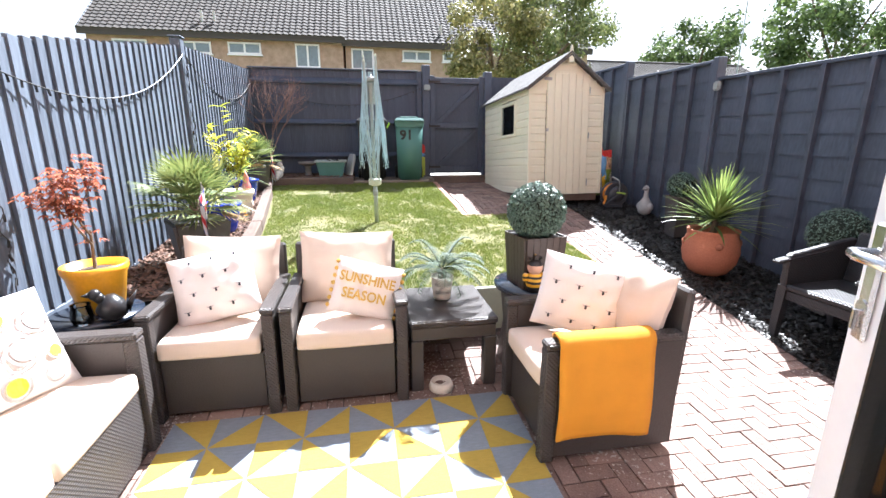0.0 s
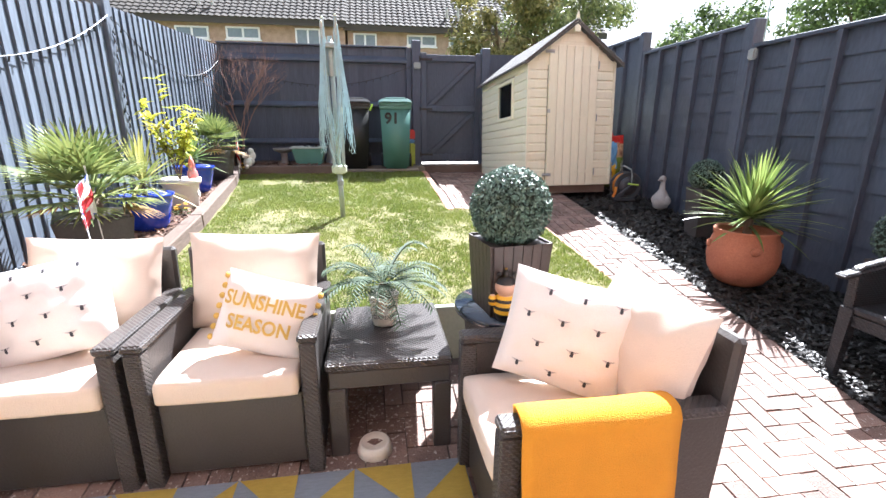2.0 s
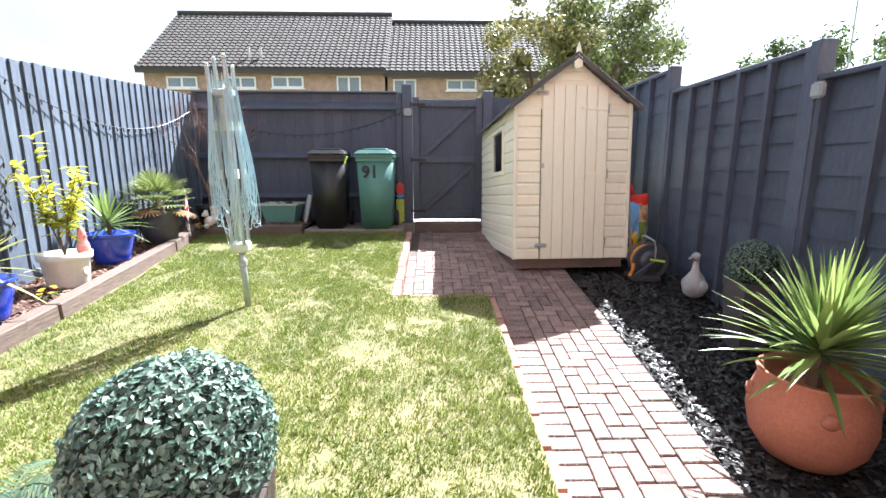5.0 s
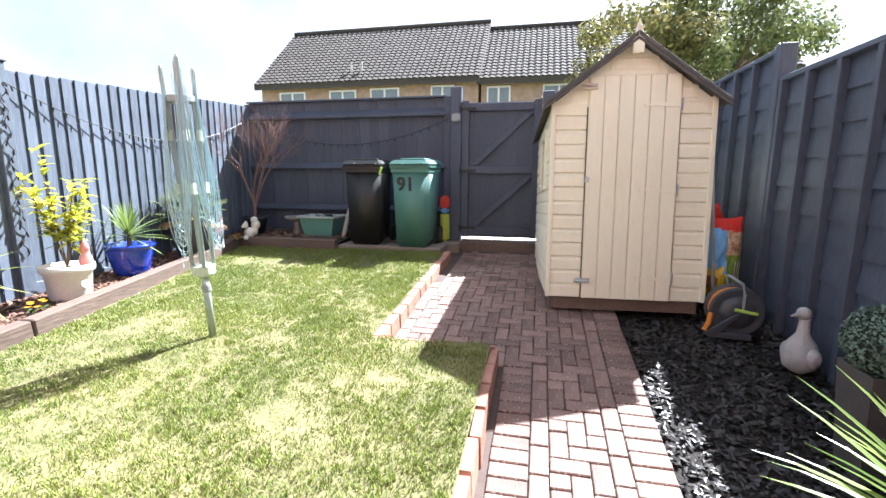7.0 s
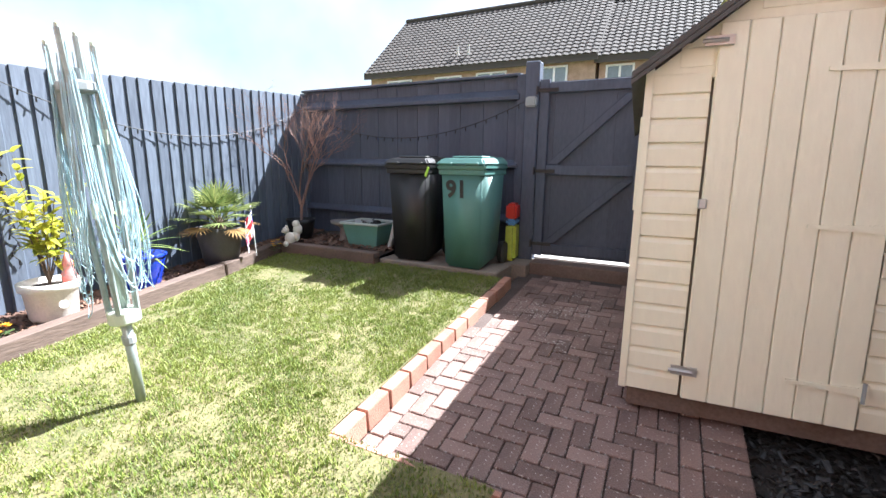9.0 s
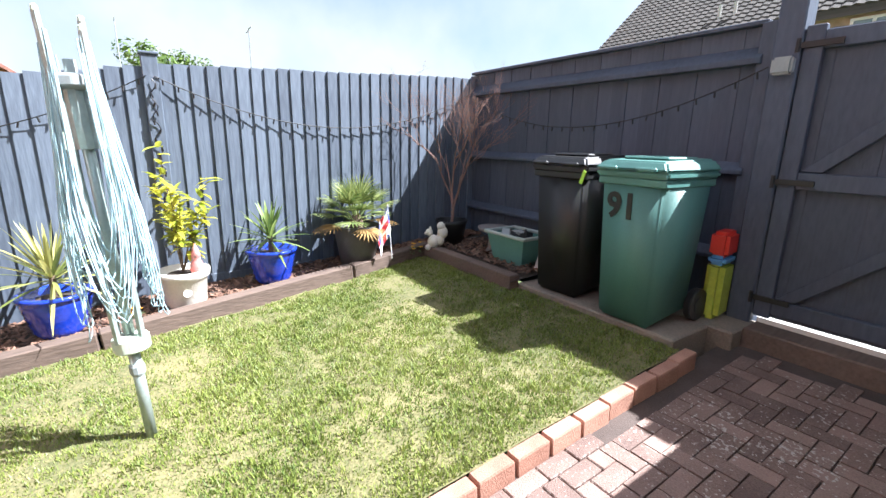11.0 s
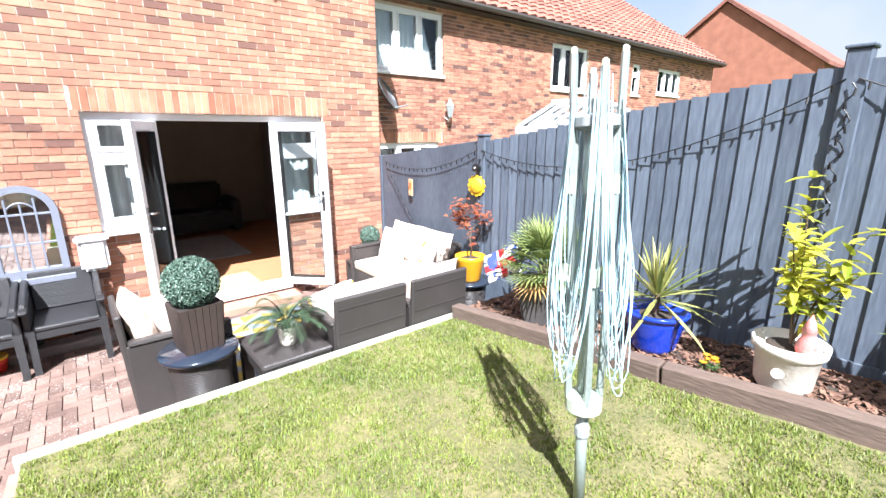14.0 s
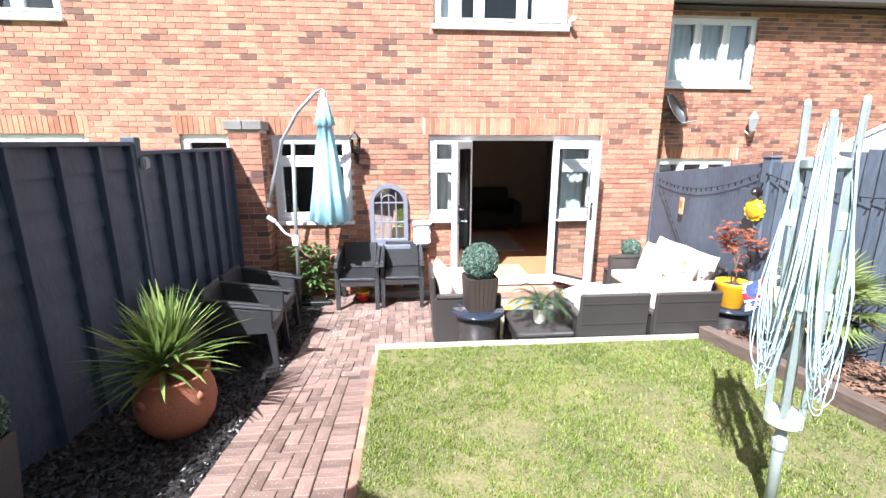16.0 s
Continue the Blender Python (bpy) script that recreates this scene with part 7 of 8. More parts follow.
XF = FENCE_L + 0.06
garland(sagging((-1.03, 0.5, 1.6), (XF, 2.4, 1.8), 0.14, 40), "black string lights hung along the fence")
garland(sagging((XF, 2.46, 1.8), (XF, 5.05, 2.22), 0.28, 56), "black string lights hung along the fence")
garland(sagging((XF, 5.1, 2.22), (XF, 7.85, 2.3), 0.34, 60), "black string lights hung along the fence")
garland(sagging((-0.85, 7.84, 2.25), (1.78, 7.84, 2.25), 0.3, 50), "black string lights hung on the back fence")
garland([(XF + 0.01 + 0.006 * math.sin(i), 5.08 + 0.02 * math.sin(i * 1.3), 2.2 - i * 0.03) for i in range(42)], "black string lights wound down a fence post")
garland([(XF + 0.01 + 0.006 * math.sin(i), 2.44 + 0.02 * math.sin(i * 1.3), 1.75 - i * 0.03) for i in range(38)], "black string lights wound down a fence post")
garland([Vector((-1.02, 0.55, 1.55)).lerp(Vector((-0.98, 1.2, 0.9)), i / 16) for i in range(17)], "loose end of the string lights on the panel")
pl = thing("plaque", pose(-0.985, 1.15, 1.22, 0, 0, 85), "small wooden plaque with an orange picture", "plaque")
part("board", Geo().box(-0.045, -0.012, 0, 0.045, 0.0, 0.2), mat("pale_pine", (0.6, 0.36, 0.2), 0.7, 0.15), pl, bevel=0.003)
part("picture", Geo().box(-0.03, -0.016, 0.08, 0.03, -0.0125, 0.16), mat("orange_print", (0.6, 0.18, 0.05), 0.7, 0.2, 30, 90), pl)
M_SUNFACE = mat("yellow_paint", (0.75, 0.48, 0.02), 0.5, 0.15, 20, 80, 0.3)
sn = thing("sun_ornament", pose(FENCE_L + 0.075, 2.42, 1.46, 90, 0, 100), "yellow sun-shaped wall ornament on the fence post", "ornament")
part("disc", Geo().lathe([(0.085, 0), (0.09, 0.01), (0.06, 0.03), (0.001, 0.04)], 24), M_SUNFACE, sn, smooth=True)
for i in range(12):
    part("ray", Geo().prism([(0.07, -0.027), (0.1, -0.016), (0.108, 0.0), (0.1, 0.016), (0.07, 0.027)], 0.002, 0.012, "z", pose(0, 0, 0, 0, 0, 30 * i)), M_SUNFACE, sn)
sl = thing("solar_light", pose(FENCE_L + 0.06, 2.43, 1.62), "small black and white solar spotlight on the post", "light")
part("head", Geo().lathe([(0.03, 0), (0.04, 0.06), (0.038, 0.06)], 14, pose(0, 0, 0, 0, 75)), M_BLACK, sl)
part("lens", Geo().lathe([(0.034, 0.055), (0.001, 0.062)], 14, pose(0, 0, 0, 0, 75)), M_UPVC, sl)

M_FR, M_FW, M_FB = mat("flag_red", (0.6, 0.03, 0.04), 0.8, 0.1), mat("flag_white", (0.75, 0.72, 0.72), 0.8, 0.05), mat("flag_blue", (0.06, 0.09, 0.32), 0.8, 0.1)


def small_flag(m, label, spread, droop):
    """A small cloth flag with a red cross and saltire on blue, drooping from a stick."""
    t = thing("small_flag", m, label, "flag", "small flags")
    part("stick", Geo().tube([(0, 0, 0), (0, 0, 0.5)], 0.004, 6), M_UPVC, t)
    n = 12

    def cloth(u, w, lift):
        return (u * spread + 0.012 * math.sin(w * 5), 0.014 * math.sin(u * 8) + lift, 0.49 - w * 0.22 - u * droop)
    for name, polys, material, lift in (
            ("field", [[(0, 0), (1, 0), (1, 1), (0, 1)]], M_FB, 0.0),
            ("saltire", [[(0, 0), (0.19, 0), (1, 0.8), (1, 1), (0.81, 1), (0, 0.2)], [(1, 0), (1, 0.2), (0.19, 1), (0, 1), (0, 0.8), (0.81, 0)]], M_FW, 0.0012),
            ("cross", [[(0.34, 0), (0.66, 0), (0.66, 1), (0.34, 1)], [(0, 0.3), (1, 0.3), (1, 0.7), (0, 0.7)]], M_FW, 0.002),
            ("red_cross", [[(0.4, 0), (0.6, 0), (0.6, 1), (0.4, 1)], [(0, 0.38), (1, 0.38), (1, 0.62), (0, 0.62)]], M_FR, 0.003)):
        for side in (-1, 1):
            for poly in polys:
                bm = bmesh.new()
                bm.faces.new([bm.verts.new((p[0], p[1], 0)) for p in poly])
                for k in range(1, n):
                    bmesh.ops.bisect_plane(bm, geom=bm.verts[:] + bm.edges[:] + bm.faces[:], plane_co=(k / n, 0, 0), plane_no=(1, 0, 0))
                gg = Geo()
                bm.verts.ensure_lookup_table()
                gg.add([cloth(q.co.x, q.co.y, side * (lift + 0.0006)) for q in bm.verts], [tuple(q.index for q in fc.verts) for fc in bm.faces])
                bm.free()
                part(name, gg, material, t)
    return t


small_flag(pose(-0.37, 3.50, lawn_z(3.5) + 0.18, 0, 10, -74), "small red, white and blue flag in the palm pot", 0.29, 0.1)
small_flag(pose(-0.5, 6.72, lawn_z(6.8) + 0.06, 0, 6, -70), "small red, white and blue flag stuck in the bed", 0.16, 0.2)
gn = part("gnome", Geo().lathe([(0.035, 0), (0.045, 0.03), (0.04, 0.07), (0.03, 0.09), (0.028, 0.12), (0.032, 0.125), (0.02, 0.17), (0.002, 0.21)], 14), mat("red_white_glaze", (0.65, 0.10, 0.08), 0.4, 0.5, 14, 60, 0.1, tint=(0.75, 0.7, 0.68)), smooth=True)
gn.matrix_basis = pose(-0.48, 5.19, lawn_z(5.1) + 0.29)
tagged(gn, "small red and white gnome in the cream pot", "ornament")
M_FLOWER = leafmat("orange_petal", (0.7, 0.28, 0.01), (0.8, 0.5, 0.03), 0.6, 0.3)
for x, y in ((-0.45, 4.78), (-0.5, 7.0)):
    fl2 = thing("marigold", pose(x, y, lawn_z(y) + 0.05), "small orange marigold in the bark", "flower", "marigolds")
    gp, gl = Geo(), Geo()
    for _ in range(6):
        c = Vector((rnd.uniform(-0.06, 0.06), rnd.uniform(-0.06, 0.06), rnd.uniform(0.05, 0.1)))
        for k in range(9):
            a = k * 0.698
            blade(gp, c, (math.cos(a), math.sin(a), 0.5), (0, 0, 1), 0.026, 0.007, 0.6, 2)
        for k in range(6):
            a = rnd.uniform(0, 6.28)
            blade(gl, c - Vector((0, 0, 0.05)), (math.cos(a), math.sin(a), 0.4), (0, 0, 1), 0.05, 0.005, 0.4, 2)
    part("petals", gp, M_FLOWER, fl2)
    part("leaves", gl, M_SHRUB, fl2)
sq = part("squirrel_ornament", Geo().ball((0, 0, 0.07), 0.055, 14, 10, 1.25).ball((0.04, 0, 0.16), 0.035, 12, 8).ball((0.07, 0, 0.15), 0.016, 8, 6).ball((-0.06, 0, 0.09), 0.045, 12, 8, 1.3).ball((-0.085, 0, 0.16), 0.05, 12, 8, 1.2).ball((-0.07, 0, 0.22), 0.04, 12, 8).ball((0.05, 0.02, 0.02), 0.03, 8, 6).ball((0.03, 0.018, 0.195), 0.012, 8, 6, 1.5).ball((0.03, -0.018, 0.195), 0.012, 8, 6, 1.5), M_WHITEPOT, smooth=True)
sq.matrix_basis = pose(-0.5, 7.16, lawn_z(7.16) + 0.07, 0, 0, -120)
tagged(sq, "white stone squirrel ornament in the corner bed", "ornament")

# ---- things along the back ----
rb = thing("recycling_box", pose(0.26, 7.52, lawn_z(7.5) + 0.055) @ Matrix.Scale(0.85, 4), "green recycling box with an open rim", "box")
v = [(-0.2, -0.14, 0), (0.2, -0.14, 0), (0.2, 0.14, 0), (-0.2, 0.14, 0), (-0.26, -0.19, 0.28), (0.26, -0.19, 0.28), (0.26, 0.19, 0.28), (-0.26, 0.19, 0.28)]
M_RECY = mat("sea_green_plastic", (0.10, 0.24, 0.21), 0.5, 0.12)
part("body", Geo().add(v, [(0, 3, 2, 1), (0, 1, 5, 4), (1, 2, 6, 5), (2, 3, 7, 6), (3, 0, 4, 7)]), M_RECY, rb)
part("rim", Geo().box(-0.285, -0.215, 0.27, 0.285, -0.18, 0.3).box(-0.285, 0.18, 0.27, 0.285, 0.215, 0.3).box(-0.285, -0.18, 0.27, -0.25, 0.18, 0.3).box(0.25, -0.18, 0.27, 0.285, 0.18, 0.3), mat("pale_grey_green_plastic", (0.36, 0.42, 0.39), 0.5, 0.1), rb, bevel=0.006)
for i in range(7):
    part("contents", Geo().box(-0.06, -0.04, 0, 0.06, 0.04, 0.08, pose(rnd.uniform(-0.15, 0.15), rnd.uniform(-0.1, 0.1), 0.22, rnd.uniform(-30, 30), rnd.uniform(-30, 30), rnd.uniform(0, 180))), M_BLACK if i % 2 else M_GREYPAINT, rb)
bb = thing("bird_bath", pose(-0.1, 7.56, lawn_z(7.55) + 0.055), "low grey stone bird bath", "bird bath")
part("bowl", Geo().lathe([(0.05, 0.16), (0.14, 0.2), (0.15, 0.23), (0.12, 0.21), (0.001, 0.19)], 20), MATS["grey_stone"], bb, smooth=True)
part("stem", Geo().lathe([(0.08, 0), (0.05, 0.04), (0.045, 0.14), (0.06, 0.17)], 16), MATS["grey_stone"], bb, smooth=True)
lb = thing("tray", pose(0.52, 7.55, lawn_z(7.5) + 0.055, 0, 0, -70), "pale grey plastic tray leaning against the bin", "tray")
part("panel", Geo().prism([(-0.14, 0), (0.14, 0), (0.14, 0.28), (0.09, 0.36), (-0.09, 0.36), (-0.14, 0.28)], -0.02, 0.02, "y", pose(0, 0, 0, -14)), mat("pale_tray", (0.45, 0.45, 0.44), 0.5, 0.1), lb, bevel=0.01)
kb = thing("compost_bag", pose(1.735, 7.78, PAD, 0, 0, 6), "red and yellow plastic bag behind the green bin", "bag")
part("lower", Geo().box(-0.05, -0.1, 0, 0.05, 0.1, 0.36), mat("lime_bag", (0.42, 0.5, 0.06), 0.4, 0.25, 9, 50, 0.4), kb, bevel=0.03, segs=2)
part("middle", Geo().box(-0.049, -0.098, 0.34, 0.049, 0.098, 0.40), mat("blue_plastic", (0.1, 0.3, 0.6), 0.4, 0.2), kb, bevel=0.02, segs=2)
part("upper", Geo().box(-0.05, -0.095, 0.39, 0.05, 0.095, 0.54), MATS["red_plastic"], kb, bevel=0.02, segs=2)

# ---- beside the shed ----
bg = thing("compost_bag", pose(4.16, 6.2, bed_z(6.2) + 0.02, 0, 0, 8), "printed plastic compost bag with a sunflower picture", "bag")
M_OLIVEBAG = mat("olive_plastic", (0.20, 0.30, 0.05), 0.35, 0.2, 6, 40, 0.4)
M_SKYBAG = mat("sky_blue_print", (0.16, 0.42, 0.75), 0.35, 0.2, 8, 40, 0.3)
M_CRUMB = mat("flower_print", (0.55, 0.42, 0.25), 0.4, 0.6, 22, 60, 0.3, tint=(0.45, 0.08, 0.06))
M_SEEDS = mat("sunflower_heart", (0.24, 0.10, 0.02), 0.5, 0.4, 40, 90, 0.4)
BW, BHT = 0.32, 0.68
full = pillow_geo(BW, BHT, 0.12, 12, 44, 0.02)
areas = {k: [] for k in ("red_band", "sky_picture", "sunflower", "sunflower_heart", "flower_picture", "sack")}
for f in full.f:
    p = sum((Vector(full.v[i]) for i in f), Vector()) / len(f)
    x, z = p.x / BW, p.z / BHT
    q = math.hypot((x + 0.26) * BW, (z - 0.3) * BHT)
    petal = 0.115 + 0.022 * math.cos(13 * math.atan2((z - 0.3) * BHT, (x + 0.26) * BW))
    if z > 0.9 - 0.08 * (x + 0.5):
        k = "red_band"
    elif p.y > 0.02:
        k = "sack"
    elif x > 0.02:
        k = "flower_picture" if z > 0.58 else "sack"
    elif q < 0.05:
        k = "sunflower_heart"
    elif q < petal:
        k = "sunflower"
    else:
        k = "sky_picture" if z > 0.2 else "sack"
    areas[k].append(f)
for k, material in (("red_band", MATS["red_plastic"]), ("sky_picture", M_SKYBAG), ("sunflower", MATS["yellow_plastic"]), ("sunflower_heart", M_SEEDS), ("flower_picture", M_CRUMB), ("sack", M_OLIVEBAG)):
    used = sorted({i for f in areas[k] for i in f})
    at = {i: n for n, i in enumerate(used)}
    part(k, Geo().add([full.v[i] for i in used], [tuple(at[i] for i in f) for f in areas[k]]), material, bg, smooth=True)
for i in range(3):
    part("text_bar", decal([[(0.06 + 0.02 * i, -0.18), (0.066 + 0.02 * i, -0.18), (0.066 + 0.02 * i, 0.02), (0.06 + 0.02 * i, 0.02)]], BW, BHT, 0.12, 0.012), M_UPVC, bg)
part("bag_neck", Geo().add(pillow_geo(0.2, 0.12, 0.03, 5, 10, 0.02).v, pillow_geo(0.2, 0.12, 0.03, 5, 10, 0.02).f, pose(-0.07, 0.01, 0.635, -12, -14)), MATS["red_plastic"], bg, smooth=True)
hr = thing("hose_reel", pose(4.12, 5.72, bed_z(5.72), 0, 0, -6) @ Matrix.Scale(0.82, 4), "dark hose reel wound with orange hose", "hose reel")
for s in (-1, 1):
    part("side_wheel", Geo().lathe([(0.19, s * 0.07), (0.2, s * 0.08), (0.185, s * 0.09), (0.17, s * 0.082), (0.09, s * 0.085), (0.07, s * 0.1), (0.001, s * 0.102)], 28, pose(0, 0, 0.21, 90)), mat("slate_plastic", (0.05, 0.055, 0.065), 0.4, 0.1), hr, smooth=True)
hs2 = Geo()
pts = []
for i in range(130):
    a = i * 0.35
    pts.append(((0.12 + 0.0004 * i) * math.cos(a), -0.055 + 0.11 * ((i * 0.35 / 6.283) % 7) / 7, 0.21 + (0.12 + 0.0004 * i) * math.sin(a)))
part("hose", hs2.tube(pts, 0.011, 6), mat("orange_hose", (0.6, 0.22, 0.02), 0.4, 0.15), hr, smooth=True)
part("handle", Geo().tube([(0.03, -0.105, 0.21), (0.03, -0.115, 0.36), (0.02, -0.09, 0.44), (-0.06, -0.02, 0.49), (-0.06, 0.05, 0.47), (-0.02, 0.1, 0.36), (0.0, 0.1, 0.21)], 0.012, 8), M_GREYPAINT, hr, smooth=True)
part("end_plate", Geo().lathe([(0.13, 0.0), (0.125, 0.02), (0.06, 0.03), (0.001, 0.032)], 26, pose(0, -0.085, 0.21, 90)), MATS["slate_plastic"], hr, smooth=True)
part("stand_leg", Geo().prism([(-0.03, 0.2), (0.04, 0.24), (-0.16, 0.0), (-0.24, 0.03)], -0.145, -0.118, "y"), MATS["slate_plastic"], hr, bevel=0.006)
part("connector", Geo().tube([(-0.19, -0.12, 0.2), (-0.2, -0.13, 0.13), (-0.23, -0.14, 0.06)], 0.02, 8), MATS["orange_hose"], hr, "orange hose connector hanging at the side")
part("crank", Geo().box(-0.07, -0.175, 0.2, 0.09, -0.15, 0.225, pose(0, 0, 0.03, 0, 8)), mat("lime_plastic", (0.4, 0.6, 0.1), 0.4, 0.1), hr, bevel=0.006)
for y in (-0.125, 0.125):
    part("foot", Geo().box(-0.2, y - 0.015, 0, 0.1, y + 0.015, 0.05), MATS["slate_plastic"], hr, bevel=0.006)
gs = part("goose_ornament", Geo().lathe([(0.03, 0), (0.085, 0.04), (0.1, 0.11), (0.075, 0.19), (0.035, 0.25), (0.027, 0.33), (0.03, 0.36)], 16).ball((0.012, 0, 0.375), 0.04, 12, 8).lathe([(0.02, 0), (0.004, 0.06)], 8, pose(0.04, 0, 0.37, 0, 95)).ball((-0.07, 0, 0.1), 0.06, 10, 8, 0.7).ball((0, 0.08, 0.12), 0.045, 10, 8, 1.3).ball((0, -0.08, 0.12), 0.045, 10, 8, 1.3), mat("grey_stone_ornament", (0.42, 0.41, 0.40), 0.85, 0.2, 12, 120, 0.4), smooth=True)
gs.matrix_basis = pose(4.3, 5.28, bed_z(5.28) - 0.005, 0, 0, 200) @ Matrix.Scale(0.92, 4)
tagged(gs, "grey stone goose ornament on the black bark", "ornament")
tagged(part("broom_handle", Geo().tube([(4.1, 6.0, bed_z(6)), (4.06, 6.3, 2.15)], 0.013, 8), M_GREYPAINT), "pale broom handle leaning behind the shed", "broom")

# ---- far houses ----
M_FARTILE = M_TILE


def far_house(name, x0, x1, y0, y_ridge, z_eave, z_ridge, wins, label):
    h = thing(name, Matrix(), label, "house")
    part("wall", Geo().box(x0, y0 + 0.35, 0.3, x1, 2 * y_ridge - y0, z_eave - 0.05), M_BUFF, h)
    part("gable", Geo().prism([(y0 + 0.35, z_eave - 0.05), (2 * y_ridge - y0, z_eave - 0.05), (y_ridge, z_ridge - 0.15)], x0 + 0.02, x1 - 0.02, "x"), M_BUFF, h)
    rf = tiled_roof("roof", x0 - 0.15, x1 + 0.1, y0, z_eave, y_ridge, z_ridge, M_FARTILE, "", 0.26, 0.26, h)
    part("roof_rear", Geo().add([(x0, y_ridge, z_ridge), (x1, y_ridge, z_ridge), (x1, 2 * y_ridge - y0, z_eave), (x0, 2 * y_ridge - y0, z_eave)], [(0, 1, 2, 3)]), M_FARTILE, h)
    part("fascia", Geo().box(x0 - 0.15, y0 + 0.01, z_eave - 0.22, x1 + 0.1, y0 + 0.05, z_eave - 0.05), mat("dark_fascia", (0.06, 0.05, 0.045), 0.6, 0.1), h)
    part("verge", Geo().add([(x0 - 0.17, y0, z_eave + 0.02), (x0 - 0.05, y0, z_eave + 0.1), (x0 - 0.05, y_ridge, z_ridge + 0.12), (x0 - 0.17, y_ridge, z_ridge + 0.02)], [(0, 1, 2, 3)]), M_UPVC, h)
    for a, b, lo, hi in wins:
        w = part("window", Geo().box(a, y0 + 0.28, lo, b, y0 + 0.345, lo + 0.07).box(a, y0 + 0.28, hi - 0.07, b, y0 + 0.345, hi).box(a, y0 + 0.28, lo + 0.07, a + 0.07, y0 + 0.345, hi - 0.07).box(b - 0.07, y0 + 0.28, lo + 0.07, b, y0 + 0.345, hi - 0.07).box((a + b) / 2 - 0.04, y0 + 0.28, lo + 0.07, (a + b) / 2 + 0.04, y0 + 0.345, hi - 0.07), M_UPVC, h)
        part("pane", Geo().box(a + 0.07, y0 + 0.31, lo + 0.07, b - 0.07, y0 + 0.34, hi - 0.07), mat("far_glass", (0.22, 0.26, 0.30), 0.1, 0.2, 2, 10, 0.0), w)
        part("sill", Geo().box(a - 0.05, y0 + 0.25, lo - 0.06, b + 0.05, y0 + 0.348, lo - 0.001), M_UPVC, w)
    for x in (x0 + 4.4, x0 + 4.9):
        part("vent_pipe", Geo().tube([(x, y0 + 0.6, z_eave + 0.4), (x, y0 + 0.6, z_eave + 0.95)], 0.06, 8), mat("pale_vent", (0.5, 0.48, 0.45), 0.6, 0.1), h)
    return h


wrow = [(-9.1, -7.8, 4.85, 5.33), (-6.62, -5.33, 4.85, 5.33), (-4.66, -3.32, 4.88, 5.36), (-1.9, -0.87, 4.4, 5.38)]
far_house("terraced_house", -10.05, 0.15, 21.7, 25.6, 5.64, 8.9, wrow, "buff brick terraced house with a brown tiled roof")
far_house("terraced_house", 0.25, 12.0, 21.9, 25.6, 5.56, 8.56, [(0.5, 1.5, 4.4, 5.3), (2.82, 4.13, 4.84, 5.3), (4.7, 5.55, 4.86, 5.3), (8.5, 10.0, 4.8, 5.3)], "buff brick terraced house with a brown tiled roof")
far_house("bungalow", 17.0, 31.0, 29.5, 33.5, 5.0, 6.9, [(20, 21.5, 3.6, 4.6), (25, 26.5, 3.6, 4.6)], "distant house with a low brown tiled roof")

gh = thing("gabled_house", Matrix(), "red brick gable end of a distant house", "house")
part("wall", Geo().prism([(-6.2, -0.3), (0.9, -0.3), (0.9, 4.45), (-2.7, 7.15), (-6.2, 4.5)], -27, -20, "x"), mat("distant_red_brick", (0.34, 0.14, 0.09), 0.9, 0.3, 3, 30, 0.3), gh)
for e in ((1.05, 4.38), (-6.4, 4.38)):
    part("roof", Geo().prism([(-2.7, 7.2), e, (e[0], e[1] + 0.14), (-2.7, 7.36)] if e[0] < 0 else [(-2.7, 7.36), (e[0], e[1] + 0.14), e, (-2.7, 7.2)], -27.2, -19.85, "x"), M_REDTILE, gh)

cv = thing("conservatory", Matrix(), "white glazed conservatory roof beyond the fence", "conservatory")
BY = 0.5      # rear of the glass roof
CX, CY, CZ, EX, EY, EZ = -4.5, 1.45, 2.45, 0.9, 1.95, 2.06      # ridge, its end and height; half width, front and height of the eaves
part("ridge_beam", Geo().box(CX - 0.05, BY, CZ - 0.02, CX + 0.05, CY, CZ + 0.06), M_UPVC, cv, bevel=0.01)
part("finial", Geo().lathe([(0.03, 0), (0.035, 0.06), (0.012, 0.1), (0.02, 0.15), (0.002, 0.26)], 8, pose(CX, CY, CZ + 0.03)), M_UPVC, cv)
for s in (-1, 1):
    for i in range(5):
        y = BY + 0.03 + i * 0.22
        part("rafter", Geo().tube([(CX, y, CZ), (CX + s * EX, y, EZ)], 0.03, 4), M_UPVC, cv)
    part("hip_rafter", Geo().tube([(CX, CY, CZ + 0.02), (CX + s * EX, EY, EZ + 0.02)], 0.04, 4), M_UPVC, cv)
    part("eaves_beam", Geo().box(CX + s * EX - 0.05, BY, EZ - 0.12, CX + s * EX + 0.05, EY, EZ), M_UPVC, cv, bevel=0.01)
    part("glazing", Geo().add([(CX, BY, CZ), (CX + s * EX, BY, EZ), (CX + s * EX, EY, EZ), (CX, CY, CZ)], [(0, 1, 2, 3)]), glass(), cv)
    part("side_wall", Geo().box(CX + s * EX - 0.03, BY, -0.3, CX + s * EX + 0.03, EY - 0.04, EZ - 0.121), M_UPVC, cv)
part("front_wall", Geo().box(CX - EX + 0.03, EY - 0.04, -0.3, CX + EX - 0.03, EY, EZ - 0.121), M_UPVC, cv)
part("eaves_beam", Geo().box(CX - EX + 0.05, EY - 0.06, EZ - 0.12, CX + EX - 0.05, EY + 0.02, EZ), M_UPVC, cv, bevel=0.01)
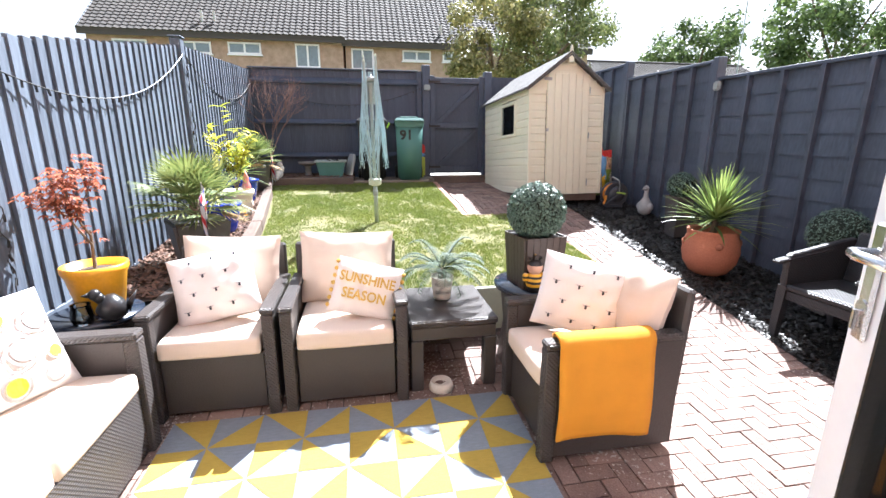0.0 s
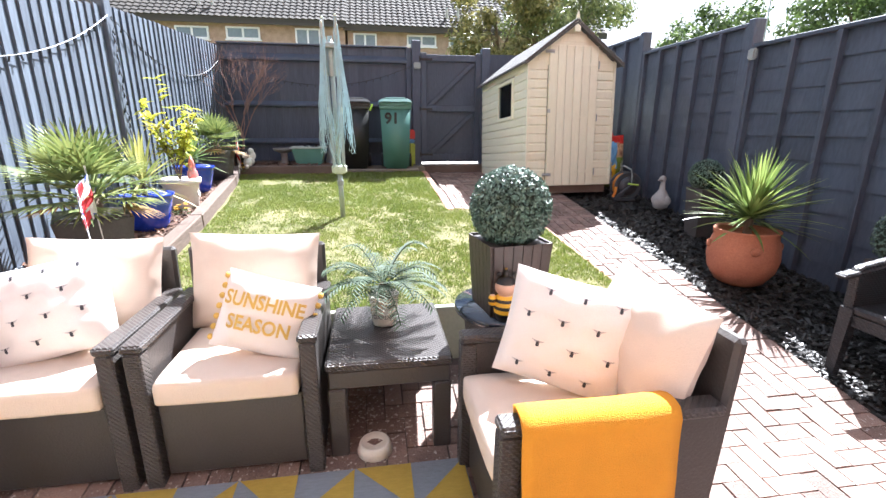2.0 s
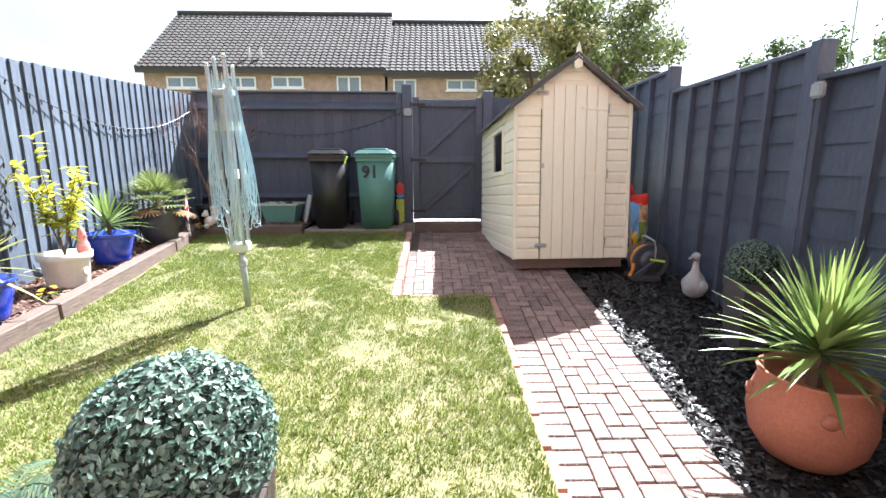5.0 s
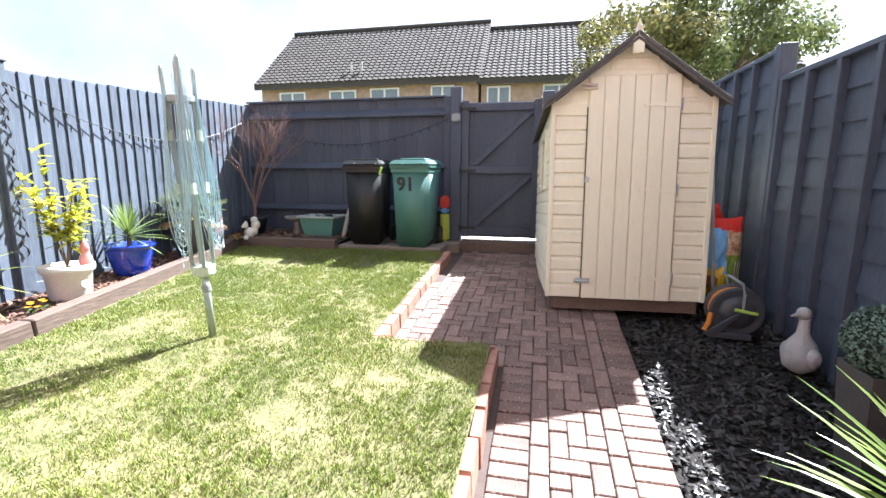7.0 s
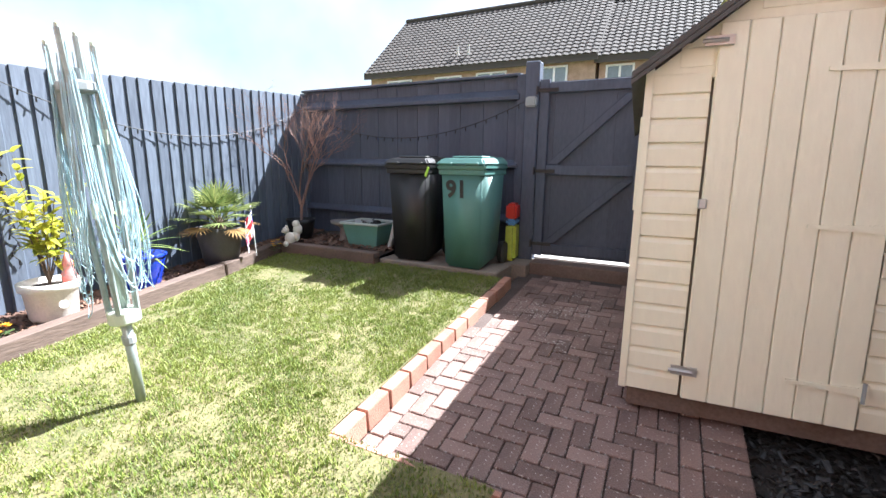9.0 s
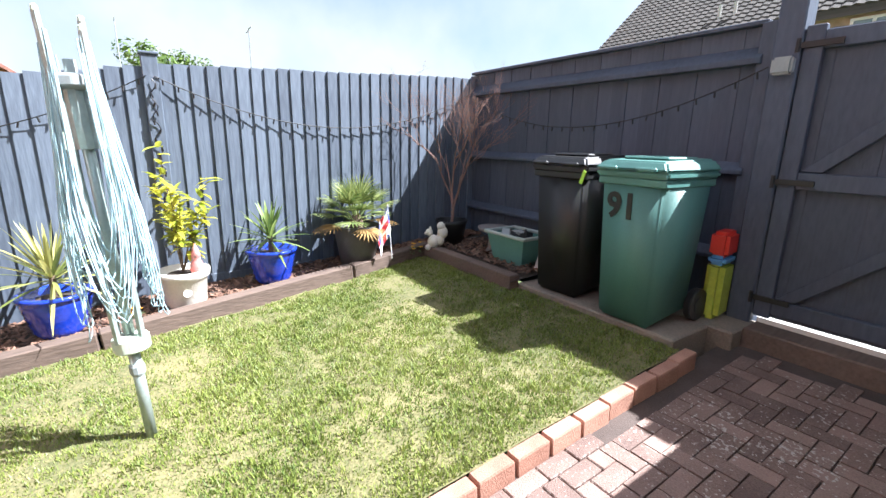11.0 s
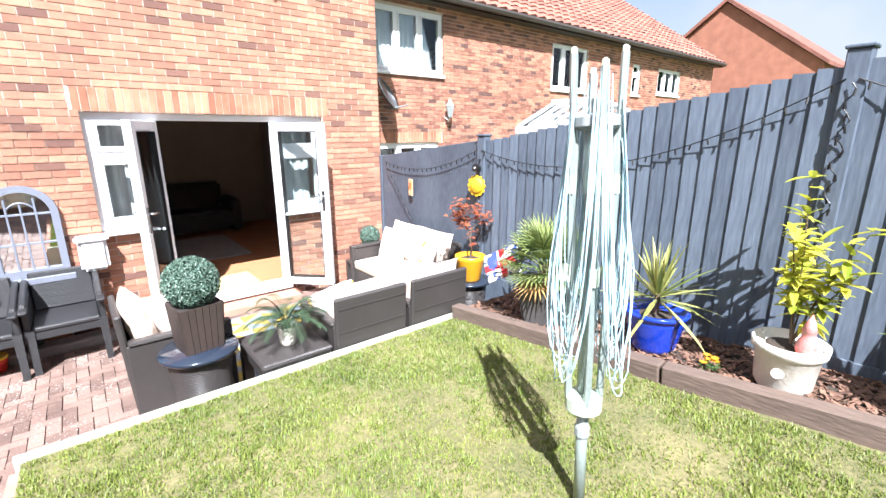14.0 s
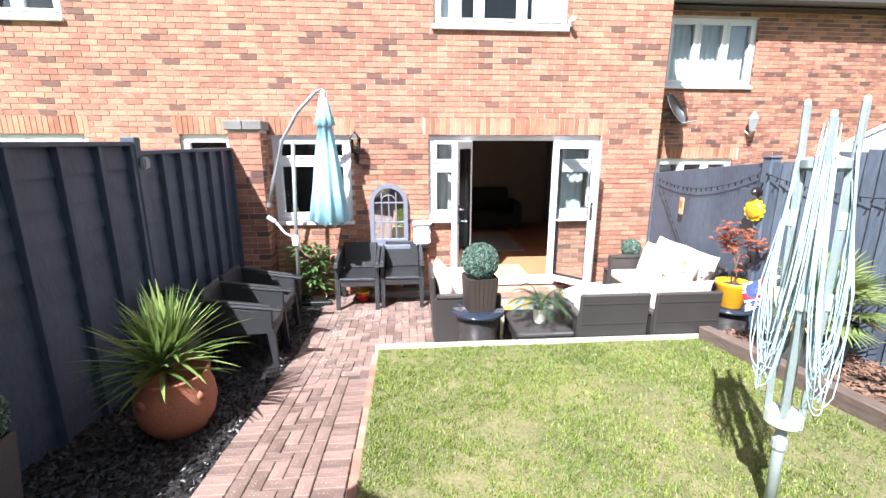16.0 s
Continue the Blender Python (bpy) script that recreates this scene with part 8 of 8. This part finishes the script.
part("glazing", Geo().add([(CX, CY, CZ), (CX + EX, EY, EZ), (CX - EX, EY, EZ)], [(0, 1, 2)]), glass(), cv)
part("rear_wall", Geo().prism([(CX - EX + 0.03, -0.3), (CX + EX - 0.03, -0.3), (CX + EX - 0.03, EZ - 0.02), (CX, CZ - 0.03), (CX - EX + 0.03, EZ - 0.02)], BY - 0.04, BY, "y"), M_UPVC, cv)
for x, y, z in ((-24, 5.0, 7.0), (-18, 9.5, 6.2), (19.5, 21, 11.5)):
    ae = thing("aerial", pose(x, y, 0), "thin roof aerial against the sky", "aerial", "distant aerials")
    part("mast", Geo().tube([(0, 0, 0), (0, 0, z)], 0.03, 5), M_GREYPAINT, ae)
    part("crossbar", Geo().tube([(-0.5, 0, z - 0.1), (0.4, 0, z)], 0.02, 5), M_GREYPAINT, ae)


# ---- trees ----
def tree(x, y, z, height, crown, seed, a, b, label, leaves=9000, size=0.16):
    t = thing("tree", pose(x, y, z), label, "tree", "trees beyond the fences")
    r2 = random.Random(seed)
    tr = Geo()
    ends = []
    tr.tube([(0, 0, 0), (0.05, 0.02, height * 0.25), (0.0, 0.06, height * 0.5)], height * 0.028, 8, None, height * 0.016)
    for k in range(9):
        az, el = k * 2.4 + r2.uniform(-0.3, 0.3), r2.uniform(0.3, 1.3)
        p = Vector((0, 0, height * r2.uniform(0.25, 0.5)))
        q = p + Vector((math.cos(az) * math.cos(el), math.sin(az) * math.cos(el), math.sin(el))) * crown * r2.uniform(0.7, 1.05)
        tr.tube([p, (p + q) / 2 + Vector((0, 0, 0.1)), q], height * 0.012, 6, None, height * 0.004)
        ends.append(q)
    part("trunk", tr, M_BARK, t)
    clumps = []
    for k in range(46):
        u, az = r2.uniform(-0.75, 1), r2.uniform(0, 6.283)
        rad = crown * r2.uniform(0.45, 1.0)
        q = math.sqrt(max(0.0, 1 - u * u))
        clumps.append((Vector((q * math.cos(az) * rad, q * math.sin(az) * rad, height * 0.62 + u * rad * height / (2.6 * crown))), crown * r2.uniform(0.16, 0.34)))
    g = Geo()
    for _ in range(leaves):
        c, r = r2.choice(clumps)
        d = Vector((r2.gauss(0, 1), r2.gauss(0, 1), r2.gauss(0, 1))).normalized() * r * r2.random() ** 0.4
        p = c + d
        nrm = (d.normalized() + Vector((r2.uniform(-0.8, 0.8), r2.uniform(-0.8, 0.8), r2.uniform(-0.2, 1)))).normalized()
        t1 = nrm.orthogonal().normalized()
        t1.rotate(Matrix.Rotation(r2.uniform(0, 6.28), 3, nrm))
        t2 = nrm.cross(t1)
        s = size * r2.uniform(0.5, 1.1)
        g.add([p - t1 * s, p + t2 * s * 0.5, p + t1 * s, p - t2 * s * 0.5], [(0, 1, 2, 3)])
    part("crown", g, leafmat("tree_leaf_%d" % seed, a, b, 0.5, 0.35), t)


tree(7.4, 16.2, 0.55, 7.0, 2.2, 61, (0.04, 0.07, 0.02), (0.22, 0.24, 0.09), "tall leafy tree behind the garden fence", 14000, 0.085)
tree(5.2, 15.4, 0.55, 6.0, 1.7, 65, (0.07, 0.09, 0.02), (0.34, 0.30, 0.12), "tall yellowing tree behind the garden fence", 10000, 0.08)
tree(36, 45, 0.6, 13.0, 5.5, 62, (0.03, 0.06, 0.02), (0.14, 0.19, 0.06), "distant leafy tree beyond the roofs", 7000, 0.3)
tree(52, 44, 0.6, 17.0, 8.0, 63, (0.03, 0.06, 0.02), (0.14, 0.19, 0.06), "distant leafy tree beyond the roofs", 9000, 0.35)
tree(-27, 7.0, 0.2, 6.4, 2.6, 64, (0.03, 0.07, 0.015), (0.16, 0.24, 0.05), "round green tree beyond the fence", 6000, 0.16)

# ---- block paving, 90 degree herringbone ----
U = 0.0833      # half a block's length
BLOCK = Geo().box(-U + 0.003, -U / 2 + 0.003, -0.04, U - 0.003, U / 2 - 0.003, 0.0).mesh("paving_block", M_PAVER, bevel=0.004)
paving = thing("paving", Matrix(), "clay block paving laid in herringbone, sunlit and stained", "paving", kind="structure")
rest, laid = Geo(), 0
LAWN_SIDE, BED_SIDE = 2.665, 3.415


def slope(y):
    return math.atan2(paving_z(y + 0.1) - paving_z(y - 0.1), 0.2)


def lay_block(x, y, along, lo=-9.0, hi=9.0):
    """One block, its length along y or across; cut at lo and hi in x."""
    global laid
    hx, hy = (U / 2, U) if along else (U, U / 2)
    a, b = max(x - hx, lo), min(x + hx, hi)
    if b - a < 0.02:
        return
    turn = Euler((slope(y) + rnd.uniform(-0.01, 0.01), rnd.uniform(-0.01, 0.01), rnd.uniform(-0.012, 0.012)))
    at = ((a + b) / 2 + rnd.uniform(-0.0015, 0.0015), y + rnd.uniform(-0.0015, 0.0015), paving_z(y) + rnd.uniform(-0.0025, 0.0025))
    m = Matrix.LocRotScale(at, turn, ((b - a) / (2 * hx), 1, 1)) @ pose(0, 0, 0, 0, 0, 90 if along else 0)
    if laid < 300 and 1.9 < x and 3.1 < y < 6.3:
        laid += 1
        LATE.append(("paving_block", BLOCK, paving, m))
    else:
        rest.box(-U + 0.003, -U / 2 + 0.003, -0.04, U - 0.003, U / 2 - 0.003, 0.0, m)


# borders: a row of headers and a row of stretchers along the bed, and along the lawn
for j in range(86):
    y = HY + 0.05 + (j + 0.5) * U
    if y < 7.66:
        lay_block(BED_SIDE - U, y, False)
        if j % 2:
            lay_block(BED_SIDE - 2.5 * U, y, True)
        if 2.95 < y < 5.06:
            lay_block(LAWN_SIDE + U, y, False)
            if j % 2:
                lay_block(LAWN_SIDE + 2.5 * U, y, True)
# herringbone between them
for i in range(-16, 44):
    for j in range(3, 94):
        k = (i - j) % 4
        if k not in (0, 2):
            continue
        x, y = (i + (1 if k == 0 else 0.5)) * U, (j + (0.5 if k == 0 else 0)) * U
        hi = BED_SIDE - 3 * U
        if y < 2.9 - U / 2:
            lo = -1.0
            if y < HY + 0.05 or (JL - 0.08 < x < JR + 0.08 and y < HY + 0.36):
                continue
        elif y < 5.07:
            lo = LAWN_SIDE + 3 * U
        else:
            lo = 2.0
            if y > 7.62:
                continue
        if lo - U < x < hi + U:
            lay_block(x, y, k == 2, lo, hi)
ro = part("paving_rest", rest, M_PAVER, paving)
ro["kind"] = "stuff"
for j in range(15):
    lay_block(1.956, 5.05 + (2 * j + 1) * U, True)

# ---- pieces laid last ----
for name, me, owner, m in LATE:
    piece(name, me, owner, m)

# ---- from the plan's units to metres ----
for ob in list(scene.objects):
    if ob.parent is None and ob.type in {"MESH", "EMPTY"}:
        ob.matrix_basis = Matrix.Scale(SIZE, 4) @ ob.matrix_basis
